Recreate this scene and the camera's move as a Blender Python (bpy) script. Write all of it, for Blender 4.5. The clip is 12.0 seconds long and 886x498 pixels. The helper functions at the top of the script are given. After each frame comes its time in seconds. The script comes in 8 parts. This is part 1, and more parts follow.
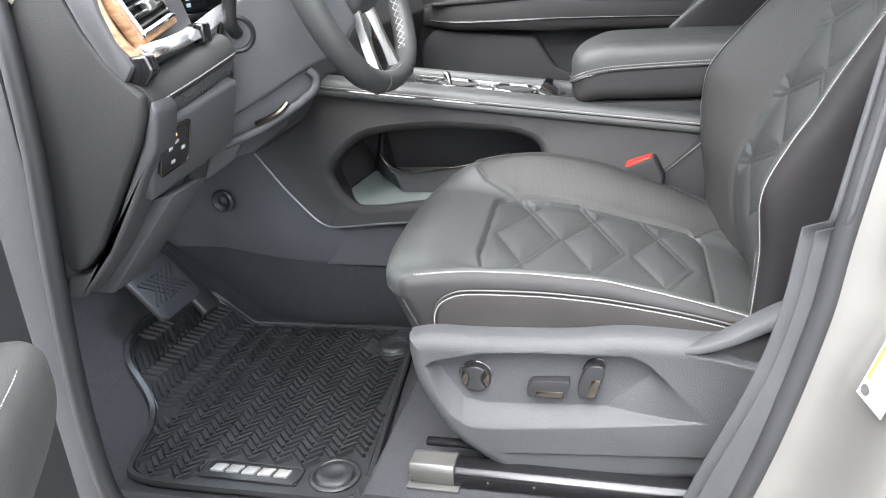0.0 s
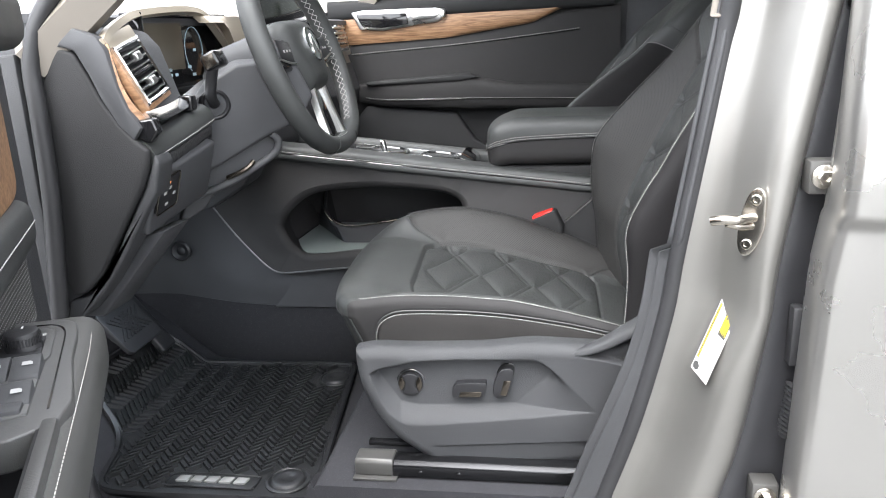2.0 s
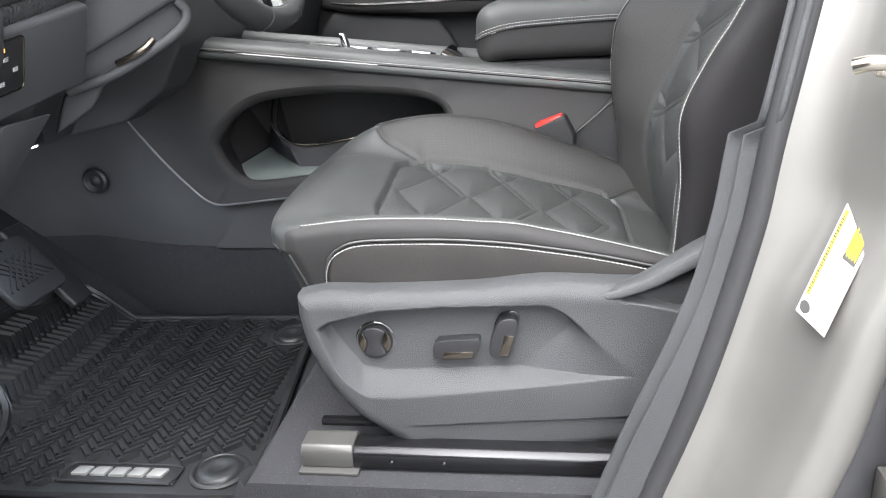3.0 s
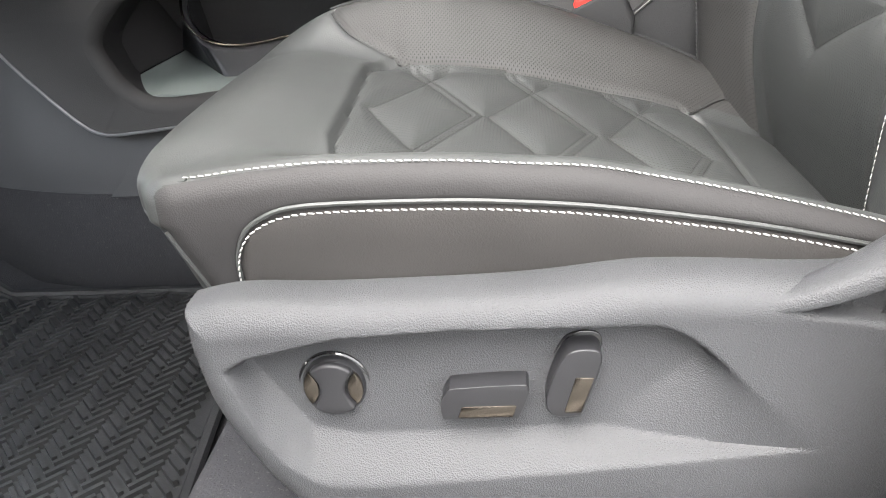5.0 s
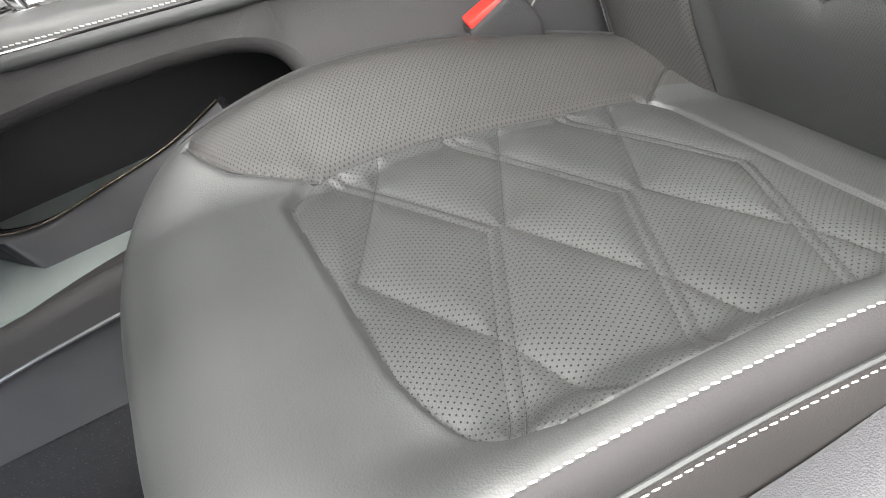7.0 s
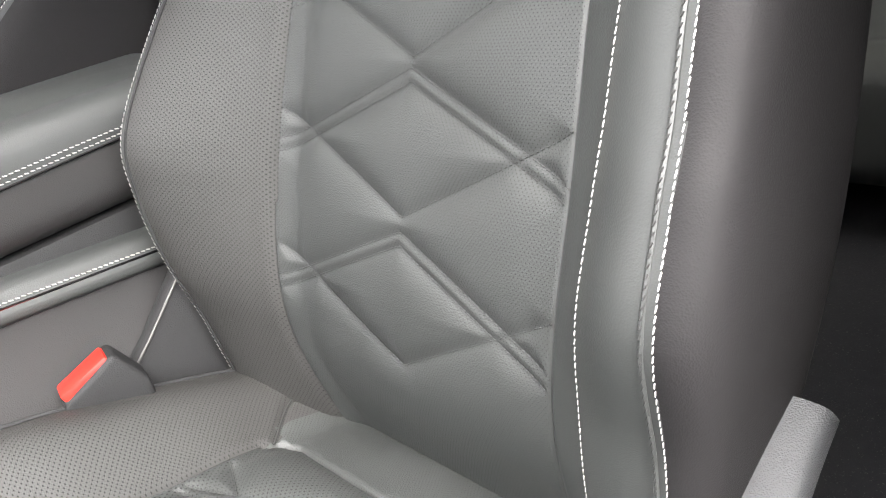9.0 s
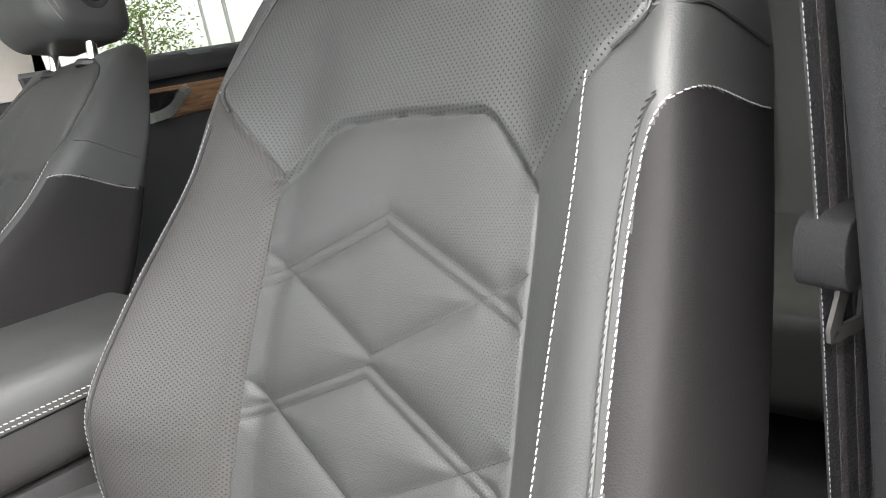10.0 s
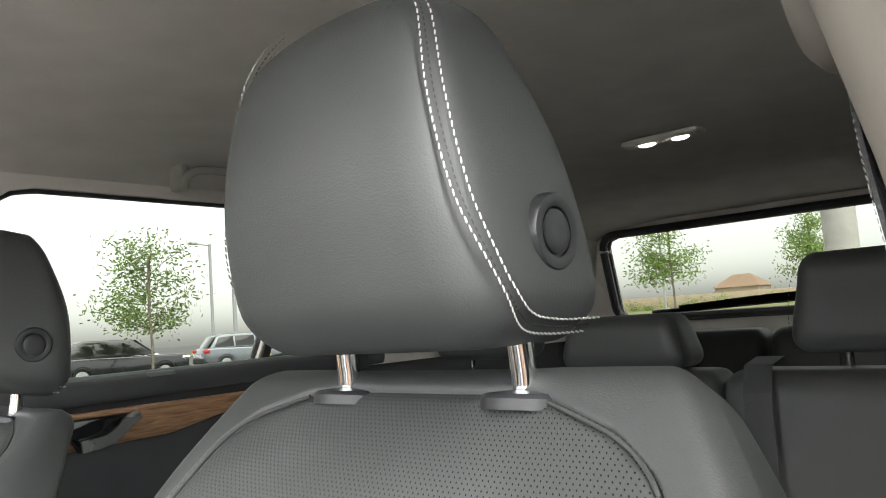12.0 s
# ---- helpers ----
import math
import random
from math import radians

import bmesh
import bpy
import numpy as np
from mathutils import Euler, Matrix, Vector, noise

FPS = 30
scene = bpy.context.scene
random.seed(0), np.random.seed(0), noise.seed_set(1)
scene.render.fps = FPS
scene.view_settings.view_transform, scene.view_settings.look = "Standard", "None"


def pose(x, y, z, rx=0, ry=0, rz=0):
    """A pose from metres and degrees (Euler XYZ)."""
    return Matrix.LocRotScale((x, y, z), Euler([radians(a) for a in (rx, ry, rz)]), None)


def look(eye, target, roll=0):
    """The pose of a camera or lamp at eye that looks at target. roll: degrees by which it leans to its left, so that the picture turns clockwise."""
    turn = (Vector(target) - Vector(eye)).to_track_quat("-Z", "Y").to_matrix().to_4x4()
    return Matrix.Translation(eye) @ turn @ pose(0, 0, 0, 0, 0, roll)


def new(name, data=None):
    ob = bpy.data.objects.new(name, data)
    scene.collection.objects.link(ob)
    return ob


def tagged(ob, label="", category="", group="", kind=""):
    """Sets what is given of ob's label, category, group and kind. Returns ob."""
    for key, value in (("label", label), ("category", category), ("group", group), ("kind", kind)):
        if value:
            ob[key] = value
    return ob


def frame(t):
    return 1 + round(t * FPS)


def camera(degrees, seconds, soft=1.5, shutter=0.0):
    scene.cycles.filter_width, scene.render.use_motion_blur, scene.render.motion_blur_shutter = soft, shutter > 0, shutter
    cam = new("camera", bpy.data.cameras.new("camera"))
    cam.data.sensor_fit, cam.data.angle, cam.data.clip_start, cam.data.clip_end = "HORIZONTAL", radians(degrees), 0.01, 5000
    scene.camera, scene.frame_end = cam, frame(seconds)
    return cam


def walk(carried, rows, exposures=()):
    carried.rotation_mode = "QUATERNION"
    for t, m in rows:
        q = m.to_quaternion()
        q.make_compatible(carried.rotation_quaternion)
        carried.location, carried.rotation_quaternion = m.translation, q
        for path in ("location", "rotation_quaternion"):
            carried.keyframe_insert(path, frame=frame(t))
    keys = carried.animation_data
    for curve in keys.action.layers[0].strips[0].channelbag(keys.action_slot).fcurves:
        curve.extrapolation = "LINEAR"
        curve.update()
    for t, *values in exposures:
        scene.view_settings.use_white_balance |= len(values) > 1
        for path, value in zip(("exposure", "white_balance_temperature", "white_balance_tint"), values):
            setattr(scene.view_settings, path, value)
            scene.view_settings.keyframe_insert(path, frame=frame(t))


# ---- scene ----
cam = camera(61.0, 12.0, 1.0)
PATH = [
    (0, (0.19, -0.645, 1.18), (-0.291, 1.15, 0.443), -4.2),
    (0.5, (0.208, -0.819, 1.201), (-0.185, 1.033, 0.556), -3.2),
    (1, (0.22, -0.879, 1.203), (-0.115, 1.001, 0.607), -2.6),
    (1.5, (0.225, -0.888, 1.2), (-0.078, 1.006, 0.633), -2.4),
    (2, (0.224, -0.882, 1.199), (-0.067, 1.015, 0.637), -2.4),
    (2.5, (0.215, -0.796, 1.19), (-0.067, 1.088, 0.58), -2.7),
    (3, (0.192, -0.576, 1.051), (-0.073, 1.286, 0.37), -3.2),
    (3.2, (0.182, -0.513, 0.99), (-0.073, 1.346, 0.296), -3.3),
    (4.8, (0.1174, -0.2009, 0.9425), (-0.0884, 1.5954, 0.0875), -3.29),
    (5, (0.1176, -0.2007, 0.9436), (-0.0827, 1.5852, 0.0658), -3.92),
    (5.5, (0.0957, -0.1955, 0.9403), (-0.0818, 1.5681, 0.0139), -8.14),
    (6, (-0.0078, -0.1334, 0.9630), (-0.0824, 1.6035, -0.0257), -13.68),
    (6.5, (-0.0524, -0.0319, 1.0097), (0.0592, 1.6631, -0.0459), -17.81),
    (7, (-0.0239, 0.0287, 1.0280), (0.2885, 1.6707, -0.0702), -20.38),
    (7.5, (0.0298, 0.0540, 1.0299), (0.5511, 1.6435, -0.0664), -21.06),
    (7.7, (0.0483, 0.0619, 1.0298), (0.6719, 1.6187, -0.0600), -20.41),
    (9.3, (0.109, 0.035, 1.136), (1.329, 1.415, 0.357), -13.3),
    (9.5, (0.114, 0.03, 1.153), (1.375, 1.415, 0.451), -12.5),
    (10, (0.125, 0.017, 1.203), (1.481, 1.4, 0.704), -11.1),
    (10.5, (0.126, 0.004, 1.266), (1.558, 1.372, 0.99), -9.5),
    (11, (0.126, 0.003, 1.31), (1.603, 1.35, 1.241), -7.2),
    (11.5, (0.184, 0.039, 1.345), (1.668, 1.376, 1.432), -5.2),
    (12, (0.261, 0.1, 1.361), (1.745, 1.427, 1.549), -4.0),
]
walk(cam, [(t, look(eye, goal, roll)) for t, eye, goal, roll in PATH],
     [(0, 3.54, 6300, 10), (1, 2.54, 6300, 10), (2, 2.82, 6300, 10), (2.5, 2.70, 6300, 10), (3.0, 3.20, 6350, 10), (5, 3.54, 6650, 10), (6.5, 3.74, 6650, 10), (7.5, 3.42, 6650, 10), (9.5, 4.13, 6650, 10), (10, 3.98, 6700, 10), (10.5, 3.66, 6700, 10),
      (11, 3.36, 6750, 8), (11.5, 3.46, 6750, 8), (12, 4.05, 6650, 8)])

# ---- sky, sun ----
world = bpy.data.worlds.new("overcast_sky")
scene.world = world
world.use_nodes = True
wn = world.node_tree.nodes
wl = world.node_tree.links
sky = wn.new("ShaderNodeTexSky")
sky.sky_type = 'NISHITA'
sky.sun_disc = False
sky.sun_elevation = radians(64)
sky.sun_rotation = radians(200)
sky.dust_density = 2.0
sky.ozone_density = 0.5
milk = wn.new("ShaderNodeHueSaturation")
milk.inputs["Saturation"].default_value = 0.12
wl.new(sky.outputs["Color"], milk.inputs["Color"])
wl.new(milk.outputs["Color"], wn["Background"].inputs["Color"])
wn["Background"].inputs["Strength"].default_value = 0.15
sun = new("sun", bpy.data.lights.new("sun", 'SUN'))
sun.data.energy = 1.35
sun.data.angle = radians(70)
sun.data.color = (1.0, 0.97, 0.92)
sun.matrix_world = look((-1.4, -3.8, 8.4), (0, 0, 0))


# ---- materials ----
def shader(name):
    m = bpy.data.materials.new(name)
    m.use_nodes = True
    return m, m.node_tree.nodes, m.node_tree.links, m.node_tree.nodes["Principled BSDF"]


def surface(name, color, rough, metal=0.0, grain=0.0, grain_size=0.001, vary=0.12, vary_size=0.08, spec=0.5, coat=0.0, kind='VORONOI',
            dust=0.0, holes=None):
    """A principled surface with colour and roughness that vary at two scales and a fine relief."""
    m, n, l, b = shader(name)
    tc = n.new("ShaderNodeTexCoord")
    big = n.new("ShaderNodeTexNoise")
    big.inputs["Scale"].default_value = 1.0 / vary_size
    big.inputs["Detail"].default_value = 5.0
    l.new(tc.outputs["Object"], big.inputs["Vector"])
    ramp = n.new("ShaderNodeMapRange")
    ramp.inputs["From Min"].default_value, ramp.inputs["From Max"].default_value = 0.3, 0.7
    ramp.inputs["To Min"].default_value, ramp.inputs["To Max"].default_value = 1.0 - vary, 1.0 + vary
    l.new(big.outputs["Fac"], ramp.inputs["Value"])
    mul = n.new("ShaderNodeVectorMath")
    mul.operation = 'SCALE'
    mul.inputs[0].default_value = color[:3]
    l.new(ramp.outputs["Result"], mul.inputs["Scale"])
    col = mul.outputs["Vector"]
    rr = n.new("ShaderNodeMapRange")
    rr.inputs["From Min"].default_value, rr.inputs["From Max"].default_value = 0.3, 0.7
    rr.inputs["To Min"].default_value, rr.inputs["To Max"].default_value = rough * 0.92, min(1.0, rough * 1.08)
    l.new(big.outputs["Fac"], rr.inputs["Value"])
    l.new(rr.outputs["Result"], b.inputs["Roughness"])
    if dust:
        speck = n.new("ShaderNodeTexNoise")
        speck.inputs["Scale"].default_value = 420
        speck.inputs["Detail"].default_value = 2.0
        l.new(tc.outputs["Object"], speck.inputs["Vector"])
        sr = n.new("ShaderNodeMapRange")
        sr.inputs["From Min"].default_value, sr.inputs["From Max"].default_value = 0.62, 0.75
        sr.inputs["To Max"].default_value = dust
        l.new(speck.outputs["Fac"], sr.inputs["Value"])
        mix = n.new("ShaderNodeMix")
        mix.data_type = 'RGBA'
        l.new(sr.outputs["Result"], mix.inputs["Factor"])
        l.new(col, mix.inputs["A"])
        mix.inputs["B"].default_value = (0.35, 0.33, 0.30, 1)
        col = mix.outputs["Result"]
    height = None
    if grain:
        if kind == 'VORONOI':
            tex = n.new("ShaderNodeTexVoronoi")
            tex.inputs["Scale"].default_value = 1.0 / grain_size
            out = tex.outputs["Distance"]
        else:
            tex = n.new("ShaderNodeTexNoise")
            tex.inputs["Scale"].default_value = 1.0 / grain_size
            tex.inputs["Detail"].default_value = 3.0
            out = tex.outputs["Fac"]
        l.new(tc.outputs["Object"], tex.inputs["Vector"])
        height = out
    hole = None
    if holes:
        pitch, radius = holes
        uv = n.new("ShaderNodeUVMap")
        sc = n.new("ShaderNodeVectorMath")
        sc.operation = 'MULTIPLY'
        sc.inputs[1].default_value = (1 / pitch[0], 1 / pitch[1], 0)
        l.new(uv.outputs["UV"], sc.inputs[0])
        dist = []
        for off in (0.0, 0.5):
            a = n.new("ShaderNodeVectorMath")
            a.operation = 'ADD'
            a.inputs[1].default_value = (off, off, 0)
            l.new(sc.outputs["Vector"], a.inputs[0])
            f = n.new("ShaderNodeVectorMath")
            f.operation = 'FRACTION'
            l.new(a.outputs["Vector"], f.inputs[0])
            s = n.new("ShaderNodeVectorMath")
            s.operation = 'SUBTRACT'
            s.inputs[1].default_value = (0.5, 0.5, 0)
            l.new(f.outputs["Vector"], s.inputs[0])
            k = n.new("ShaderNodeVectorMath")
            k.operation = 'MULTIPLY'
            k.inputs[1].default_value = (pitch[0], pitch[1], 0)
            l.new(s.outputs["Vector"], k.inputs[0])
            le = n.new("ShaderNodeVectorMath")
            le.operation = 'LENGTH'
            l.new(k.outputs["Vector"], le.inputs[0])
            dist.append(le.outputs["Value"])
        mn = n.new("ShaderNodeMath")
        mn.operation = 'MINIMUM'
        l.new(dist[0], mn.inputs[0])
        l.new(dist[1], mn.inputs[1])
        hr = n.new("ShaderNodeMapRange")
        hr.inputs["From Min"].default_value, hr.inputs["From Max"].default_value = radius * 0.75, radius * 1.25
        l.new(mn.outputs["Value"], hr.inputs["Value"])
        hole = hr.outputs["Result"]
        dk = n.new("ShaderNodeMix")
        dk.data_type = 'RGBA'
        dk.inputs["A"].default_value = (0.006, 0.006, 0.006, 1)
        l.new(hole, dk.inputs["Factor"])
        l.new(col, dk.inputs["B"])
        col = dk.outputs["Result"]
        hs = n.new("ShaderNodeMapRange")
        hs.inputs["To Min"].default_value, hs.inputs["To Max"].default_value = 0.15, spec
        l.new(hole, hs.inputs["Value"])
        l.new(hs.outputs["Result"], b.inputs["Specular IOR Level"])
    if height is not None:
        bump = n.new("ShaderNodeBump")
        bump.inputs["Strength"].default_value = grain
        bump.inputs["Distance"].default_value = grain_size * 0.5
        l.new(height, bump.inputs["Height"])
        top = bump
        if hole is not None:
            b2 = n.new("ShaderNodeBump")
            b2.inputs["Strength"].default_value = 0.25
            b2.inputs["Distance"].default_value = 0.0006
            l.new(hole, b2.inputs["Height"])
            l.new(bump.outputs["Normal"], b2.inputs["Normal"])
            top = b2
        l.new(top.outputs["Normal"], b.inputs["Normal"])
    l.new(col, b.inputs["Base Color"])
    b.inputs["Metallic"].default_value = metal
    if hole is None:
        b.inputs["Specular IOR Level"].default_value = spec
    b.inputs["Coat Weight"].default_value = coat
    b.inputs["Coat Roughness"].default_value = 0.05
    return m


def wood_material():
    m, n, l, b = shader("open_pore_wood")
    tc = n.new("ShaderNodeTexCoord")
    mp = n.new("ShaderNodeMapping")
    mp.inputs["Scale"].default_value = (10, 110, 120)
    l.new(tc.outputs["Object"], mp.inputs["Vector"])
    a = n.new("ShaderNodeTexNoise")
    a.inputs["Scale"].default_value = 1.6
    a.inputs["Detail"].default_value = 8
    a.inputs["Distortion"].default_value = 0.8
    l.new(mp.outputs["Vector"], a.inputs["Vector"])
    cr = n.new("ShaderNodeValToRGB")
    cr.color_ramp.elements[0].position, cr.color_ramp.elements[0].color = 0.3, (0.16, 0.082, 0.042, 1)
    cr.color_ramp.elements[1].position, cr.color_ramp.elements[1].color = 0.72, (0.42, 0.25, 0.14, 1)
    l.new(a.outputs["Fac"], cr.inputs["Fac"])
    l.new(cr.outputs["Color"], b.inputs["Base Color"])
    b.inputs["Roughness"].default_value = 0.42
    bp = n.new("ShaderNodeBump")
    bp.inputs["Strength"].default_value = 0.25
    bp.inputs["Distance"].default_value = 0.0004
    l.new(a.outputs["Fac"], bp.inputs["Height"])
    l.new(bp.outputs["Normal"], b.inputs["Normal"])
    return m


def glass_material(name, tint, rough=0.0):
    m, n, l, b = shader(name)
    b.inputs["Base Color"].default_value = (*tint, 1)
    b.inputs["Roughness"].default_value = rough
    b.inputs["Transmission Weight"].default_value = 1.0
    b.inputs["IOR"].default_value = 1.02
    return m


def glow_material(name, color, strength):
    m, n, l, b = shader(name)
    b.inputs["Base Color"].default_value = (*color, 1)
    b.inputs["Emission Color"].default_value = (*color, 1)
    b.inputs["Emission Strength"].default_value = strength
    b.inputs["Roughness"].default_value = 0.3
    return m


LEATHER = surface("black_leather", (0.0365, 0.0385, 0.0382), 0.53, spec=0.5, grain=0.20, grain_size=0.0012, vary=0.10)
LEATHER_HOLES = surface("perforated_leather", (0.0365, 0.0385, 0.0382), 0.54, spec=0.45, grain=0.3, grain_size=0.0013, holes=((0.0054, 0.0046), 0.00058))
LEATHER_FINE = surface("fine_perforated_leather", (0.0365, 0.0385, 0.0382), 0.54, spec=0.45, grain=0.3, grain_size=0.0013, holes=((0.0040, 0.0030), 0.00034))
# Perforated leather copy, darkened and warmed where the wings turn from the light.
LEATHER_WING = surface("shaded_wing_leather", (0.0275, 0.0268, 0.0262), 0.58, spec=0.38, grain=0.3, grain_size=0.0013, holes=((0.0040, 0.0030), 0.00042))
TEXTILE = surface("dark_woven_textile", (0.034, 0.032, 0.031), 0.82, grain=0.75, grain_size=0.0011, kind='NOISE', spec=0.25)
THREAD = surface("white_thread", (0.40, 0.39, 0.375), 0.7, grain=0.5, grain_size=0.0006, vary=0.15, vary_size=0.01)
THREAD_DARK = surface("dark_thread", (0.02, 0.02, 0.02), 0.7, grain=0.5, grain_size=0.0006)
PLASTIC = surface("grained_dark_plastic", (0.042, 0.043, 0.046), 0.57, spec=0.36, grain=0.75, grain_size=0.0010, vary=0.08)
PLASTIC_SOFT = surface("soft_dark_plastic", (0.055, 0.056, 0.060), 0.58, spec=0.35, grain=0.4, grain_size=0.0009, vary=0.1)
PLASTIC_GREY = surface("grey_plastic", (0.145, 0.165, 0.16), 0.5, grain=0.4, grain_size=0.001, vary=0.08)
BUTTON = surface("satin_black_button", (0.018, 0.018, 0.020), 0.42, spec=0.4, grain=0.15, grain_size=0.0008)
TRIM_LINE = surface("satin_grey_trim_line", (0.22, 0.22, 0.23), 0.3, metal=0.7)
BUTTON_BRIGHT = surface("dark_chrome_inlay", (0.115, 0.100, 0.084), 0.24, metal=0.95)
GLOSS = surface("gloss_black", (0.008, 0.008, 0.009), 0.08, coat=0.6)
CHROME = surface("chrome", (0.82, 0.83, 0.84), 0.09, metal=1.0, vary=0.02)
SATIN = surface("satin_silver", (0.62, 0.62, 0.61), 0.28, metal=1.0, vary=0.03)
STEEL = surface("nickel_steel", (0.60, 0.56, 0.50), 0.22, metal=1.0, vary=0.1, vary_size=0.02)
WOOD = wood_material()
BEIGE = surface("beige_grained_plastic", (0.165, 0.148, 0.127), 0.68, grain=0.10, grain_size=0.0012, vary=0.04)
CREAM = surface("cream_metallic_trim", (0.42, 0.37, 0.30), 0.35, metal=0.4, vary=0.04)
HEADLINER = surface("grey_woven_headliner", (0.65, 0.61, 0.56), 0.95, grain=0.5, grain_size=0.0015, kind='NOISE', vary=0.06, spec=0.1)
CARPET = surface("black_pile_carpet", (0.034, 0.034, 0.038), 0.95, grain=0.9, grain_size=0.0022, kind='NOISE', vary=0.10, vary_size=0.012, spec=0.15, dust=0.12)
RUBBER = surface("black_moulded_rubber", (0.020, 0.0205, 0.022), 0.38, grain=0.3, grain_size=0.0012, vary=0.2, dust=0.06)
SEAL = surface("black_seal_rubber", (0.023, 0.023, 0.025), 0.5, grain=0.2, grain_size=0.001)
PAINT = surface("silver_metallic_paint", (0.38, 0.372, 0.358), 0.28, metal=0.8, coat=0.5, grain=0.03, grain_size=0.0006, vary=0.03, vary_size=0.2)
# Duller jamb copy of the silver paint, its colour lowered for the shade there.
PAINT_DULL = surface("silver_jamb_paint_shaded", (0.235, 0.228, 0.216), 0.40, metal=0.7, coat=0.10, vary=0.06, vary_size=0.12)
# Dark grey that carries the shade of the gap before the rear door.
CHANNEL_SHADE = surface("shaded_body_channel", (0.030, 0.030, 0.033), 0.5, vary=0.12, vary_size=0.06)
ARMREST = surface("dark_grey_soft_armrest", (0.062, 0.062, 0.060), 0.5, grain=0.35, grain_size=0.0012, vary=0.1)
BADGE = surface("light_grey_badge", (0.24, 0.24, 0.235), 0.4)
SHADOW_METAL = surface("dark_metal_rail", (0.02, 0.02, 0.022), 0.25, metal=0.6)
RAIL_GREY = surface("grey_steel_end", (0.075, 0.073, 0.07), 0.42, metal=0.3)
RED = surface("red_plastic", (0.62, 0.022, 0.015), 0.4)
LABEL_WHITE = surface("white_label_paper", (0.44, 0.44, 0.43), 0.45, vary=0.03)
LABEL_YELLOW = surface("yellow_label_ink", (0.44, 0.34, 0.02), 0.45)
LABEL_BLACK = surface("black_label_ink", (0.04, 0.04, 0.04), 0.5)
ICON_WHITE = surface("white_print", (0.40, 0.40, 0.40), 0.5)
DOOR_PLATE = surface("satin_grey_black_plastic", (0.070, 0.070, 0.070), 0.38, grain=0.25, grain_size=0.001, vary=0.08)
BELT_LIGHT = surface("dark_grey_belt_rib", (0.060, 0.055, 0.056), 0.6, grain=0.6, grain_size=0.002)
BELT = surface("black_belt_webbing", (0.022, 0.022, 0.024), 0.6, grain=0.6, grain_size=0.002, vary=0.1)
# Privacy tint pushed far darker than real, to dim the bright outdoors.
GLASS = glass_material("tinted_dimming_glass", (0.0104, 0.0115, 0.0098))
# Browner side leather, its colour lowered further to hold the flank's shade.
FLANK = surface("dark_flank_leather_shaded", (0.0125, 0.0117, 0.0124), 0.68, spec=0.2, grain=0.25, grain_size=0.0011, vary=0.1)
LEATHER_MATT = surface("matt_leatherette", (0.024, 0.023, 0.0235), 0.66, spec=0.28, grain=0.3, grain_size=0.0011, vary=0.1)
LINING = surface("dark_rear_lining", (0.020, 0.020, 0.021), 0.7, spec=0.25, grain=0.4, grain_size=0.0012)
HANDLE = surface("warm_grey_handle_plastic", (0.30, 0.28, 0.25), 0.6, grain=0.2, grain_size=0.001, vary=0.05)
SCREEN = surface("dark_display_glass", (0.010, 0.010, 0.011), 0.06, spec=0.6)


# ---- geometry helpers ----
def join(*gs):
    vs, fs, k = [], [], 0
    for v, f in gs:
        vs.append(np.asarray(v, float).reshape(-1, 3))
        fs += [tuple(i + k for i in q) for q in f]
        k += len(vs[-1])
    return np.concatenate(vs), fs


def moved(g, m):
    v = np.asarray(g[0], float)
    a = np.array(m)
    return v @ a[:3, :3].T + a[:3, 3], g[1]


def from_bm(bm):
    bm.verts.ensure_lookup_table()
    bm.verts.index_update()
    g = np.array([v.co[:] for v in bm.verts]), [tuple(v.index for v in f.verts) for f in bm.faces]
    bm.free()
    return g


def bevelled(bm, width, seg=2, limit=25):
    bmesh.ops.recalc_face_normals(bm, faces=bm.faces)
    if width > 0:
        es = [e for e in bm.edges if len(e.link_faces) == 2 and math.degrees(e.calc_face_angle(0)) > limit]
        bmesh.ops.bevel(bm, geom=es, offset=width, segments=seg, affect='EDGES', profile=0.5, clamp_overlap=True)
    return from_bm(bm)


def block(lo, hi, b=0.003, seg=2):
    bm = bmesh.new()
    bmesh.ops.create_cube(bm, size=1)
    for v in bm.verts:
        v.co = [lo[i] + (v.co[i] + 0.5) * (hi[i] - lo[i]) for i in range(3)]
    return bevelled(bm, b, seg)


def prism(pts, axis, a, b, bev=0.003, seg=2):
    """A plane outline drawn out along an axis: (x, z) along y, (y, z) along x, (x, y) along z."""
    place = {'y': lambda p, q: (p[0], q, p[1]), 'x': lambda p, q: (q, p[0], p[1]), 'z': lambda p, q: (p[0], p[1], q)}[axis]
    bm = bmesh.new()
    lo = [bm.verts.new(place(p, a)) for p in pts]
    hi = [bm.verts.new(place(p, b)) for p in pts]
    bm.faces.new(lo)
    bm.faces.new(hi)
    for i in range(len(pts)):
        j = (i + 1) % len(pts)
        bm.faces.new((lo[i], lo[j], hi[j], hi[i]))
    return bevelled(bm, bev, seg)


def smooth_line(pts, n=8, closed=False):
    """A soft curve through the given points."""
    p = np.asarray(pts, float)
    out = []
    m = len(p)
    for i in range(m if closed else m - 1):
        a, b, c, d = (p[(i + k) % m] if closed else p[min(max(i + k, 0), m - 1)] for k in (-1, 0, 1, 2))
        for t in np.linspace(0, 1, n, endpoint=False):
            out.append(0.5 * (2 * b + (c - a) * t + (2 * a - 5 * b + 4 * c - d) * t * t + (3 * b - a - 3 * c + d) * t ** 3))
    if not closed:
        out.append(p[-1])
    return np.array(out)


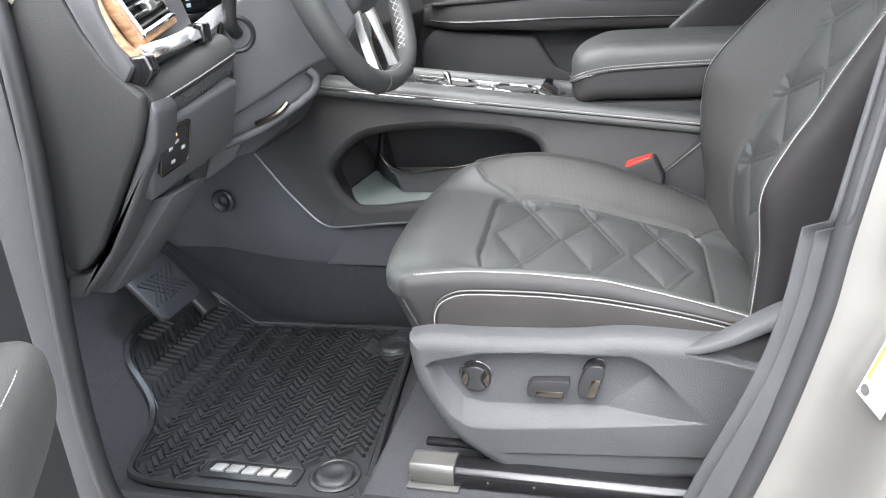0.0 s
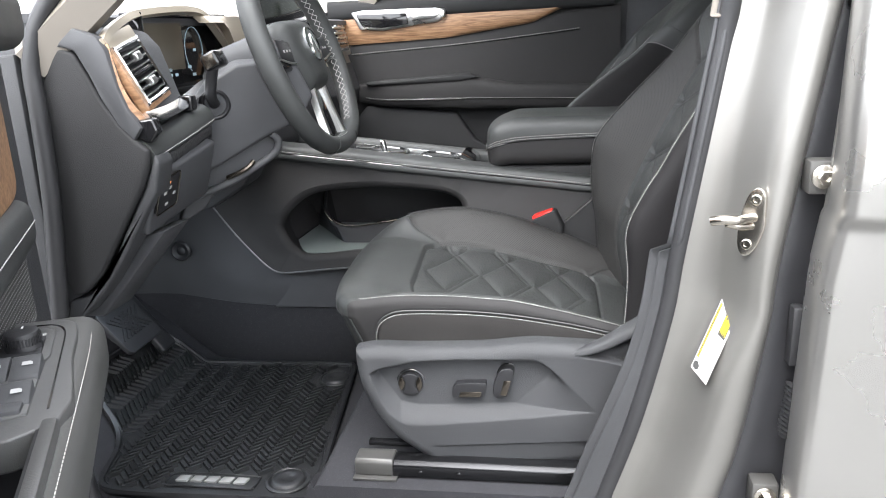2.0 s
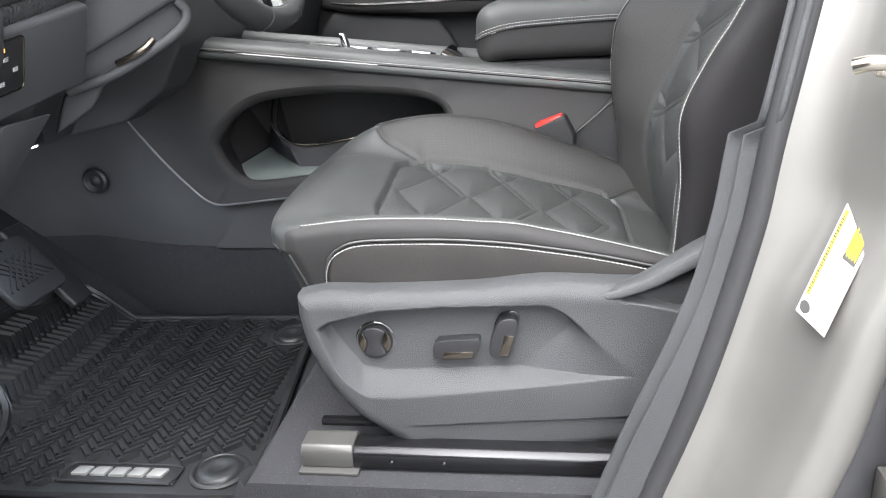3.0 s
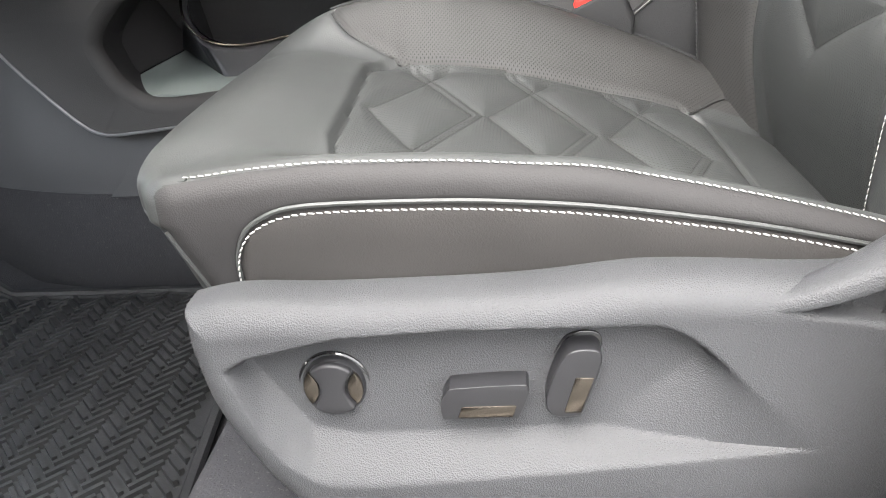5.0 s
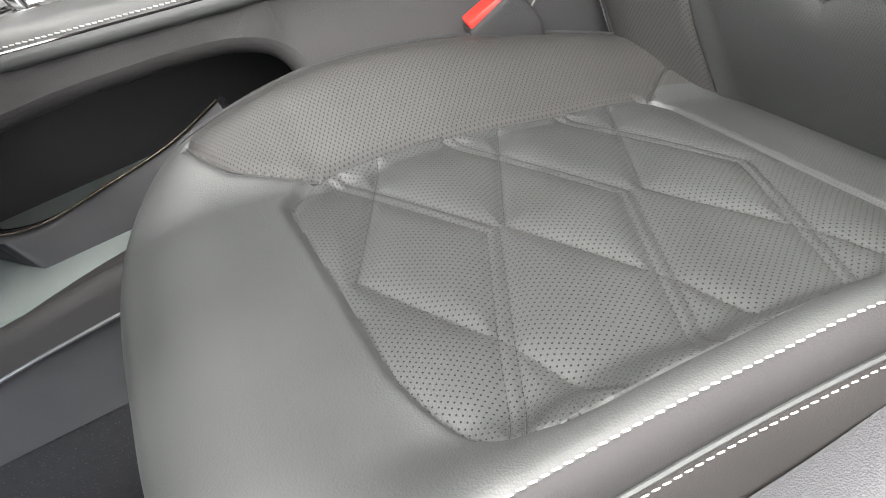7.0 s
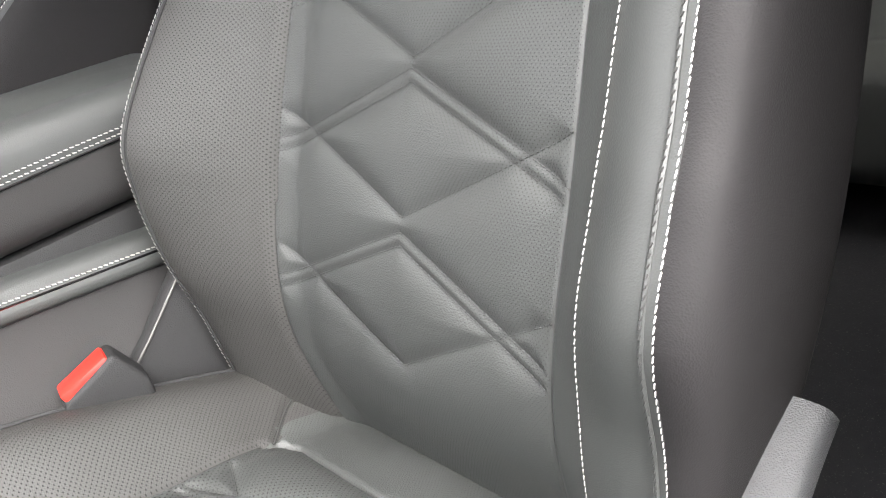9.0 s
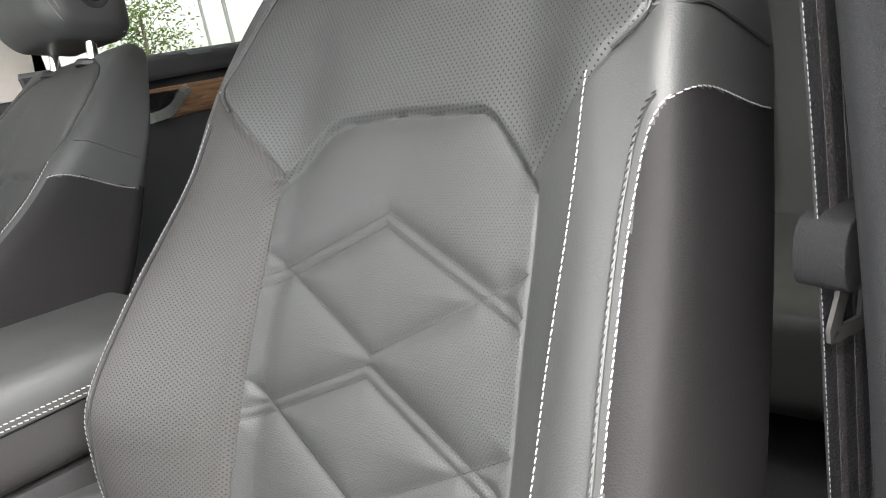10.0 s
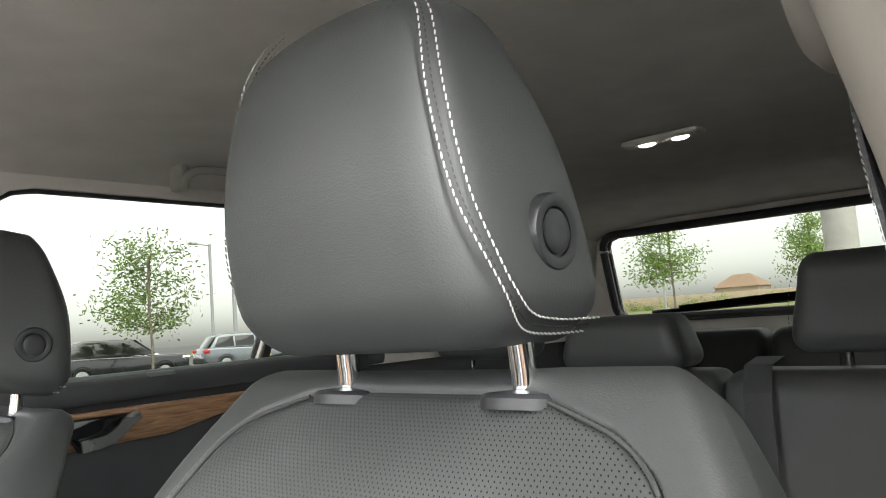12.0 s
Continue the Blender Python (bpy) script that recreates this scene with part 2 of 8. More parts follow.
def resampled(p, step):
    p = np.asarray(p, float)
    d = np.r_[0, np.cumsum(np.linalg.norm(np.diff(p, axis=0), axis=1))]
    s = np.arange(0, d[-1], step)
    return np.stack([np.interp(s, d, p[:, k]) for k in range(p.shape[1])], 1)


def sweep(path, section, up=(0, 0, 1), closed=False, caps=True):
    """A closed section, in (side, up) metres, carried along a path. section may be a list, one for each point."""
    path = np.asarray(path, float)
    n = len(path)
    tang = np.roll(path, -1, 0) - np.roll(path, 1, 0) if closed else np.gradient(path, axis=0)
    tang /= np.linalg.norm(tang, axis=1)[:, None] + 1e-12
    up = np.asarray(up, float)
    side = np.cross(tang, np.broadcast_to(up, tang.shape))
    side /= np.linalg.norm(side, axis=1)[:, None] + 1e-12
    high = np.cross(side, tang)
    sec = np.asarray(section, float)
    if sec.ndim == 2:
        sec = np.broadcast_to(sec, (n, *sec.shape))
    m = sec.shape[1]
    v = (path[:, None] + side[:, None] * sec[:, :, :1] + high[:, None] * sec[:, :, 1:2]).reshape(-1, 3)
    f = []
    for i in range(n if closed else n - 1):
        j = (i + 1) % n
        for k in range(m):
            f.append((i * m + k, i * m + (k + 1) % m, j * m + (k + 1) % m, j * m + k))
    if caps and not closed:
        f.append(tuple(range(m - 1, -1, -1)))
        f.append(tuple((n - 1) * m + k for k in range(m)))
    return v, f


def ring(r, n=10, ry=None):
    a = np.linspace(0, 2 * math.pi, n, endpoint=False)
    return np.stack([np.cos(a) * r, np.sin(a) * (ry or r)], 1)


def tube(path, r, n=10, closed=False, up=(0.13, 0.21, 0.97)):
    return sweep(path, ring(r, n), up, closed)


def sheet(p, thick=None, close_u=False):
    """A grid of points (nu, nv, 3) as a surface; thick: a vector or a grid of them, by which a back skin is set off, so that it is solid."""
    p = np.asarray(p, float)
    nu, nv = p.shape[:2]
    idx = np.arange(nu * nv).reshape(nu, nv)
    f = [(idx[i, j], idx[i + 1, j], idx[i + 1, j + 1], idx[i, j + 1]) for i in range(nu - 1) for j in range(nv - 1)]
    if thick is None:
        return p.reshape(-1, 3), [tuple(int(k) for k in q) for q in f]
    q = p + np.broadcast_to(np.asarray(thick, float), p.shape)
    o = nu * nv
    f = f + [tuple(reversed([k + o for k in t])) for t in f]
    rim = list(idx[:, 0]) + list(idx[-1, 1:]) + list(idx[-2::-1, -1]) + list(idx[0, -2:0:-1])
    for a, b in zip(rim, rim[1:] + rim[:1]):
        f.append((a, a + o, b + o, b))
    return np.concatenate([p.reshape(-1, 3), q.reshape(-1, 3)]), [tuple(int(k) for k in t) for t in f]


def lathe(prof, n=32):
    """A profile of (radius, height) turned round z."""
    prof = np.asarray(prof, float)
    a = np.linspace(0, 2 * math.pi, n, endpoint=False)
    v = np.stack([prof[:, None, 0] * np.cos(a), prof[:, None, 0] * np.sin(a), np.broadcast_to(prof[:, None, 1], (len(prof), n))], -1).reshape(-1, 3)
    f = [(i * n + k, i * n + (k + 1) % n, (i + 1) * n + (k + 1) % n, (i + 1) * n + k) for i in range(len(prof) - 1) for k in range(n)]
    f.append(tuple(range(n - 1, -1, -1)))
    f.append(tuple((len(prof) - 1) * n + k for k in range(n)))
    return v, f


def pillow(lo, hi, r, step):
    """The skin of a box with round edges, as a dense even net."""
    lo, hi = np.asarray(lo, float), np.asarray(hi, float)
    vs, fs, k = [], [], 0
    for ax in range(3):
        a, b = (ax + 1) % 3, (ax + 2) % 3
        na, nb = max(2, int(round((hi[a] - lo[a]) / step))), max(2, int(round((hi[b] - lo[b]) / step)))
        A, B = np.meshgrid(np.linspace(lo[a], hi[a], na + 1), np.linspace(lo[b], hi[b], nb + 1), indexing='ij')
        i = np.arange((na + 1) * (nb + 1)).reshape(na + 1, nb + 1)
        q = np.stack([i[:-1, :-1], i[1:, :-1], i[1:, 1:], i[:-1, 1:]], -1).reshape(-1, 4)
        for end, flip in ((hi, False), (lo, True)):
            p = np.zeros((*A.shape, 3))
            p[..., a], p[..., b], p[..., ax] = A, B, end[ax]
            vs.append(p.reshape(-1, 3))
            fs.append((q[:, ::-1] if flip else q) + k)
            k += len(vs[-1])
    v, f = np.concatenate(vs), np.concatenate(fs)
    _, first, back = np.unique(np.round(v * 2e5).astype(np.int64), axis=0, return_index=True, return_inverse=True)
    v, f = v[first], np.asarray(back).reshape(-1)[f]
    core = np.clip(v, lo + r, hi - r)
    d = v - core
    ln = np.linalg.norm(d, axis=1)[:, None]
    return core + d * (r / np.maximum(ln, 1e-9)), f


def away(p, line):
    """Distances of plane points from a polyline."""
    line = np.asarray(line, float)
    best = np.full(len(p), 9.0)
    for a, b in zip(line[:-1], line[1:]):
        t = np.clip(((p - a) @ (b - a)) / max(1e-12, (b - a) @ (b - a)), 0, 1)
        best = np.minimum(best, np.linalg.norm(p - a - t[:, None] * (b - a), axis=1))
    return best


def inside(p, poly):
    poly = np.asarray(poly, float)
    hit = np.zeros(len(p), bool)
    for a, b in zip(poly, np.roll(poly, -1, 0)):
        cross = (a[1] > p[:, 1]) != (b[1] > p[:, 1])
        dy = b[1] - a[1] if abs(b[1] - a[1]) > 1e-12 else 1e-12
        hit ^= cross & (p[:, 0] < (b[0] - a[0]) * (p[:, 1] - a[1]) / dy + a[0])
    return hit


def ease(a, b, x):
    t = np.clip((np.asarray(x, float) - a) / (b - a), 0, 1)
    return t * t * (3 - 2 * t)


BASES = {}


def thing(name, label, category, base=(0, 0, 0), group="", kind=""):
    """An Empty at a thing's base. The parts under it are drawn in the place's own coordinates."""
    ob = new(name)
    ob.empty_display_size = 0.05
    ob.location = base
    BASES[ob] = Matrix.Translation([-c for c in base])
    return tagged(ob, label, category, group, kind)


def part(name, g, material, parent=None, label="", smooth=38, slots=None, uv=None, kind=""):
    """One mesh object, from points and faces or from a bmesh, under a thing or a part."""
    if isinstance(g, bmesh.types.BMesh):
        g = from_bm(g)
    me = bpy.data.meshes.new(name)
    me.from_pydata(np.asarray(g[0], float).tolist(), [], g[1] if isinstance(g[1], list) else g[1].tolist())
    for m in material if isinstance(material, (list, tuple)) else [material]:
        me.materials.append(m)
    if slots is not None:
        me.polygons.foreach_set("material_index", np.asarray(slots, np.int32))
    if uv is not None:
        layer = me.uv_layers.new(name="UVMap")
        loops = np.zeros(len(me.loops), np.int32)
        me.loops.foreach_get("vertex_index", loops)
        layer.data.foreach_set("uv", np.asarray(uv, np.float32)[loops].ravel())
    if smooth:
        me.polygons.foreach_set("use_smooth", np.ones(len(me.polygons), bool))
        me.set_sharp_from_angle(angle=radians(smooth))
    me.update()
    ob = new(name, me)
    if parent:
        ob.parent = parent
        if parent in BASES:
            ob.matrix_parent_inverse = BASES[parent]
    return tagged(ob, label, kind=kind)


def fixed(name, g, material, label, category="", smooth=38, **k):
    """A piece of the setting."""
    return tagged(part(name, g, material, None, label, smooth, **k), "", category or name.replace("_", " "), kind="structure")


def stitches(path, normal, length=0.0048, gap=0.0022, width=0.0013, lift=0.0006, slant=0.0):
    """Thread stitches along a path on a surface; normal: one outward vector or one for each point of the path."""
    path = np.asarray(path, float)
    nrm = np.broadcast_to(np.asarray(normal, float), path.shape)
    both = resampled(np.c_[path, nrm], length + gap)
    p, nv = both[:, :3], both[:, 3:]
    nv = nv / (np.linalg.norm(nv, axis=1)[:, None] + 1e-9)
    t = np.gradient(p, axis=0)
    t /= np.linalg.norm(t, axis=1)[:, None] + 1e-9
    s = np.cross(t, nv)
    t = t + s * slant
    c = p + nv * lift
    L, W, H = length / 2, width / 2, width * 0.55
    vs = []
    for a, b, h in ((-1, 0, -0.2), (-0.7, 1, 0), (-0.7, -1, 0), (-0.6, 0, 1), (1, 0, -0.2), (0.7, 1, 0), (0.7, -1, 0), (0.6, 0, 1)):
        vs.append(c + t * (a * L) + s * (b * W) + nv * (h * H))
    v = np.stack(vs, 1).reshape(-1, 3)
    base = [(0, 3, 1), (0, 2, 3), (4, 5, 7), (4, 7, 6), (1, 3, 7, 5), (3, 2, 6, 7), (0, 1, 5, 4), (0, 4, 6, 2)]
    return v, [tuple(i * 8 + k for k in q) for i in range(len(p)) for q in base]


# ---- front seats ----
def curve(x, knots):
    k = np.asarray(knots, float)
    return np.interp(x, k[:, 0], k[:, 1]) if len(k) < 3 else np.interp(x, *smooth_line(k, 6).T)


CREST = [(-0.16, 0.785), (-0.12, 0.790), (-0.08, 0.7955), (-0.04, 0.8010), (0.0, 0.8040), (0.04, 0.8040), (0.08, 0.8030), (0.12, 0.8000), (0.16, 0.7970), (0.2, 0.7890), (0.24, 0.7800), (0.28, 0.7700), (0.32, 0.7590), (0.36, 0.7465), (0.42, 0.727)]
FAR_CREST = [(-0.16, 0.788), (-0.12, 0.808), (-0.08, 0.826), (-0.04, 0.835), (0.0, 0.840), (0.04, 0.841), (0.08, 0.836), (0.12, 0.828), (0.16, 0.817), (0.2, 0.802), (0.24, 0.787), (0.28, 0.770), (0.32, 0.751), (0.42, 0.700)]
MIDDLE = [(-0.16, 0.786), (-0.138, 0.791), (-0.114, 0.797), (-0.08, 0.799), (-0.04, 0.789), (0.0, 0.774), (0.05, 0.770), (0.1, 0.764), (0.15, 0.754), (0.2, 0.741), (0.255, 0.729), (0.3, 0.714), (0.42, 0.673)]
FRONT = [(-0.222, -0.100), (-0.21, -0.110), (-0.195, -0.121), (-0.175, -0.132), (-0.1, -0.147), (-0.03, -0.153), (0.05, -0.158), (0.12, -0.157), (0.16, -0.150), (0.19, -0.130), (0.21, -0.108), (0.222, -0.090)]


def cushion_height(x, d):
    d = np.asarray(d, float)
    b = np.where(d < 0, ease(0.150, 0.213, -d), ease(0.125, 0.197, d))
    return curve(x, MIDDLE) * (1 - b) + np.where(d < 0, curve(x, CREST), curve(x, FAR_CREST)) * b


def cushion_shape(p):
    """From the plain block (x, d, z from 0.60 to 0.80) to the cushion; d is the distance outboard of the seat's middle."""
    x, d, z = p.T
    t = np.clip((z - 0.60) / 0.20, 0, 1)
    top_x = x + ease(0.05, -0.155, x) * (curve(d, FRONT) + 0.155)
    below = ease(-0.03, -0.155, x) * (0.075 * np.clip(0.85 - t, 0, 1) + 0.004 * ease(0.865, 0.835, t))
    z2 = 0.60 + t * (cushion_height(top_x, d) - 0.60)
    d2 = d * (1 - 0.03 * (1 - t)) - 0.006 * ease(-0.195, -0.222, d) * np.exp(-((t - 0.84) / 0.17) ** 2)
    return np.stack([top_x + below, d2, z2], 1)


def cushion_edge(d, r=0.016):
    """The plain block's top near its long edges."""
    return 0.80 - r + np.sqrt(np.clip(r * r - np.clip(np.abs(d) - 0.222 + r, 0, r) ** 2, 0, 1))


BACK_TILT = radians(25.0)
BACK_ROOT = (0.300, 0.700)
BACK_CREST = [(-0.05, -0.06), (0.0, -0.03), (0.08, 0.002), (0.14, 0.028), (0.2, 0.060), (0.26, 0.063), (0.3, 0.059), (0.35, 0.056), (0.45, 0.045), (0.52, 0.040), (0.6, 0.02), (0.65, 0.008), (0.72, -0.008)]
FAR_WING = [(-0.05, -0.05), (0.0, -0.02), (0.05, 0.008), (0.08, 0.025), (0.11, 0.042), (0.16, 0.075), (0.215, 0.100), (0.264, 0.110), (0.35, 0.088), (0.45, 0.054), (0.52, 0.04), (0.6, 0.02), (0.65, 0.008), (0.72, -0.008)]
BACK_HALF = [(-0.05, 0.225), (0.1, 0.238), (0.25, 0.248), (0.4, 0.243), (0.5, 0.235), (0.56, 0.229), (0.62, 0.213), (0.67, 0.188), (0.71, 0.162)]
BACK_FLAT = [(-0.05, -0.125), (0.0, -0.086), (0.02, -0.070), (0.045, -0.049), (0.08, -0.022), (0.12, -0.001), (0.18, 0.010), (0.32, 0.013), (0.45, 0.009), (0.55, 0.010), (0.64, 0.008), (0.72, -0.012)]


def back_shape(p):
    """From the plain block (s up the back, d outboard, n forward) to place: x, d, z."""
    s, d, n = p.T
    half = curve(s, BACK_HALF) + 0.014 * ease(0.44, 0.62, s) * (d > 0)
    f = ease(-0.07, -0.005, n)
    out = np.abs(d) * (0.248 / half) * 0.96
    b = np.where(d < 0, ease(0.115, 0.205, out), ease(0.115, 0.225, out))
    n2 = n + f * (curve(s, BACK_FLAT) * (1 - b) + np.where(d < 0, curve(s, BACK_CREST), curve(s, FAR_WING)) * b)
    d2 = d * half / 0.25
    n2 = n2 + 0.030 * ease(0.57, 0.69, s) * (1 - f)
    return np.stack([BACK_ROOT[0] + s * math.sin(BACK_TILT) - n2 * math.cos(BACK_TILT), d2,
                     BACK_ROOT[1] + s * math.cos(BACK_TILT) + n2 * math.sin(BACK_TILT)], 1)


BACK_OUT = (-math.cos(BACK_TILT), 0, math.sin(BACK_TILT))


HEAD_WIDE = [(0, 0.95), (0.15, 1.0), (0.4, 0.96), (0.7, 0.845), (1.0, 0.66)]
HEAD_LOW, HEAD_TALL, HEAD_OFF = 1.3445, 0.1985, 0.0025


def head_shape(p):
    """From the plain block (x, d, z from 0 to 0.2) to the headrest."""
    x, d, z = p.T
    k = z / 0.2
    wide = np.interp(k, *smooth_line(HEAD_WIDE, 6).T)
    front = np.interp(k, *smooth_line([(0, 0.530), (0.2, 0.515), (0.5, 0.506), (0.8, 0.513), (1.0, 0.535)], 6).T)
    rear = np.interp(k, *smooth_line([(0, 0.650), (0.3, 0.645), (0.6, 0.632), (1.0, 0.592)], 6).T)
    u = (x + 0.065) / 0.13
    bow = 0.012 * (np.abs(d) / 0.108) ** 2 * (1 - u)
    return np.stack([front + (rear - front) * u + bow, d * wide + HEAD_OFF, HEAD_LOW + k * HEAD_TALL], 1)


def groove(p, lines, depth, width):
    out = np.zeros(len(p))
    for line in lines:
        out = np.maximum(out, depth * np.exp(-(away(p, line) / width) ** 2))
    return out


def quilt_cushion():
    """Single and double seams of the cushion's quilted middle, in (x, d)."""
    single, double = [], []
    for k in range(3):
        a, tip = -0.008 + 0.1010 * k, 0.0845 + 0.0965 * k
        single.append([(a + 0.060, 0.138), (a, -0.004), (a + 0.052, -0.110), (a + 0.076, -0.194)])
        double.append([(tip - 0.069, 0.138), (tip, -0.004), (tip - 0.041, -0.110), (tip - 0.073, -0.196)])
    return [smooth_cut(l) for l in single], [smooth_cut(l) for l in double]


def smooth_cut(line, n=24):
    out = []
    for a, b in zip(line[:-1], line[1:]):
        for t in np.linspace(0, 1, n, endpoint=False):
            out.append((a[0] + (b[0] - a[0]) * t, a[1] + (b[1] - a[1]) * t))
    return out + [line[-1]]


def quilt_back():
    """Single and double seams of the backrest's quilted middle, in (s, d)."""
    single, double = [], []
    for k in range(3):
        top = 0.432 - 0.1105 * k
        double.append([(top - 0.064, -0.137), (top, 0.003), (top - 0.057, 0.144)])
        v = top - 0.0985 + 0.003 * k
        single.append([(v + 0.066, -0.137), (v, 0.002), (v + 0.068, 0.144)])
    return single, double


INSERT_SEAT = [(-0.017, -0.107), (-0.019, -0.02), (-0.024, 0.104), (-0.020, 0.118), (-0.012, 0.131), (0.0, 0.139), (0.02, 0.142), (0.15, 0.139), (0.28, 0.138), (0.296, 0.132), (0.303, 0.118), (0.304, 0.0), (0.305, -0.1), (0.301, -0.170), (0.288, -0.192), (0.06, -0.196),
               (0.036, -0.194), (0.017, -0.183), (0.001, -0.163), (-0.010, -0.138)]
INSERT_BACK = [(-0.02, -0.137), (0.450, -0.137), (0.496, -0.097), (0.5035, -0.085), (0.508, 0.0), (0.505, 0.070), (0.499, 0.085), (0.456, 0.141), (0.440, 0.144), (-0.02, 0.146)]


def offset_pair(line, gap):
    p = np.asarray(line, float)
    t = np.gradient(p, axis=0)
    t /= np.linalg.norm(t, axis=1)[:, None] + 1e-9
    nn = np.stack([-t[:, 1], t[:, 0]], 1)
    return [p + nn * gap, p - nn * gap]


def car_seat(cy, side, step, label, drop=0.0, upright=0.0):
    """A front seat. side 1: its outboard flank looks to -y; -1: mirrored."""
    seat = thing("car_seat", label, "car seat", (0.12, cy, 0.53), "front seats")

    def place(v):
        v = np.array(v, float)
        v[:, 1] = cy + side * v[:, 1]
        if upright:
            w = ease(0.72, 0.86, v[:, 2])
            deep = -(v[:, 0] - BACK_ROOT[0]) * math.cos(BACK_TILT) + (v[:, 2] - BACK_ROOT[1]) * math.sin(BACK_TILT)
            thin = np.clip(-0.02 - deep, 0, 1) * 0.48 * ease(1.02, 1.22, v[:, 2]) * ease(1.345, 1.325, v[:, 2])
            v[:, 0] -= thin * math.cos(BACK_TILT)
            v[:, 2] += thin * math.sin(BACK_TILT)
            a, x, z = radians(upright) * w, v[:, 0] - 0.60, v[:, 2] - 1.35
            v[:, 0], v[:, 2] = 0.60 + x * np.cos(a) - z * np.sin(-a), 1.35 + z * np.cos(a) + x * np.sin(-a)
            v[:, 1] = cy + (v[:, 1] - cy) * (1 - 0.07 * w * ease(1.36, 1.30, v[:, 2]))
        v[:, 2] -= drop
        return v

    def seat_part(name, g, material, parent=seat, lab="", **k):
        v, f = g
        f = np.asarray(f) if not isinstance(f, list) else f
        if side < 0:
            f = f[:, ::-1] if not isinstance(f, list) else [tuple(reversed(q)) for q in f]
        return part(name, (place(v), f), material, parent, lab, **k)

    # cushion
    v, f = pillow((-0.155, -0.222, 0.60), (0.41, 0.222, 0.80), 0.016, step)
    flat = v[:, :2].copy()
    top = ease(0.74, 0.79, v[:, 2])
    ins = inside(flat, INSERT_SEAT)
    edge = away(flat, INSERT_SEAT + INSERT_SEAT[:1])
    single, double = quilt_cushion()
    seams = [INSERT_SEAT + INSERT_SEAT[:1]] + single + [q for l in double for q in offset_pair(l, 0.0042)]
    near = np.full(len(flat), 9.0)
    near[ins] = np.min([away(flat[ins], l) for l in seams], axis=0)
    joins = [[(0.003, 0.139), (-0.053, 0.158), (-0.100, 0.196)], [(0.292, 0.136), (0.325, 0.160), (0.36, 0.176)], [(0.299, -0.175), (0.33, -0.185), (0.40, -0.19)]]
    dip = np.maximum(groove(flat, [INSERT_SEAT + INSERT_SEAT[:1]], 0.0070, 0.0030), groove(flat, joins, 0.0035, 0.003))
    puff = np.where(ins, 0.0062 * (1 - np.exp(-near / 0.0105)) - 0.0030, 0.0060 * np.exp(-edge / 0.018) * ease(0.012, -0.012, flat[:, 0]))
    dip = np.where(ins, 0, dip)
    w = cushion_shape(v)
    w[:, 2] += top * (puff - dip)
    soft = np.array([noise.noise(Vector((a * 9, b * 9, 3 + cy))) for a, b in flat])
    w[:, 2] += top * 0.0012 * soft
    side_dip = groove(np.stack([w[:, 0], w[:, 2]], 1), [SIDE_SEAM], 0.0028, 0.0030) * (v[:, 1] < -0.19)
    w[:, 1] += side_dip
    c = w[f].mean(1)
    cf = v[f].mean(1)
    cin = inside(cf[:, :2], INSERT_SEAT) & (cf[:, 2] > 0.74)
    seam = np.interp(cf[:, 1], [0.139, 0.158, 0.196], [0.003, -0.053, -0.100])
    bol = (cf[:, 1] > 0.138) & (cf[:, 0] > seam) & (cf[:, 2] > 0.72)
    rear = (cf[:, 0] > 0.303) & (cf[:, 1] > -0.18) & (cf[:, 1] < 0.148) & (cf[:, 2] > 0.72)
    cloth = (cf[:, 1] < -0.208) & (c[:, 0] > SIDE_SEAM[0][0]) & inside(np.stack([c[:, 0], c[:, 2]], 1), SIDE_PANEL)
    band = (cf[:, 1] < -0.2156) & (cf[:, 0] > -0.150)
    slot = np.where(cin, 1, np.where(rear, 2, np.where(bol, 5, np.where(cloth, 3, np.where(band, 4, 0)))))
    uv = np.where((v[:, 1] < -0.195)[:, None], np.stack([w[:, 0], w[:, 2]], 1), flat)
    seat_part("cushion", (w, f), [LEATHER, LEATHER_HOLES, LEATHER_FINE, TEXTILE, LEATHER_MATT, LEATHER_WING], lab="quilted black leather cushion with perforated middle", slots=slot, uv=uv, smooth=60)

    def on_cushion(line, lift=0.0):
        l = np.asarray(line, float)
        return cushion_shape(np.c_[l, np.full(len(l), 0.80)]) + (0, 0, lift)

    dark = [stitches(on_cushion(l, -0.0022), (0, 0, 1), 0.0028, 0.0014, 0.0009) for l in single]
    for l in double:
        dark += [stitches(on_cushion(q, -0.0026), (0, 0, 1), 0.0028, 0.0014, 0.0009) for q in offset_pair(l, 0.0042)]
    seat_part("quilt_stitching", join(*dark), THREAD_DARK, kind="stuff")
    for l in joins:
        seat_part("join_seam", tube(on_cushion(resampled(smooth_line(l, 6), 0.003), -0.0026), 0.0011, 6), THREAD_DARK)
    rim = resampled(smooth_line([(-0.124, -0.2135), (-0.10, -0.2145), (0.0, -0.2150), (0.1, -0.2150), (0.25, -0.2150), (0.40, -0.2145)], 8), 0.004)
    edge_pts = cushion_shape(np.c_[rim, cushion_edge(rim[:, 1])])
    seat_part("edge_stitching", stitches(edge_pts + (0, -0.0006, 0.0004), (0, -0.6, 0.8), slant=0.16, width=0.0011, length=0.0042, gap=0.0008), THREAD, kind="stuff")
    tuck = smooth_line([(-0.124, -0.2142, 0.7975), (-0.138, -0.2135, 0.7935), (-0.149, -0.2100, 0.7840), (-0.1535, -0.2040, 0.7710)], 6)
    seat_part("corner_tuck", tube(cushion_shape(tuck), 0.0014, 6), LEATHER)
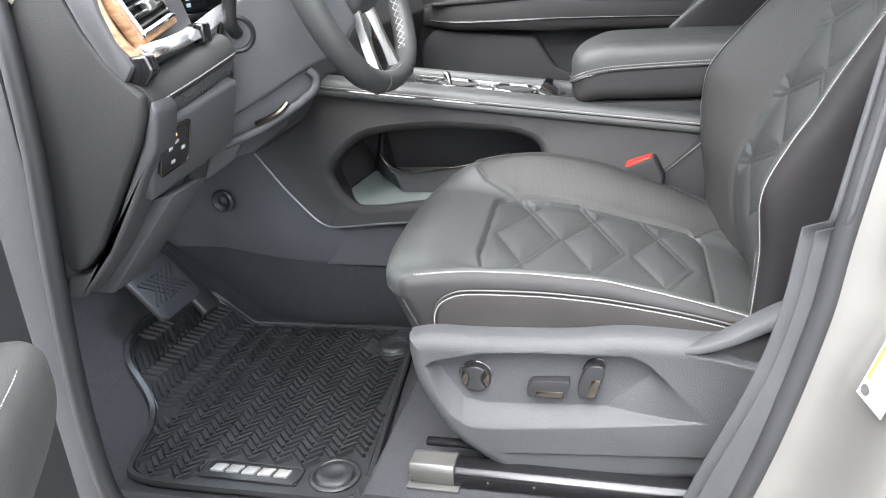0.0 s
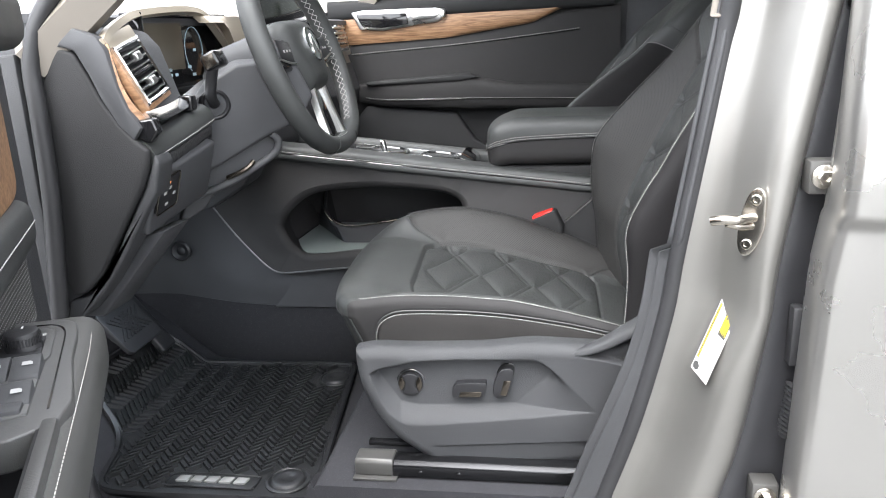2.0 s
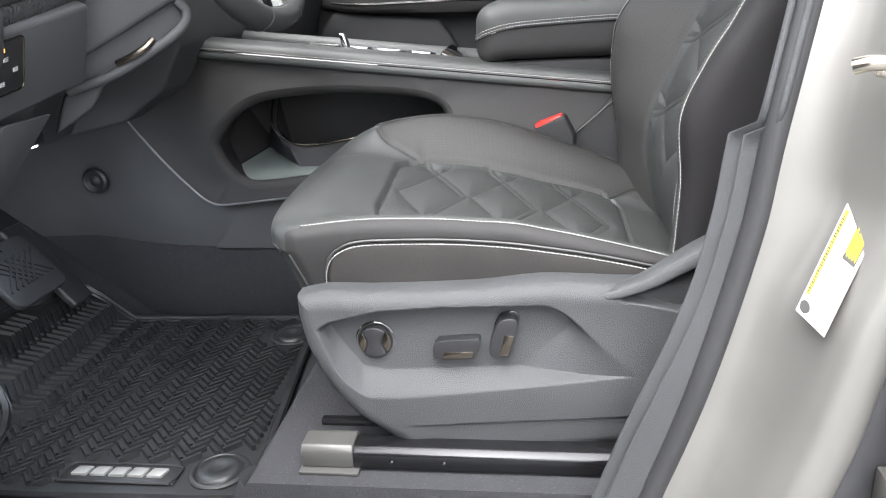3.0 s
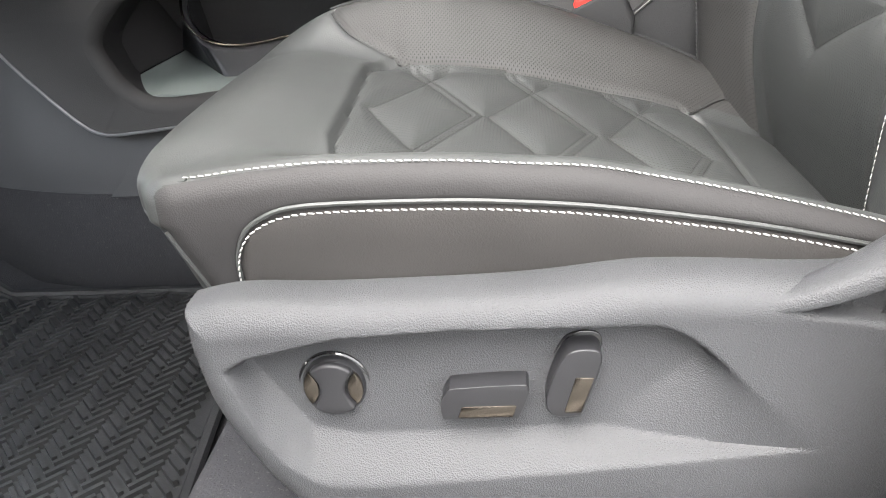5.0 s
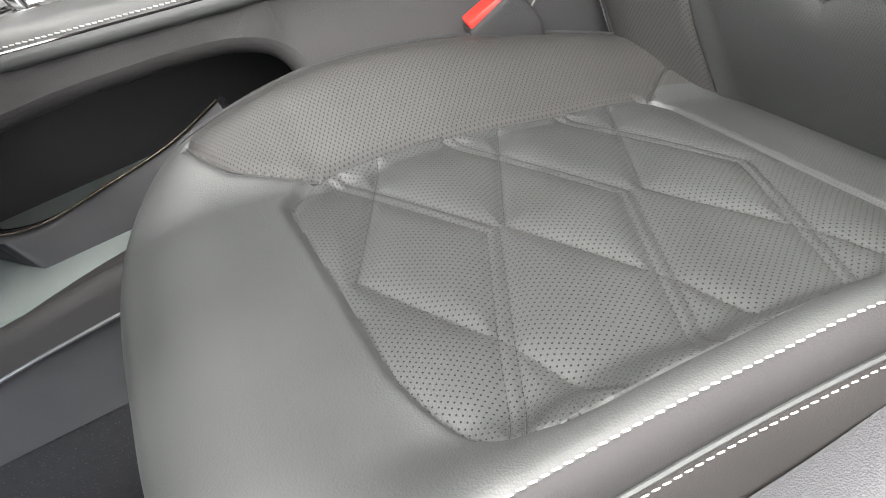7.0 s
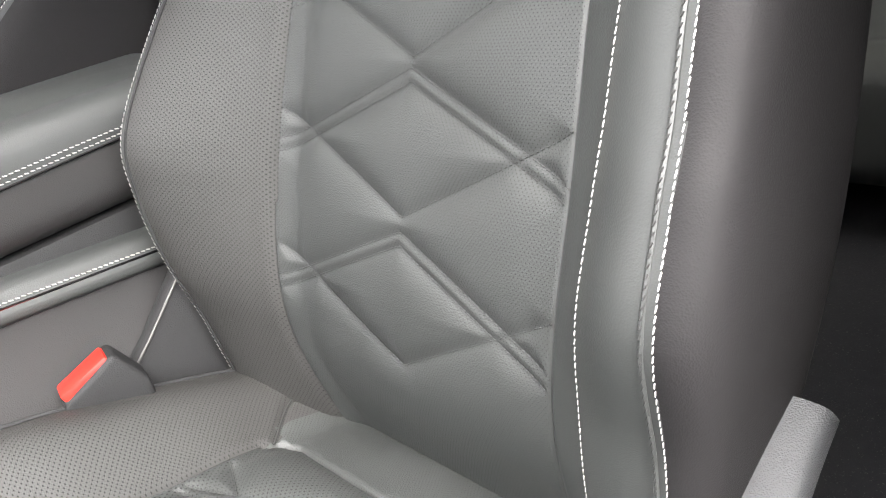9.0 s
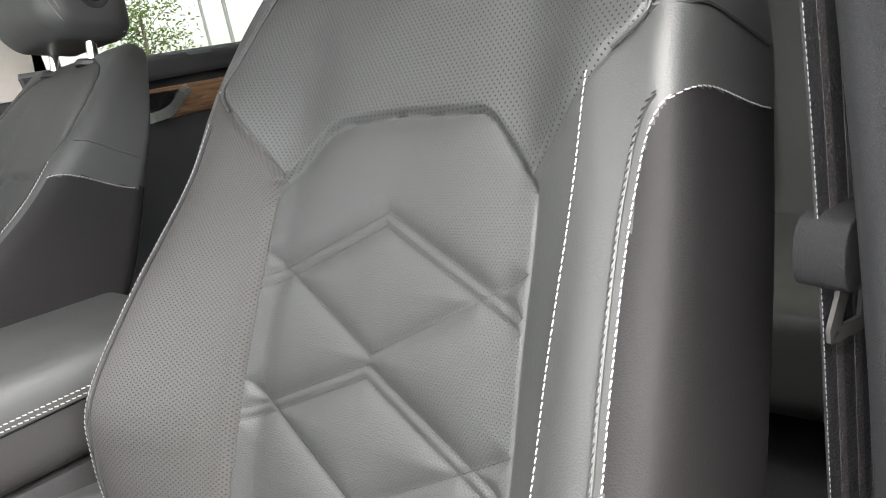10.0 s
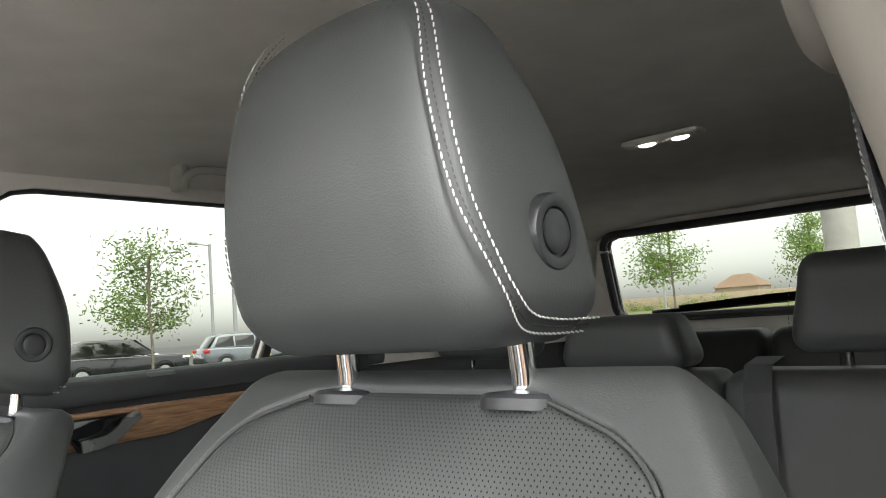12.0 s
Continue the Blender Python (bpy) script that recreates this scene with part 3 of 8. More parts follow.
    hem = np.array([(-0.1552, d, 0.7695) for d in np.linspace(-0.204, 0.205, 60)])
    seat_part("front_hem", tube(cushion_shape(hem), 0.0022, 6), LEATHER)
    fold = np.array([(-0.1515, -0.2175, z) for z in np.linspace(0.768, 0.64, 20)])
    seat_part("corner_seam", tube(cushion_shape(fold), 0.0014, 6), LEATHER)
    far = resampled(smooth_line([(-0.125, 0.2105), (-0.06, 0.2120), (0.1, 0.2130), (0.25, 0.2130), (0.38, 0.2120)], 8), 0.005)
    seat_part("inboard_piping", tube(cushion_shape(np.c_[far, cushion_edge(far[:, 1])]) + (0, 0, 0.0006), 0.0022, 6), LINING)
    sp = resampled(smooth_line(SIDE_SEAM, 8), 0.004)

    def flank_at(x, z):
        """How far outboard the cushion's side stands at a height."""
        t = np.clip((z - 0.60) / (curve(x, CREST) - 0.60), 0, 1)
        block_z = 0.60 + 0.20 * t
        plain = -0.222 + 0.016 - np.sqrt(np.clip(0.016 ** 2 - np.clip(block_z - 0.784, 0, 0.016) ** 2, 0, 1))
        return cushion_shape(np.c_[np.clip(x, -0.10, 1), plain, block_z])[:, 1]

    sp3 = np.stack([sp[:, 0], flank_at(sp[:, 0], sp[:, 1]) - 0.0004, sp[:, 1]], 1)
    seat_part("panel_stitching", stitches(sp3 + (0, 0, -0.0026), (0, -1, 0.1), slant=0.16, width=0.0011, length=0.0042, gap=0.0008), THREAD, kind="stuff")
    seat_part("panel_piping", tube(sp3 + (0, 0.0006, 0.0022), 0.0016, 6), LEATHER)

    # backrest
    v, f = pillow((-0.03, -0.25, -0.095), (0.705, 0.25, 0.0), 0.022, step)
    flat = v[:, :2].copy()
    facing = ease(-0.04, -0.012, v[:, 2])
    ins = inside(flat, INSERT_BACK)
    edge = away(flat, INSERT_BACK + INSERT_BACK[:1])
    single, double = quilt_back()
    seams = [INSERT_BACK + INSERT_BACK[:1]] + [smooth_cut(l) for l in single] + [q for l in double for q in offset_pair(smooth_cut(l), 0.0046)]
    near = np.full(len(flat), 9.0)
    near[ins] = np.min([away(flat[ins], l) for l in seams], axis=0)
    dip = np.maximum(groove(flat, [INSERT_BACK + INSERT_BACK[:1]], 0.006, 0.0042), groove(flat, YOKE, 0.004, 0.003))
    dip = np.where(ins, 0, dip)
    puff = np.where(ins, 0.0064 * (1 - np.exp(-near / 0.0115)) - 0.0028, 0.005 * np.exp(-edge / 0.018) * ease(0.44, 0.47, flat[:, 0]))
    w = back_shape(v)
    soft = np.array([noise.noise(Vector((a * 8, b * 8, 9 + cy))) for a, b in flat])
    w += (facing * (puff - dip + 0.0012 * soft))[:, None] * np.array(BACK_OUT)
    cf = v[f].mean(1)
    fc = cf[:, 2] > -0.03
    cin = inside(cf[:, :2], INSERT_BACK) & fc
    shoulder = np.interp(np.abs(cf[:, 1]), [0.133, 0.20, 0.235], [0.460, 0.518, 0.545])
    yoke = inside(np.stack([cf[:, 0], np.abs(cf[:, 1])], 1), YOKE_EDGE + [(0.40, 0.0)]) & ~inside(cf[:, :2], INSERT_BACK) & fc
    wing = (cf[:, 1] > 0.133) & (cf[:, 1] < 0.2262) & (cf[:, 0] < shoulder) & fc
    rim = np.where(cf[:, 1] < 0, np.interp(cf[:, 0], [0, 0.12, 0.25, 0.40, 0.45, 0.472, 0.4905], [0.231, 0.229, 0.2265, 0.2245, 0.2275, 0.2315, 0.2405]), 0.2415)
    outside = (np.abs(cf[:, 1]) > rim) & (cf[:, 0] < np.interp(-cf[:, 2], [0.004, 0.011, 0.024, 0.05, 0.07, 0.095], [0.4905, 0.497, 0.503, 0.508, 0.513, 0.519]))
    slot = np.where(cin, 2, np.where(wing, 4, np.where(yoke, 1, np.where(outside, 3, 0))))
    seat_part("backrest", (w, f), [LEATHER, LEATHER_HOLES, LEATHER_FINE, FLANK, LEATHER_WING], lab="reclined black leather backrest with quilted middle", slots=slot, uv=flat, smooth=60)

    def on_back(line, n=0.0, lift=0.0):
        l = np.asarray(line, float)
        return back_shape(np.c_[l, np.full(len(l), n)]) + lift * np.array(BACK_OUT)

    dark = [stitches(on_back(smooth_cut(l), 0, -0.0026), BACK_OUT, 0.0028, 0.0014, 0.0009) for l in single]
    for l in double:
        dark += [stitches(on_back(q, 0, -0.0024), BACK_OUT, 0.0028, 0.0014, 0.0009) for q in offset_pair(smooth_cut(l), 0.0046)]
    seat_part("quilt_stitching", join(*dark), THREAD_DARK, kind="stuff")
    inner = resampled(smooth_line([(0.508, -0.190), (0.42, -0.183), (0.3, -0.175), (0.15, -0.171), (0.02, -0.172)], 8), 0.004)
    seat_part("wing_stitching", stitches(on_back(inner, 0, 0.0004), BACK_OUT, 0.0042, 0.0006, width=0.0009, slant=0.12), THREAD, kind="stuff")
    outer = resampled(smooth_line([(0.4905, -0.2405), (0.484, -0.236), (0.472, -0.2315), (0.45, -0.2275), (0.40, -0.2245), (0.25, -0.2265), (0.12, -0.229), (0.0, -0.231)], 8), 0.004)
    fall = lambda d: np.c_[-0.022 + np.sqrt(np.clip(0.022 ** 2 - np.clip(np.abs(d) - 0.228, 0, 0.022) ** 2, 0, 1))]
    seat_part("outer_stitching", stitches(back_shape(np.c_[outer, fall(outer[:, 1])]) + 0.0008 * np.array(BACK_OUT), (-0.7, -0.6, 0.3), 0.0042, 0.0006, width=0.0009, slant=0.12), THREAD, kind="stuff")
    cord = outer + (0.002, 0.0062)
    seat_part("outer_piping", tube(back_shape(np.c_[cord, fall(cord[:, 1])]) + 0.0004 * np.array(BACK_OUT), 0.0016, 6), LEATHER)
    seat_part("outer_cord", stitches(back_shape(np.c_[cord, fall(cord[:, 1])]) + 0.0018 * np.array(BACK_OUT), (-0.7, -0.6, 0.3), 0.0030, 0.0016, width=0.0010, slant=0.4), THREAD_DARK, kind="stuff")
    turn = [(0.4905, -0.2405, -0.0040), (0.497, -0.2470, -0.0110), (0.503, -0.250, -0.024), (0.508, -0.250, -0.05), (0.513, -0.250, -0.07)]
    seat_part("shoulder_stitching", stitches(back_shape(smooth_line(turn, 8)) + (0, -0.0008, 0), (0, -1, 0), 0.0042, 0.0006, width=0.0009, slant=0.12), THREAD, kind="stuff")
    fold = [(0.541, -0.227, 0.0), (0.5435, -0.2445, -0.0075), (0.548, -0.2498, -0.022), (0.552, -0.250, -0.07)]
    seat_part("shoulder_piping", tube(back_shape(smooth_line(fold, 8)) + (0, -0.0003, 0), 0.0014, 6), LEATHER)
    inb = resampled(smooth_line([(0.508, 0.226), (0.45, 0.2295), (0.3, 0.2310), (0.15, 0.2310), (0.0, 0.2310)], 8), 0.004)
    seat_part("inboard_stitching", stitches(on_back(inb, -0.0003, 0.0006), (-0.6, 0.7, 0.3), 0.0042, 0.0006, width=0.0011, slant=0.25), THREAD, kind="stuff")
    seat_part("inboard_turn", stitches(back_shape(smooth_line(turn, 8) * (1, -1, 1)) + (0, 0.0008, 0), (0, 1, 0), 0.0042, 0.0006, width=0.0011, slant=0.25), THREAD, kind="stuff")
    seat_part("inboard_fold", tube(back_shape(smooth_line(fold, 8) * (1, -1, 1)) + (0, 0.0003, 0), 0.0014, 6), LEATHER)
    seat_part("inboard_piping", tube(on_back(inb - (0, 0.0048), 0.0, 0.0002), 0.0014, 6), LINING)
    for q in (-1, 1):
        yk = resampled(smooth_line([(a, q * b) for a, b in YOKE_EDGE[2:-2]], 6), 0.004)
        sink = 0.022 - np.sqrt(np.clip(0.022 ** 2 - np.clip(np.abs(yk[:, 1]) - 0.228, 0, 0.022) ** 2, 0, 1)) + 0.022 - np.sqrt(np.clip(0.022 ** 2 - np.clip(yk[:, 0] - 0.683, 0, 0.022) ** 2, 0, 1))
        pts = back_shape(np.c_[yk, -sink])
        seat_part("yoke_piping", tube(pts - 0.0006 * np.array(BACK_OUT), 0.0013, 6), LEATHER)
        seat_part("yoke_stitching", stitches(back_shape(np.c_[yk + (0, q * 0.0035), -sink]), BACK_OUT, 0.0030, 0.0016, 0.0009, lift=-0.0002), THREAD_DARK, kind="stuff")

    # headrest
    v, f = pillow((-0.065, -0.108, 0.0), (0.065, 0.108, 0.2), 0.030, step * 1.3)
    w = head_shape(v)
    path = HEAD_SEAM
    flatxz = np.stack([w[:, 0], w[:, 2]], 1)
    w[:, 1] -= np.sign(v[:, 1]) * groove(flatxz, [path], 0.0025, 0.003) * (np.abs(v[:, 1]) > 0.08)
    head = seat_part("headrest", (w, f), LEATHER, lab="smooth black leather headrest on chrome posts", smooth=70)
    hp = resampled(path, 0.003)

    def flank(q, out):
        k = (q[:, 1] - HEAD_LOW) / HEAD_TALL
        wide = np.interp(k, *smooth_line(HEAD_WIDE, 6).T) * 0.108
        fall = 0.030 * (1 - np.sqrt(np.clip(1 - (np.clip((0.030 - (q[:, 0] - 0.512)) / 0.030, 0, 1)) ** 2, 0, 1)))
        low = 0.030 * (1 - np.sqrt(np.clip(1 - (np.clip((0.030 - (q[:, 1] - HEAD_LOW)) / 0.030, 0, 1)) ** 2, 0, 1)))
        topf = 0.030 * (1 - np.sqrt(np.clip(1 - (np.clip((0.030 - (HEAD_LOW + HEAD_TALL - q[:, 1])) / 0.030, 0, 1)) ** 2, 0, 1)))
        return np.stack([q[:, 0], out * (wide - fall - low - topf + (0.0006 if out < 0 else -0.0035)) + HEAD_OFF, q[:, 1]], 1)

    for out in (-1, 1):
        for gap in offset_pair(hp, 0.0037):
            seat_part("headrest_stitching", stitches(flank(gap, out), (0, out, 0), 0.0040, 0.0007, 0.0012, slant=0.2), THREAD, head, kind="stuff")
        seat_part("headrest_seam", stitches(flank(hp, out), (0, out, 0), 0.0026, 0.0012, 0.0010, lift=-0.001), THREAD_DARK, head, kind="stuff")
        turn = Matrix.Translation((0.592, out * 0.1056 + HEAD_OFF, 1.403)) @ Matrix.Rotation(radians(90 * -out), 4, 'X')
        seat_part("release_bezel", moved(lathe([(0.021, -0.004), (0.021, 0.002), (0.0195, 0.004), (0.016, 0.0045), (0.0135, 0.0035), (0.013, 0.001)], 40), turn @ Matrix.Rotation(radians(-out * 2), 4, 'X')), BUTTON, head, "round satin black release bezel")
        seat_part("release_button", moved(lathe([(0.012, -0.002), (0.012, 0.0035), (0.010, 0.0045), (0.004, 0.0040)], 32), turn), BUTTON, head)
    for d in (-0.0735, 0.0725):
        seat_part("headrest_post", tube([(0.598, d, 1.28), (0.598, d, 1.33), (0.594, d, 1.37)], 0.0075, 20), CHROME, lab="chrome headrest post")
        m = Matrix.Translation((0.603, d, 1.3145)) @ Matrix.Rotation(radians(8), 4, 'Y')
        seat_part("post_guide", moved(lathe([(0.028, -0.006), (0.028, 0.000), (0.026, 0.0025), (0.017, 0.0040), (0.011, 0.0045), (0.0085, 0.003)], 36), m), BUTTON, lab="round black plastic post guide")

    # seat shield with its controls
    shield = seat_part("side_shield", seat_shield(), PLASTIC, lab="grained dark plastic seat shield with a scooped control recess", smooth=50)
    seat_part("hinge_cover", hinge_cover(), PLASTIC)
    seat_part("inboard_shield", block((-0.06, 0.20, 0.56), (0.36, 0.235, 0.72), 0.012, 3), PLASTIC)
    seat_part("lumbar_ring", moved(lathe([(0.0232, -0.012), (0.0232, 0.0005), (0.0222, 0.0012), (0.0212, 0.0), (0.0208, -0.006), (0.001, -0.006)], 40), KNOB), GLOSS, shield)
    seat_part("lumbar_knob", lumbar_knob(), BUTTON, shield, "satin black four-way lumbar button")
    for s in (-1, 1):
        seat_part("lumbar_inlay", moved(knob_inlay(), KNOB @ Matrix.Rotation(radians(90 - 90 * s), 4, 'Z')), BUTTON_BRIGHT, shield)
    for nm, out, inl in (("slide_switch", [(0.0695, 0.6520), (0.0695, 0.666), (0.0735, 0.676), (0.079, 0.679), (0.116, 0.6825), (0.1215, 0.680), (0.1215, 0.672), (0.1165, 0.6535), (0.112, 0.6505), (0.074, 0.6490)],
                          [(0.0785, 0.6500), (0.0815, 0.6585), (0.1150, 0.6600), (0.1125, 0.6510)]),
                         ("recline_switch", [(0.1320, 0.662), (0.1350, 0.680), (0.1420, 0.699), (0.1485, 0.7050), (0.158, 0.7060), (0.1635, 0.702), (0.163, 0.690), (0.1545, 0.656), (0.150, 0.6515), (0.137, 0.6515)],
                          [(0.1425, 0.6545), (0.1490, 0.6800), (0.1602, 0.6800), (0.1530, 0.6545)])):
        k, base = (0.76, 0.649) if nm == "slide_switch" else (0.87, 0.6515)
        out = [(a, base + (b - base) * k) for a, b in smooth_line(out, 3, True)]
        sw = seat_part(nm, prism(out, 'y', -0.259, -0.236, 0.0035, 3), BUTTON, shield, "satin black power seat switch")
        seat_part("switch_inlay", prism(inl, 'y', -0.2598, -0.255, 0.0012), BUTTON_BRIGHT, sw)
        mid = np.mean(out, axis=0)
        big = [tuple(mid + (np.array(q) - mid) * (1.10, 1.12)) for q in out]
        seat_part("switch_slot", prism(big, 'y', -0.2432, -0.236, 0.0008), GLOSS, shield)

    if side > 0:
        words = bpy.data.curves.new("mark", 'FONT')
        words.body = "AIRBAG"
        words.size = 0.0085
        words.extrude = 0.0003
        holder = bpy.data.objects.new("mark", words)
        scene.collection.objects.link(holder)
        me = bpy.data.meshes.new_from_object(holder.evaluated_get(bpy.context.evaluated_depsgraph_get()))
        pts = np.array([q.co[:] for q in me.vertices])
        faces = [tuple(p.vertices) for p in me.polygons]
        bpy.data.objects.remove(holder)
        mark = (np.stack([0.313 + 0.70 * pts[:, 0], -0.2523 - pts[:, 2], 0.716 + pts[:, 1] - 0.08 * pts[:, 0]], 1), faces)
        seat_part("airbag_mark", mark, LABEL_BLACK, lab="small embossed lettering", smooth=0)

    # rails
    for d, x0, x1 in ((-0.275, -0.086, 0.42), (0.16, -0.06, 0.42)):
        rail = seat_part("seat_rail", prism([(d - 0.02, 0.527), (d + 0.02, 0.527), (d + 0.02, 0.548), (d + 0.009, 0.552), (d - 0.011, 0.552), (d - 0.02, 0.546)], 'x', x0 + 0.06, x1, 0.002), SHADOW_METAL, lab="glossy black steel seat rail")
        seat_part("rail_end", join(prism([(d - 0.021, 0.528), (d + 0.022, 0.528), (d + 0.022, 0.550), (d + 0.012, 0.5555), (d - 0.016, 0.5555), (d - 0.021, 0.549)], 'x', x0, x0 + 0.061, 0.0025),
                                   block((x0 - 0.002, d - 0.030, 0.5235), (x0 + 0.068, d + 0.02, 0.5275), 0.001)), RAIL_GREY, rail)
        seat_part("upper_rail", block((x0 + 0.012, d + 0.028, 0.551), (x1, d + 0.040, 0.560), 0.002), SHADOW_METAL, rail)
        for bx in (x0 + 0.105, x0 + 0.165):
            seat_part("rail_bolt", moved(lathe([(0.0035, 0), (0.0035, 0.002), (0.002, 0.003)], 10), Matrix.Translation((bx, d - 0.0195, 0.537)) @ Matrix.Rotation(radians(90), 4, 'X')), GLOSS, rail)
    return seat


SIDE_SEAM = [(-0.0545, 0.690), (-0.0550, 0.714), (-0.0545, 0.738), (-0.047, 0.758), (-0.034, 0.769), (-0.015, 0.7755), (0.02, 0.7775), (0.08, 0.7775), (0.12, 0.7755), (0.16, 0.7720), (0.2, 0.7665), (0.24, 0.7600), (0.28, 0.7520), (0.34, 0.7380), (0.37, 0.730)]
SIDE_PANEL = SIDE_SEAM + [(0.37, 0.60), (-0.0545, 0.60)]
YOKE_EDGE = [(0.684, 0.0), (0.6835, 0.09), (0.679, 0.13), (0.662, 0.180), (0.643, 0.200), (0.61, 0.208), (0.575, 0.215), (0.552, 0.224), (0.541, 0.225), (0.532, 0.218), (0.520, 0.203), (0.49, 0.168), (0.460, 0.133)]
YOKE = [[(a, q * b) for a, b in YOKE_EDGE] for q in (-1, 1)]
HEAD_SEAM = smooth_line([(0.539, 1.542), (0.532, 1.513), (0.5258, 1.475), (0.5258, 1.43), (0.532, 1.401), (0.547, 1.374), (0.568, 1.3585), (0.600, 1.3535), (0.640, 1.3530)], 10)


def seat_shield():
    """The outer plastic flank below the cushion, in (x, d, z)."""
    top = smooth_line([(-0.084, 0.722), (-0.05, 0.7285), (0.01, 0.728), (0.116, 0.732), (0.193, 0.740), (0.277, 0.738), (0.31, 0.741), (0.36, 0.757), (0.41, 0.775)], 10)
    low = smooth_line([(-0.084, 0.700), (-0.075, 0.660), (-0.050, 0.612), (-0.025, 0.580), (0.002, 0.559), (0.030, 0.540), (0.052, 0.527), (0.106, 0.526), (0.28, 0.545), (0.41, 0.560)], 10)
    nu, nv = 240, 140
    xs = -0.084 + 0.494 * np.linspace(0, 1, nu) ** 1.15
    zt, zb = np.interp(xs, *top.T), np.interp(xs, *low.T)
    k = np.linspace(0, 1, nv)
    x = np.broadcast_to(xs[:, None], (nu, nv))
    z = zb[:, None] + (zt - zb)[:, None] * k[None]
    p = np.stack([x.ravel(), z.ravel()], 1)
    rim = np.minimum(away(p, np.c_[xs, zt]), away(p, np.c_[xs, zb]))
    rim = np.minimum(rim, away(p, [(-0.084, 0.700), (-0.084, 0.722)]))
    lip = 0.020 * (1 - np.sqrt(np.clip(1 - (1 - np.clip(rim / 0.020, 0, 1)) ** 2, 0, 1)))
    X, Z = p.T
    out = -0.262 - 0.010 * ease(0.72, 0.60, Z)
    # the scoop round the switches
    upper = np.interp(X, [-0.070, -0.062, -0.045, 0.012, 0.08, 0.195, 0.222, 0.25], [0.676, 0.682, 0.692, 0.7055, 0.7105, 0.7125, 0.702, 0.690])
    lower = np.interp(X, [-0.066, -0.058, -0.042, -0.030, -0.011, 0.0, 0.034, 0.15, 0.287], [0.690, 0.680, 0.640, 0.622, 0.608, 0.605, 0.606, 0.619, 0.637])
    floor_line = np.interp(X, [-0.054, -0.046, -0.015, 0.014, 0.066, 0.165, 0.227], [0.690, 0.678, 0.6365, 0.631, 0.633, 0.638, 0.640])
    inner, outer = 0.165 + 1.15 * (Z - 0.638), 0.287 - 1.05 * (Z - 0.638)
    ramp = np.minimum((Z - lower) / np.maximum(floor_line - lower, 0.004), (outer - X) / np.maximum(outer - inner, 0.008))
    deep = np.clip(ramp, 0, 1)
    deep = (0.6 * deep + 0.4 * ease(0, 1, deep)) * ease(upper + 0.0045, upper - 0.0045, Z) * ease(-0.066, -0.052, X)
    out = out + 0.021 * deep
    # the pocket under the hinge ridge
    ridge = np.interp(X, [0.258, 0.30, 0.35, 0.41], [0.722, 0.738, 0.766, 0.792])
    base = np.interp(X, [0.258, 0.30, 0.34, 0.41], [0.722, 0.716, 0.707, 0.695])
    out = out + 0.011 * ease(0, 0.006, ridge - Z) * ease(0, 0.006, Z - base) * ease(0.258, 0.285, X)
    # crease and lower step
    line = np.interp(X, [0.05, 0.30, 0.41], [0.570, 0.590, 0.598])
    out = out + 0.004 * ease(line + 0.001, line - 0.002, Z) * ease(0.03, 0.07, X)
    out = out + lip
    g = np.stack([X, out, Z], 1).reshape(nu, nv, 3)
    return sheet(g[::-1], (0, 0.018, 0))


def hinge_cover():
    """The ridge that climbs from the shield to the backrest's hinge."""
    line = smooth_line([(0.235, -0.250, 0.724), (0.262, -0.2545, 0.727), (0.30, -0.256, 0.742), (0.35, -0.254, 0.771), (0.40, -0.250, 0.797), (0.43, -0.248, 0.810)], 8)
    size = np.interp(line[:, 0], [0.235, 0.27, 0.33, 0.43], [0.35, 0.7, 1.0, 1.25])
    section = smooth_line([(0.010, -0.006), (0.0115, 0.003), (0.006, 0.0085), (-0.008, 0.010), (-0.020, 0.006), (-0.020, -0.008)], 4, True)
    return sweep(line, [section * k for k in size], (0, 0, 1))


KNOB = Matrix.Translation((0.0015, -0.2440, 0.6655)) @ Matrix.Rotation(radians(90), 4, 'X')


def lumbar_knob():
    """A round button with a raised waisted bridge, in (x, d, z)."""
    disc = lathe([(0.0200, -0.006), (0.0200, 0.0030), (0.0190, 0.0045), (0.012, 0.0050), (0.001, 0.0050)], 48)
    side = [(0.0078, 0.0), (0.0086, 0.0045), (0.0112, 0.0095), (0.0138, 0.0132), (0.0105, 0.0160), (0.0055, 0.0183), (0.0, 0.0190)]
    half = side + [(-a, b) for a, b in side[-2::-1]]
    line = half + [(a, -b) for a, b in half[-2:0:-1]]
    return moved(join(disc, prism(line, 'z', 0.001, 0.0090, 0.0022, 3)), KNOB)


def knob_inlay():
    """The dark chrome lens on one side of the button."""
    arc = [(0.0188 * math.cos(a), 0.0188 * math.sin(a)) for a in np.linspace(-0.70, 0.70, 14)]
    return prism(arc + [(0.0118, 0.0088), (0.0096, 0.0043), (0.0090, 0.0), (0.0096, -0.0043), (0.0118, -0.0088)], 'z', 0.002, 0.0068, 0.0010)


car_seat(0.422, 1, 0.0021, "black leather front seat with diamond quilting and white stitching")
car_seat(1.176, -1, 0.0060, "black leather front passenger seat beside the centre console", 0.038, 10.0)


# ---- car body: floor, sill, pillars, roof ----
def floor_height(x, y):
    z = 0.44 + 0.083 * ease(-0.185, -0.140, x)
    z = z + np.clip(-0.60 - x, 0, 1) * 0.85
    return z + 0.02 * ease(0.16, 0.11, y) * (x < -0.15)


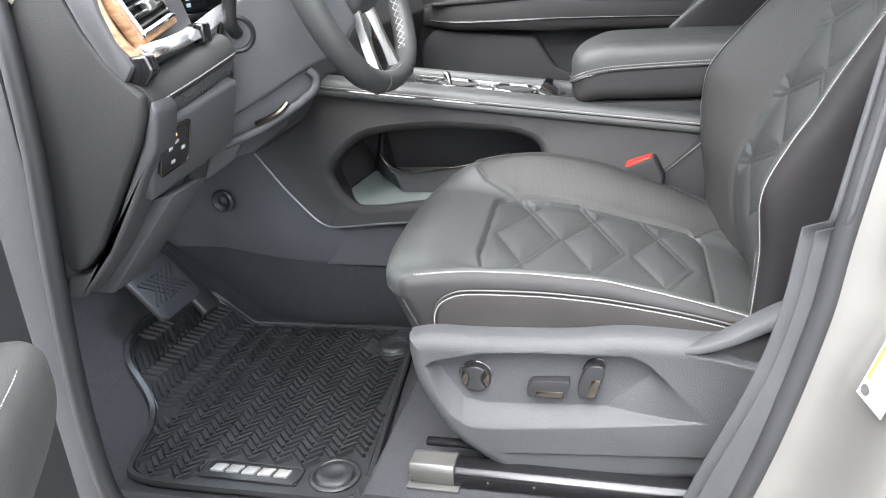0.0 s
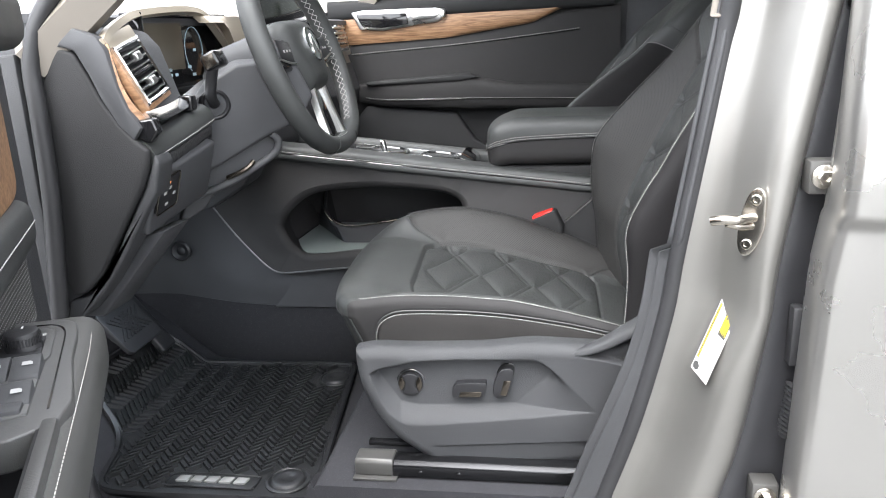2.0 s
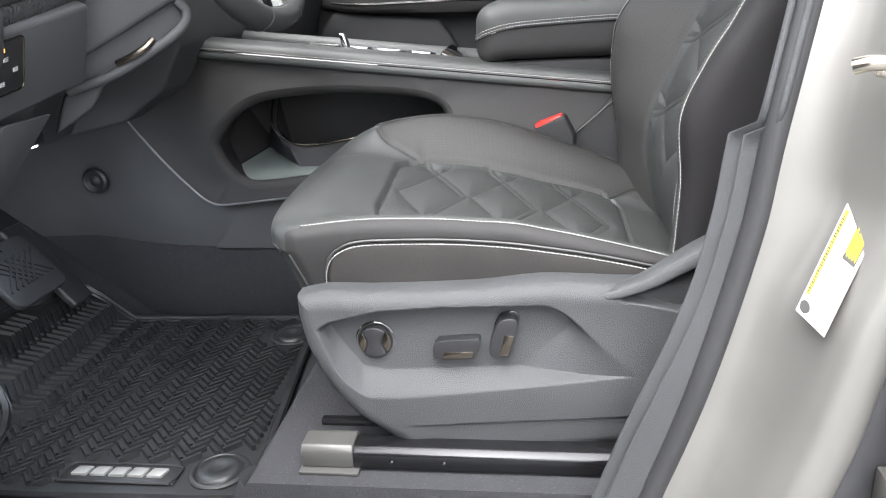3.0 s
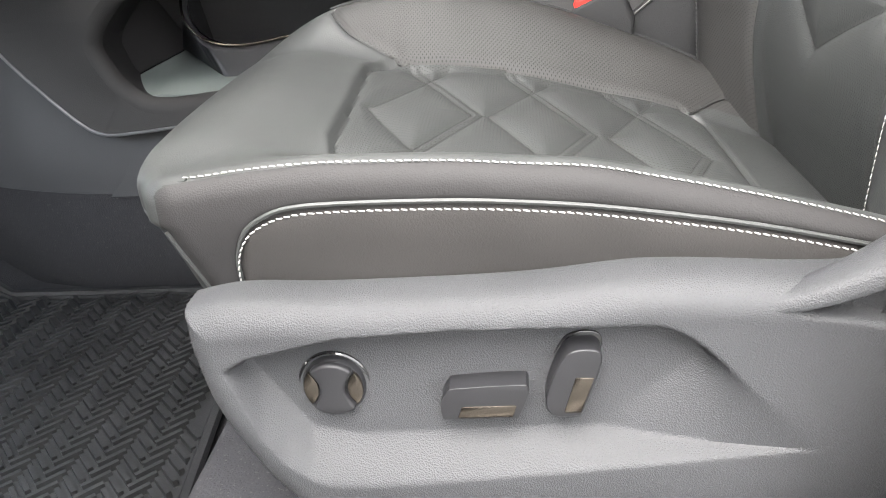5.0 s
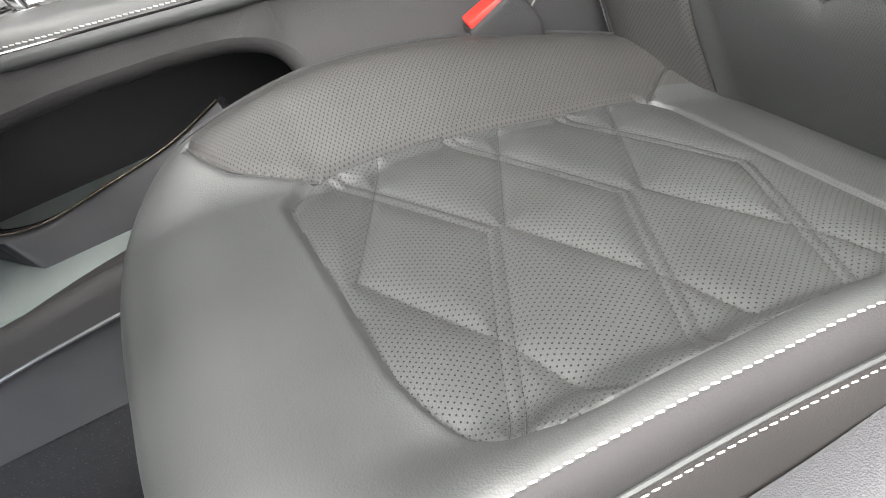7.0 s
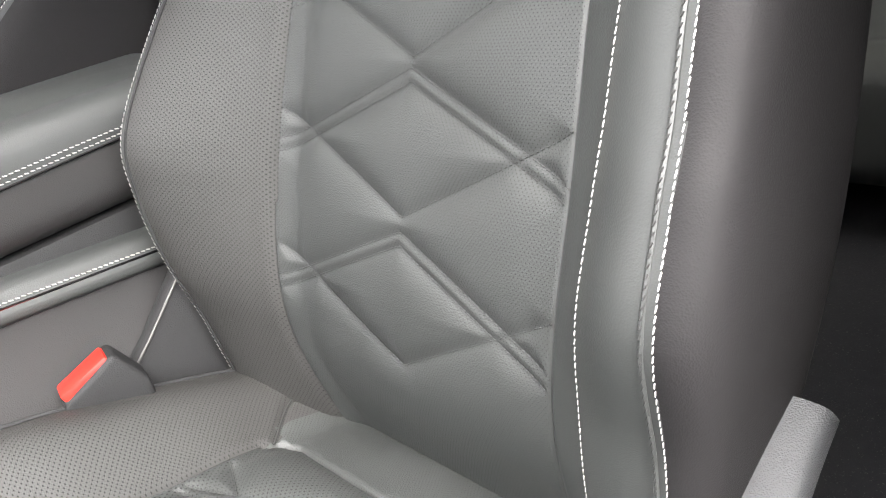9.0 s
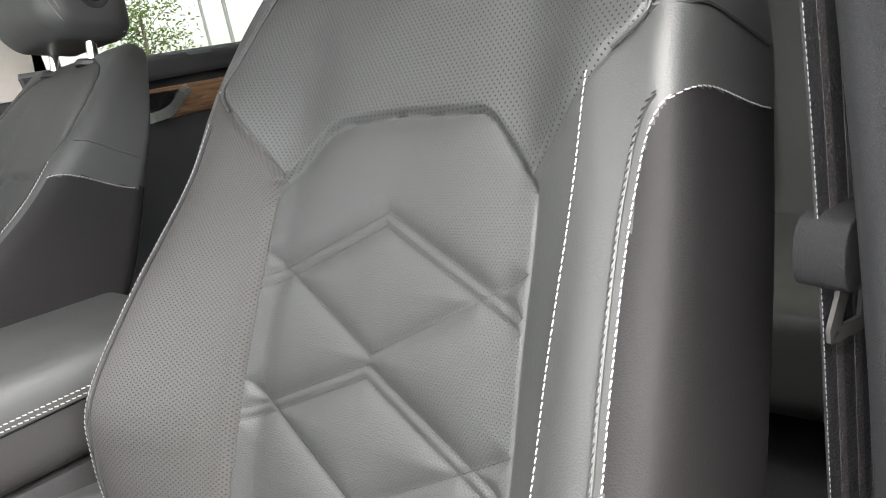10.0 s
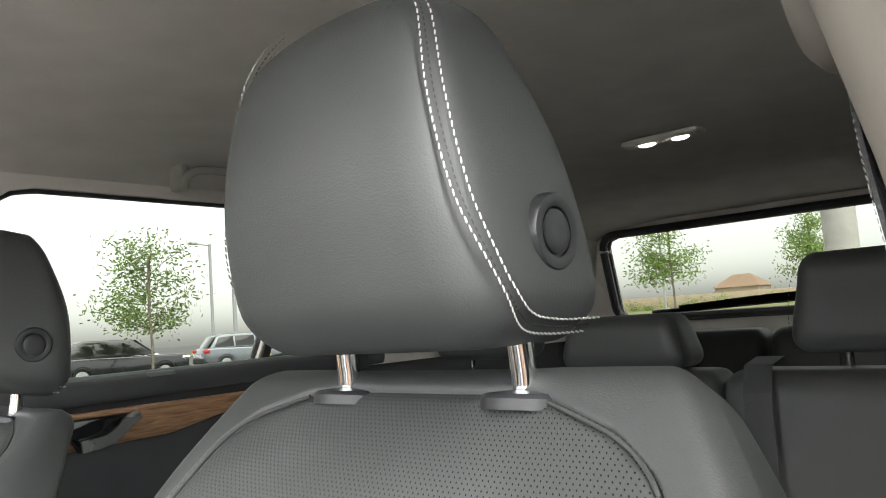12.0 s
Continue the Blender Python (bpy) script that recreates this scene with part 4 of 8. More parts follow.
gx, gy = np.meshgrid(np.r_[np.linspace(-0.95, -0.22, 50), np.linspace(-0.21, -0.12, 30), np.linspace(-0.11, 2.55, 60)], np.linspace(0.10, 1.50, 60), indexing='ij')
fixed("floor", sheet(np.stack([gx, gy, floor_height(gx, gy)], -1), (0, 0, -0.03)), CARPET, "black pile carpet on the car floor", "carpet")
fixed("firewall", block((-1.02, 0.05, 0.40), (-0.93, 1.55, 1.15), 0.01), PLASTIC_SOFT, "dark panel that closes the footwell", "bulkhead")
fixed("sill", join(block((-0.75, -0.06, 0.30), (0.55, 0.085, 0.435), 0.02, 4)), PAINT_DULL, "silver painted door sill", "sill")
fixed("sill_trim", sheet(np.stack([np.stack([np.full(14, x), np.array([0.030, 0.034, 0.040, 0.052, 0.066, 0.082, 0.096, 0.110, 0.122, 0.132, 0.139, 0.143, 0.145, 0.146]),
      np.array([0.440, 0.452, 0.459, 0.463, 0.4645, 0.465, 0.4645, 0.463, 0.459, 0.452, 0.445, 0.440, 0.436, 0.432])], -1) for x in np.linspace(-0.60, 0.50, 40)]), (0, 0, -0.012)), PLASTIC, "dark plastic sill cover", "sill cover")

# B-pillar: how far forward its seal stands, and how far it leans in, at each height
PILLAR_X = [(0.40, 0.235), (0.54, 0.284), (0.68, 0.329), (0.83, 0.364), (0.93, 0.378), (1.21, 0.425), (1.40, 0.462), (1.66, 0.53)]
PILLAR_Y = [(0.40, 0.0), (0.70, 0.0), (1.00, 0.006), (1.20, 0.021), (1.40, 0.044), (1.66, 0.09)]


def pillar_x(z):
    return curve(z, PILLAR_X)


def pillar_y(z):
    return curve(z, PILLAR_Y)


zs = np.linspace(0.40, 1.66, 90)
rows = []
for z in zs:
    px, py = float(pillar_x(z)), float(pillar_y(z))
    low = float(ease(0.95, 0.60, z))
    k = float(np.interp(z, [0.40, 0.78, 0.87, 0.95, 1.05, 1.66], [0.0, 0.0, 0.015, 0.008, 0.002, 0.0]))
    sec = [(0.000, 0.050), (0.014, 0.046), (0.026 + k * 0.5, 0.042), (0.036 + k, 0.034), (0.044 + k, 0.018), (0.052 + k, -0.004), (0.060 + k, -0.022), (0.068 + k, -0.030), (0.080 + k * 0.6, -0.033),
           (0.090 + k * 0.4, -0.0315), (0.097 + k * 0.2, -0.026), (0.1005 + k * 0.1, -0.014), (0.103, 0.0)]
    sec = smooth_line(sec, 4)
    rows.append([(px + a + low * 0.02 * a / 0.1, py + b, z) for a, b in sec])
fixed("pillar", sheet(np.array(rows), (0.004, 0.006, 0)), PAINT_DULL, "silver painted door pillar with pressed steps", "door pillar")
# Separate strip; the gap's shade is put into its colour.
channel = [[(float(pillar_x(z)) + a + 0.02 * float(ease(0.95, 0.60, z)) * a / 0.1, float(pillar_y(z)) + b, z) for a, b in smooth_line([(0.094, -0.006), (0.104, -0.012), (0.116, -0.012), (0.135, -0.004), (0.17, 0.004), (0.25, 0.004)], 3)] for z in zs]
fixed("door_gap", sheet(np.array(channel), (0.002, 0.008, 0)), CHANNEL_SHADE, "channel between the pillar and the rear door, coloured dark for its shade", "body channel")

seal_path = [(pillar_x(z) + 0.004 - 0.006 * ease(1.16, 1.26, z), 0.056 + pillar_y(z) - 0.012 * ease(1.16, 1.26, z), z) for z in np.linspace(1.66, 0.55, 60)]
seal_path += [(0.250, 0.056, 0.490), (0.205, 0.052, 0.468), (0.15, 0.050, 0.462), (-0.2, 0.048, 0.460), (-0.42, 0.046, 0.462), (-0.48, 0.044, 0.50), (-0.492, 0.042, 0.60), (-0.484, 0.040, 0.75),
              (-0.470, 0.039, 0.88), (-0.456, 0.040, 1.00), (-0.452, 0.042, 1.12), (-0.452, 0.046, 1.18), (-0.43, 0.055, 1.24), (-0.36, 0.075, 1.32), (-0.2, 0.12, 1.48), (0.0, 0.17, 1.61), (0.15, 0.185, 1.645), (0.35, 0.185, 1.66), (pillar_x(1.66), 0.175, 1.665)]
seal_path = resampled(smooth_line(seal_path, 3), 0.012)
fixed("seal", sweep(seal_path, [(0.011, 0.000), (0.009, 0.008), (0.003, 0.012), (-0.005, 0.011), (-0.011, 0.006), (-0.012, -0.004), (-0.008, -0.012), (0.006, -0.012)], (0, -1, 0.02), closed=True), SEAL, "black rubber door seal round the opening", "door seal", smooth=70)

# inner pillar trim: dark below, beige above
def pillar_trim(z0, z1, n, front, name, material, label, cut=0.0):
    rows = []
    for z in np.linspace(z0, z1, n):
        px, py = float(pillar_x(z)), float(pillar_y(z))
        f = front(z)
        w = 0.020 * float(ease(0.93, 0.915, z))
        k = float(np.interp(z, [1.30, 1.40, 1.50, 1.66], [0.0, 0.008, 0.019, 0.036]))
        sec = smooth_line([(px - 0.002, 0.058 + py), (px - f * 0.7, 0.052 + w + py), (px - f, 0.056 + w + py), (px - f + 0.012, 0.066 + w + py), (px + 0.018, 0.083 + w + py), (px + 0.041, 0.094 + w + py + k), (px + 0.06, 0.097 + w + py + k), (px + 0.14, 0.085 + w + py + 0.4 * k)], 5)
        rows.append([(a, b, z) for a, b in sec])
    g = np.array(rows)
    if cut:
        s = np.linspace(0, 1, g.shape[1])
        g[0, :, 2] += cut * (1 - ease(0.1, 0.75, s))
        g[1, :, 2] += cut * 0.8 * (1 - ease(0.1, 0.75, s))
    return fixed(name, sheet(g, (0.010, -0.010, 0)), material, label, "pillar trim", smooth=60)


pillar_trim(0.46, 1.225, 60, lambda z: 0.012 + 0.016 * float(ease(0.926, 0.917, z)) + 0.016 * float(ease(0.80, 0.60, z)), "trim_1", PLASTIC, "dark grained plastic trim inside the door pillar")
pillar_trim(1.218, 1.66, 40, lambda z: 0.021, "trim_2", BEIGE, "beige plastic trim inside the upper door pillar", cut=-0.02)

# roof lining, headers, side walls with their windows
def opening_wall(name, outline, holes, place, thick, material, label, category):
    """A plane wall with openings, from (u, v) outlines set in place."""
    bm = bmesh.new()
    es = []
    for loop in [outline] + holes:
        vs = [bm.verts.new((p[0], p[1], 0)) for p in loop]
        es += [bm.edges.new((vs[i], vs[(i + 1) % len(vs)])) for i in range(len(vs))]
    bmesh.ops.triangle_fill(bm, use_beauty=True, use_dissolve=False, edges=es)
    ret = bmesh.ops.extrude_face_region(bm, geom=bm.faces[:])
    for e in ret["geom"]:
        if isinstance(e, bmesh.types.BMVert):
            e.co.z = thick
    bmesh.ops.recalc_face_normals(bm, faces=bm.faces)
    v, f = from_bm(bm)
    return fixed(name, (np.array([place(*p) for p in v]), f), material, label, category, smooth=30)


def rounded(x0, x1, z0, z1, r, n=6):
    out = []
    for cx, cz, a0 in ((x1 - r, z1 - r, 0), (x0 + r, z1 - r, 90), (x0 + r, z0 + r, 180), (x1 - r, z0 + r, 270)):
        out += [(cx + r * math.cos(radians(a0 + k * 90 / n)), cz + r * math.sin(radians(a0 + k * 90 / n))) for k in range(n + 1)]
    return out


RIGHT_WIN = [rounded(-0.45, 0.44, 1.295, 1.60, 0.05),
             [(0.654, 1.300), (0.668, 1.282), (1.205, 1.298), (1.232, 1.420), (1.264, 1.560), (1.262, 1.604), (1.242, 1.623), (0.73, 1.625), (0.692, 1.618), (0.664, 1.598), (0.653, 1.570)],
             [(1.226, 1.302), (1.382, 1.312), (1.390, 1.322), (1.388, 1.560), (1.372, 1.586), (1.310, 1.592), (1.286, 1.584), (1.252, 1.430)]]
lean = lambda z: 0.30 * max(0.0, z - 1.28)
opening_wall("wall_right", [(-0.8, 1.262), (2.62, 1.262), (2.62, 1.70), (-0.8, 1.70)], RIGHT_WIN, lambda u, v, w: (u, 1.512 - lean(v) + w, v), 0.035, HEADLINER, "grey lined upper side of the cabin with windows", "cabin side")
opening_wall("wall_left", [(0.56, 0.40), (2.62, 0.40), (2.62, 1.70), (0.672, 1.70), (0.668, 1.30), (0.56, 1.20)], [RIGHT_WIN[1], RIGHT_WIN[2]], lambda u, v, w: (u, 0.075 + lean(v) - w, v), 0.035, LINING, "dark lined side of the rear cabin", "cabin side")
fixed("wall_right_low", block((-0.8, 1.535, 0.35), (2.62, 1.57, 1.262), 0.004), PLASTIC_SOFT, "dark lower side of the cabin", "cabin side")
opening_wall("wall_rear", [(0.0, 0.40), (1.60, 0.40), (1.60, 1.72), (0.0, 1.72)], [rounded(0.19, 1.392, 1.320, 1.604, 0.045)], lambda u, v, w: (2.60 + w - 0.25 * max(0, v - 1.3), u, v), 0.04, HEADLINER, "tailgate with its window frame", "tailgate")
hx, hy = np.meshgrid(np.linspace(-0.12, 2.62, 40), np.linspace(0.0, 1.0, 40), indexing='ij')
yy = 0.155 + 1.29 * hy
arch = 1.682 - 0.055 * np.abs(2 * hy - 1) ** 6 - 0.05 * ease(0.25, -0.12, hx) - 0.05 * ease(2.0, 2.6, hx)
fixed("ceiling", sheet(np.stack([hx, yy, arch], -1), (0, 0, 0.03)), HEADLINER, "grey woven headliner", "headliner")
fixed("roof_skin", block((-0.15, 0.08, 1.715), (2.7, 1.53, 1.74), 0.01), PAINT, "silver roof skin", "roof")
for nm, ys in (("trim_3", (0.085, 0.20)), ("trim_4", (1.52, 1.40))):
    path = smooth_line([(-0.46, ys[0] - 0.02 if ys[0] < 1 else ys[0], 1.175), (-0.36, ys[0] + (0.005 if ys[0] < 1 else -0.005), 1.265), (-0.2, (ys[0] + ys[1]) / 2, 1.42), (0.0, ys[1], 1.60), (0.1, ys[1], 1.64)], 6)
    fixed(nm, sweep(path, [(0.028, 0.018), (0.010, 0.030), (-0.018, 0.026), (-0.030, 0.0), (-0.018, -0.022), (0.018, -0.022)], (0, 0, 1)), BEIGE, "beige windscreen pillar trim", "pillar trim", smooth=60)
fixed("trim_5", tube(resampled(np.r_[np.array([(2.585 - 0.25 * max(0, v - 1.3), u, v) for u, v in rounded(0.19, 1.392, 1.320, 1.604, 0.045)]), [(2.585 - 0.25 * 0.26, 1.392, 1.559)]], 0.02), 0.014, 8), SEAL, "black rubber edge of the rear window", "window seal")


def window(name, loops, place, label):
    for i, loop in enumerate(loops):
        bm = bmesh.new()
        bm.faces.new([bm.verts.new(place(u, v)) for u, v in loop])
        w = fixed(name if i == 0 else name[:-1] + str(int(name[-1]) + i), from_bm(bm), GLASS, label, "window", smooth=0)
        # Daylight still enters freely; only the view through the pane is dimmed.
        w.visible_shadow = False
        ring_path = resampled(np.array([place(u, v) for u, v in loop + loop[:1]]), 0.02)
        part("window_seal", tube(ring_path, 0.007, 6), SEAL, w)


window("window_1", RIGHT_WIN, lambda u, v: (u, 1.530 - lean(v), v), "side window of the car, darkened to dim the view outside")
window("window_4", [RIGHT_WIN[1], RIGHT_WIN[2]], lambda u, v: (u, 0.057 + lean(v), v), "rear side window of the car, darkened to dim the view outside")
window("window_6", [rounded(0.19, 1.392, 1.320, 1.604, 0.045)], lambda u, v: (2.62 - 0.25 * (v - 1.3), u, v), "rear window, darkened to dim the view, with a wiper outside")

fixed("trim_6", prism([(1.198, 1.268), (1.218, 1.268), (1.252, 1.430), (1.2845, 1.585), (1.270, 1.600), (1.261, 1.565), (1.231, 1.424)], 'y', 1.478, 1.486, 0.002), SEAL, "slim black divider between the rear side windows", "window divider")
v = bpy.data.objects["trim_6"].data
for q in v.vertices:
    q.co.y += 0.022 - lean(q.co.z)
fixed("trim_7", prism([(1.384, 1.262), (1.47, 1.262), (1.47, 1.50), (1.384, 1.46)], 'y', 1.44, 1.452, 0.004), SEAL, "black trim behind the quarter window", "pillar trim")
wiper = thing("rear_wiper", "black rear window wiper resting low on the glass", "wiper", (2.66, 1.0, 1.33))
part("wiper_arm", tube([(2.655, 1.30, 1.335), (2.655, 1.05, 1.345), (2.652, 0.80, 1.355)], 0.009, 8), SEAL, wiper)
part("wiper_blade", sweep([(2.645, 1.20, 1.345), (2.645, 0.95, 1.36), (2.645, 0.62, 1.372)], [(0.004, 0.010), (-0.004, 0.010), (-0.004, -0.010), (0.004, -0.010)]), SEAL, wiper)

for x in (1.588,):
    lamp = thing("reading_lamp", "pair of small clear reading lamps in the headliner", "ceiling lamp", (x, 0.74, 1.68))
    part("lamp_plate", block((x - 0.022, 0.635, 1.668), (x + 0.022, 0.79, 1.6795), 0.008, 3), HEADLINER, lamp)
    for y in (0.7445, 0.677):
        part("lens", moved(lathe([(0.017, 0.0), (0.016, -0.002), (0.010, -0.004), (0.003, -0.0045)], 20), Matrix.Translation((x, y, 1.668)) @ Matrix.Diagonal((0.5, 1, 1, 1))), glow_material("lamp_lens", (0.95, 0.95, 0.92), 1.2), lamp)
grab = thing("grab_handle", "warm grey folding grab handle on the headliner edge", "grab handle", (1.02, 1.30, 1.63))
bar = smooth_line([(0.938, 1.312, 1.630), (0.944, 1.304, 1.646), (0.960, 1.298, 1.656), (0.99, 1.296, 1.659), (1.06, 1.296, 1.659), (1.084, 1.298, 1.656), (1.100, 1.304, 1.646), (1.106, 1.312, 1.630)], 6)
part("handle_bar", sweep(bar, smooth_line([(0.007, 0.004), (0.0, 0.008), (-0.007, 0.004), (-0.007, -0.004), (0.0, -0.006), (0.007, -0.004)], 3, True), (0, 1, 0.3)), HANDLE, grab, smooth=60)
for x in (0.940, 1.104):
    part("handle_foot", block((x - 0.010, 1.306, 1.622), (x + 0.010, 1.345, 1.668), 0.006, 3), HANDLE, grab)

# ---- outside of the rear door and the striker ----
rdoor = thing("rear_car_door", "closed silver rear car door beside the pillar", "car door", (0.95, -0.1, 0.35))
rows = []
for z in np.r_[np.linspace(0.32, 0.96, 20), np.linspace(0.965, 1.03, 24), np.linspace(1.04, 1.235, 10)]:
    e = float(np.interp(z, [0.32, 0.66, 0.93, 1.0, 1.10, 1.21, 1.24], [0.486, 0.494, 0.500, 0.509, 0.513, 0.519, 0.521]))
    y = -0.100 - 0.012 * float(ease(0.985, 1.005, z)) + 0.02 * float(ease(1.03, 1.24, z)) + 0.02 * float(ease(0.6, 0.32, z))
    sec = smooth_line([(e + 0.035, y + 0.075), (e + 0.012, y + 0.068), (e + 0.002, y + 0.056), (e + 0.0, y + 0.030), (e + 0.0015, y + 0.010), (e + 0.006, y + 0.001), (e + 0.018, y - 0.004), (e + 0.06, y - 0.009), (e + 0.25, y - 0.022), (e + 0.9, y - 0.03)], 5)
    rows.append([(a, b, z) for a, b in sec])
part("door_skin", sheet(np.array(rows)[::-1], (0.006, 0.02, 0)), PAINT, rdoor, "silver painted door skin with a crease", smooth=30)
part("hem", tube([(float(np.interp(z, [0.32, 0.66, 0.93, 1.0, 1.10, 1.21], [0.486, 0.494, 0.500, 0.509, 0.513, 0.519])) + 0.012, -0.036, z) for z in np.linspace(0.34, 1.2, 40)], 0.006, 8), PAINT, rdoor)
part("belt_trim", block((0.525, -0.125, 1.212), (1.4, -0.085, 1.236), 0.005), SEAL, rdoor)
part("window_frame", prism([(0.53, 1.20), (0.56, 1.60), (0.60, 1.60), (0.575, 1.20)], 'y', -0.02, 0.02, 0.006), GLOSS, rdoor)
part("wire_gaiter", tube([(0.5065 - 0.00014 * k, -0.030, 0.778 - 0.0016 * k) for k in range(42)], 0.0085, 10), SEAL, rdoor, "black ribbed rubber cable gaiter")
part("gaiter_ribs", join(*[moved(lathe([(0.0085, -0.0014), (0.0125, 0.0), (0.0085, 0.0014)], 16), Matrix.Translation((0.5065 - 0.0005 * k, -0.030, 0.778 - 0.0055 * k)) @ Matrix.Rotation(radians(22), 4, 'Y')) for k in range(12)]), SEAL, rdoor)
for z, x in ((1.03, 0.5115), (0.631, 0.481)):
    hinge = thing("hinge", "dark grey steel hinge leaf with a bolt", "hinge", (x - 0.0065, -0.03, z - 0.03))
    part("leaf", block((x - 0.0150, -0.036, z - 0.020), (x + 0.0165, -0.008, z + 0.017), 0.003), RAIL_GREY, hinge)
    m = Matrix.Translation((x, -0.0355, z)) @ Matrix.Rotation(radians(90), 4, 'X')
    part("bolt", join(moved(lathe([(0.013, 0.0), (0.013, 0.0025), (0.011, 0.0035)], 24), m), moved(lathe([(0.0085, 0.003), (0.0085, 0.010), (0.0075, 0.011), (0.0045, 0.011), (0.0045, 0.007)], 6), m)), STEEL, hinge, "hexagon steel bolt")
part("bracket", block((0.496, -0.030, 0.803), (0.510, -0.010, 0.876), 0.003), SEAL, rdoor)

striker = thing("door_striker", "nickel steel door striker loop on an oval plate", "door striker", (0.455, -0.01, 0.975))
m = Matrix.Translation((0.4535, -0.0045, 0.975)) @ Matrix.Rotation(radians(-30), 4, 'Z') @ Matrix.Rotation(radians(8), 4, 'Y')
out = smooth_line([(0.0, 0.041), (0.009, 0.033), (0.013, 0.012), (0.015, -0.005), (0.010, -0.030), (0.0, -0.041), (-0.009, -0.033), (-0.013, -0.012), (-0.013, 0.010), (-0.009, 0.032)], 5, True)
part("plate", moved(prism([tuple(p) for p in out], 'y', -0.018, -0.012, 0.0015), m), STEEL, striker)
loop = smooth_line([(0.002, -0.014, 0.006), (-0.004, -0.030, 0.006), (-0.010, -0.044, 0.006), (-0.024, -0.050, 0.004), (-0.034, -0.050, 0.0)], 8)
part("loop", moved(tube(loop, 0.0055, 14), m), STEEL, striker)
part("loop_foot", moved(tube(smooth_line([(0.002, -0.014, -0.004), (-0.008, -0.030, -0.004), (-0.020, -0.040, -0.001)], 6), 0.0045, 12), m), STEEL, striker)
for z in (0.027, -0.026):
    part("screw", moved(lathe([(0.0062, 0.0), (0.0062, 0.0015), (0.005, 0.0025), (0.0028, 0.0025), (0.0024, 0.001)], 20), m @ Matrix.Translation((0.0, -0.0175, z)) @ Matrix.Rotation(radians(90), 4, 'X')), STEEL, striker)

sticker = thing("tyre_label", "white tyre placard with yellow warning bars on the pillar", "label", (0.41, -0.02, 0.78))
def on_label(u, v, h=0.0):
    """u across, v up along the label."""
    a = Vector((0.408, -0.022, 0.773))
    up = Vector((0.040, 0.022, 0.092))
    ac = Vector((-0.013, 0.028, 0.010))
    nn = up.cross(ac).normalized()
    if nn.x > 0:
        nn = -nn
    return a + up * v + ac * u + nn * (0.0035 + h)
def label_quad(u0, u1, v0, v1, h):
    pts = [on_label(u0, v0, h), on_label(u1, v0, h), on_label(u1, v1, h), on_label(u0, v1, h)]
    return np.array([p[:] for p in pts]), [(0, 1, 2, 3)]
part("paper", sheet(np.array([[on_label(u, v)[:] for v in np.linspace(0, 1, 8)] for u in np.linspace(0, 1, 6)]), tuple((on_label(0, 0, -0.0012) - on_label(0, 0))[:])), LABEL_WHITE, sticker)
part("yellow_band", join(label_quad(0.83, 0.95, 0.16, 0.86, 0.0004), *[label_quad(0.10 + 0.045 * k, 0.13 + 0.045 * k, 0.58 + 0.02 * (k % 2), 0.82 - 0.03 * (k % 3), 0.0008) for k in range(8)]), LABEL_YELLOW, sticker)
bars = [label_quad(0.07, 0.47, 0.55, 0.85, 0.0004)]
bars += [label_quad(0.10 + 0.016 * k, 0.107 + 0.016 * k + 0.004 * (k % 3), 0.905, 0.97, 0.0004) for k in range(48)]
bars += [label_quad(0.850, 0.930, 0.18 + 0.024 * k, 0.190 + 0.024 * k + 0.004 * (k % 2), 0.0007) for k in range(27)]
rng = random.Random(12)
for k in range(16):
    u, v = 0.08 + 0.046 * k, 0.05
    while v < (0.51 if u < 0.5 else 0.86):
        n = rng.uniform(0.02, 0.07)
        bars.append(label_quad(u, u + 0.013, v, min(v + n, 0.52 if u < 0.5 else 0.87), 0.0004))
        v += n + rng.uniform(0.012, 0.03)
part("printing", join(*bars), LABEL_BLACK, sticker, kind="stuff")
part("round_mark", (np.array([on_label(0.80 + 0.16 * math.cos(a), 0.07 + 0.048 * math.sin(a), 0.0004)[:] for a in np.linspace(0, 6.283, 24, endpoint=False)]), [tuple(range(24))]), LABEL_BLACK, sticker)

# seat belt on the pillar
belt = thing("seat_belt", "black seat belt hanging along the pillar with its tongue", "seat belt", (0.46, 0.13, 0.6))
bp = smooth_line([(0.625, 0.165, 1.58), (0.556, 0.154, 1.43), (0.510, 0.134, 1.33), (0.496, 0.126, 1.24), (0.494, 0.124, 1.10), (0.490, 0.126, 0.9), (0.484, 0.128, 0.6)], 8)
strap = [(0.023, 0.0008), (-0.023, 0.0008), (-0.023, -0.0008), (0.023, -0.0008)]
part("webbing", sweep(bp, strap, (0.30, 0.95, 0)), BELT, belt, smooth=0)
part("webbing_return", sweep(bp + (0.018, -0.001, 0), strap, (0.30, 0.95, 0)), BELT, belt, smooth=0)
for k in (-0.012, 0.002, 0.013):
    part("webbing_rib", sweep(bp + (0.95 * k, -0.30 * k - 0.0009, 0), [(0.0026, 0.0004), (-0.0026, 0.0004), (-0.0026, -0.0004), (0.0026, -0.0004)], (0.30, 0.95, 0)), BELT_LIGHT, belt, smooth=0)
part("edge_thread", stitches(bp + (-0.0219, 0.0064, 0), (-0.7, -0.7, 0), 0.0024, 0.0008, 0.0006, 0.0004), BADGE, belt, kind="stuff")
tm = Matrix.Translation((0.494, 0.1225, 1.088)) @ Matrix.Rotation(radians(-17.5), 4, 'Z')
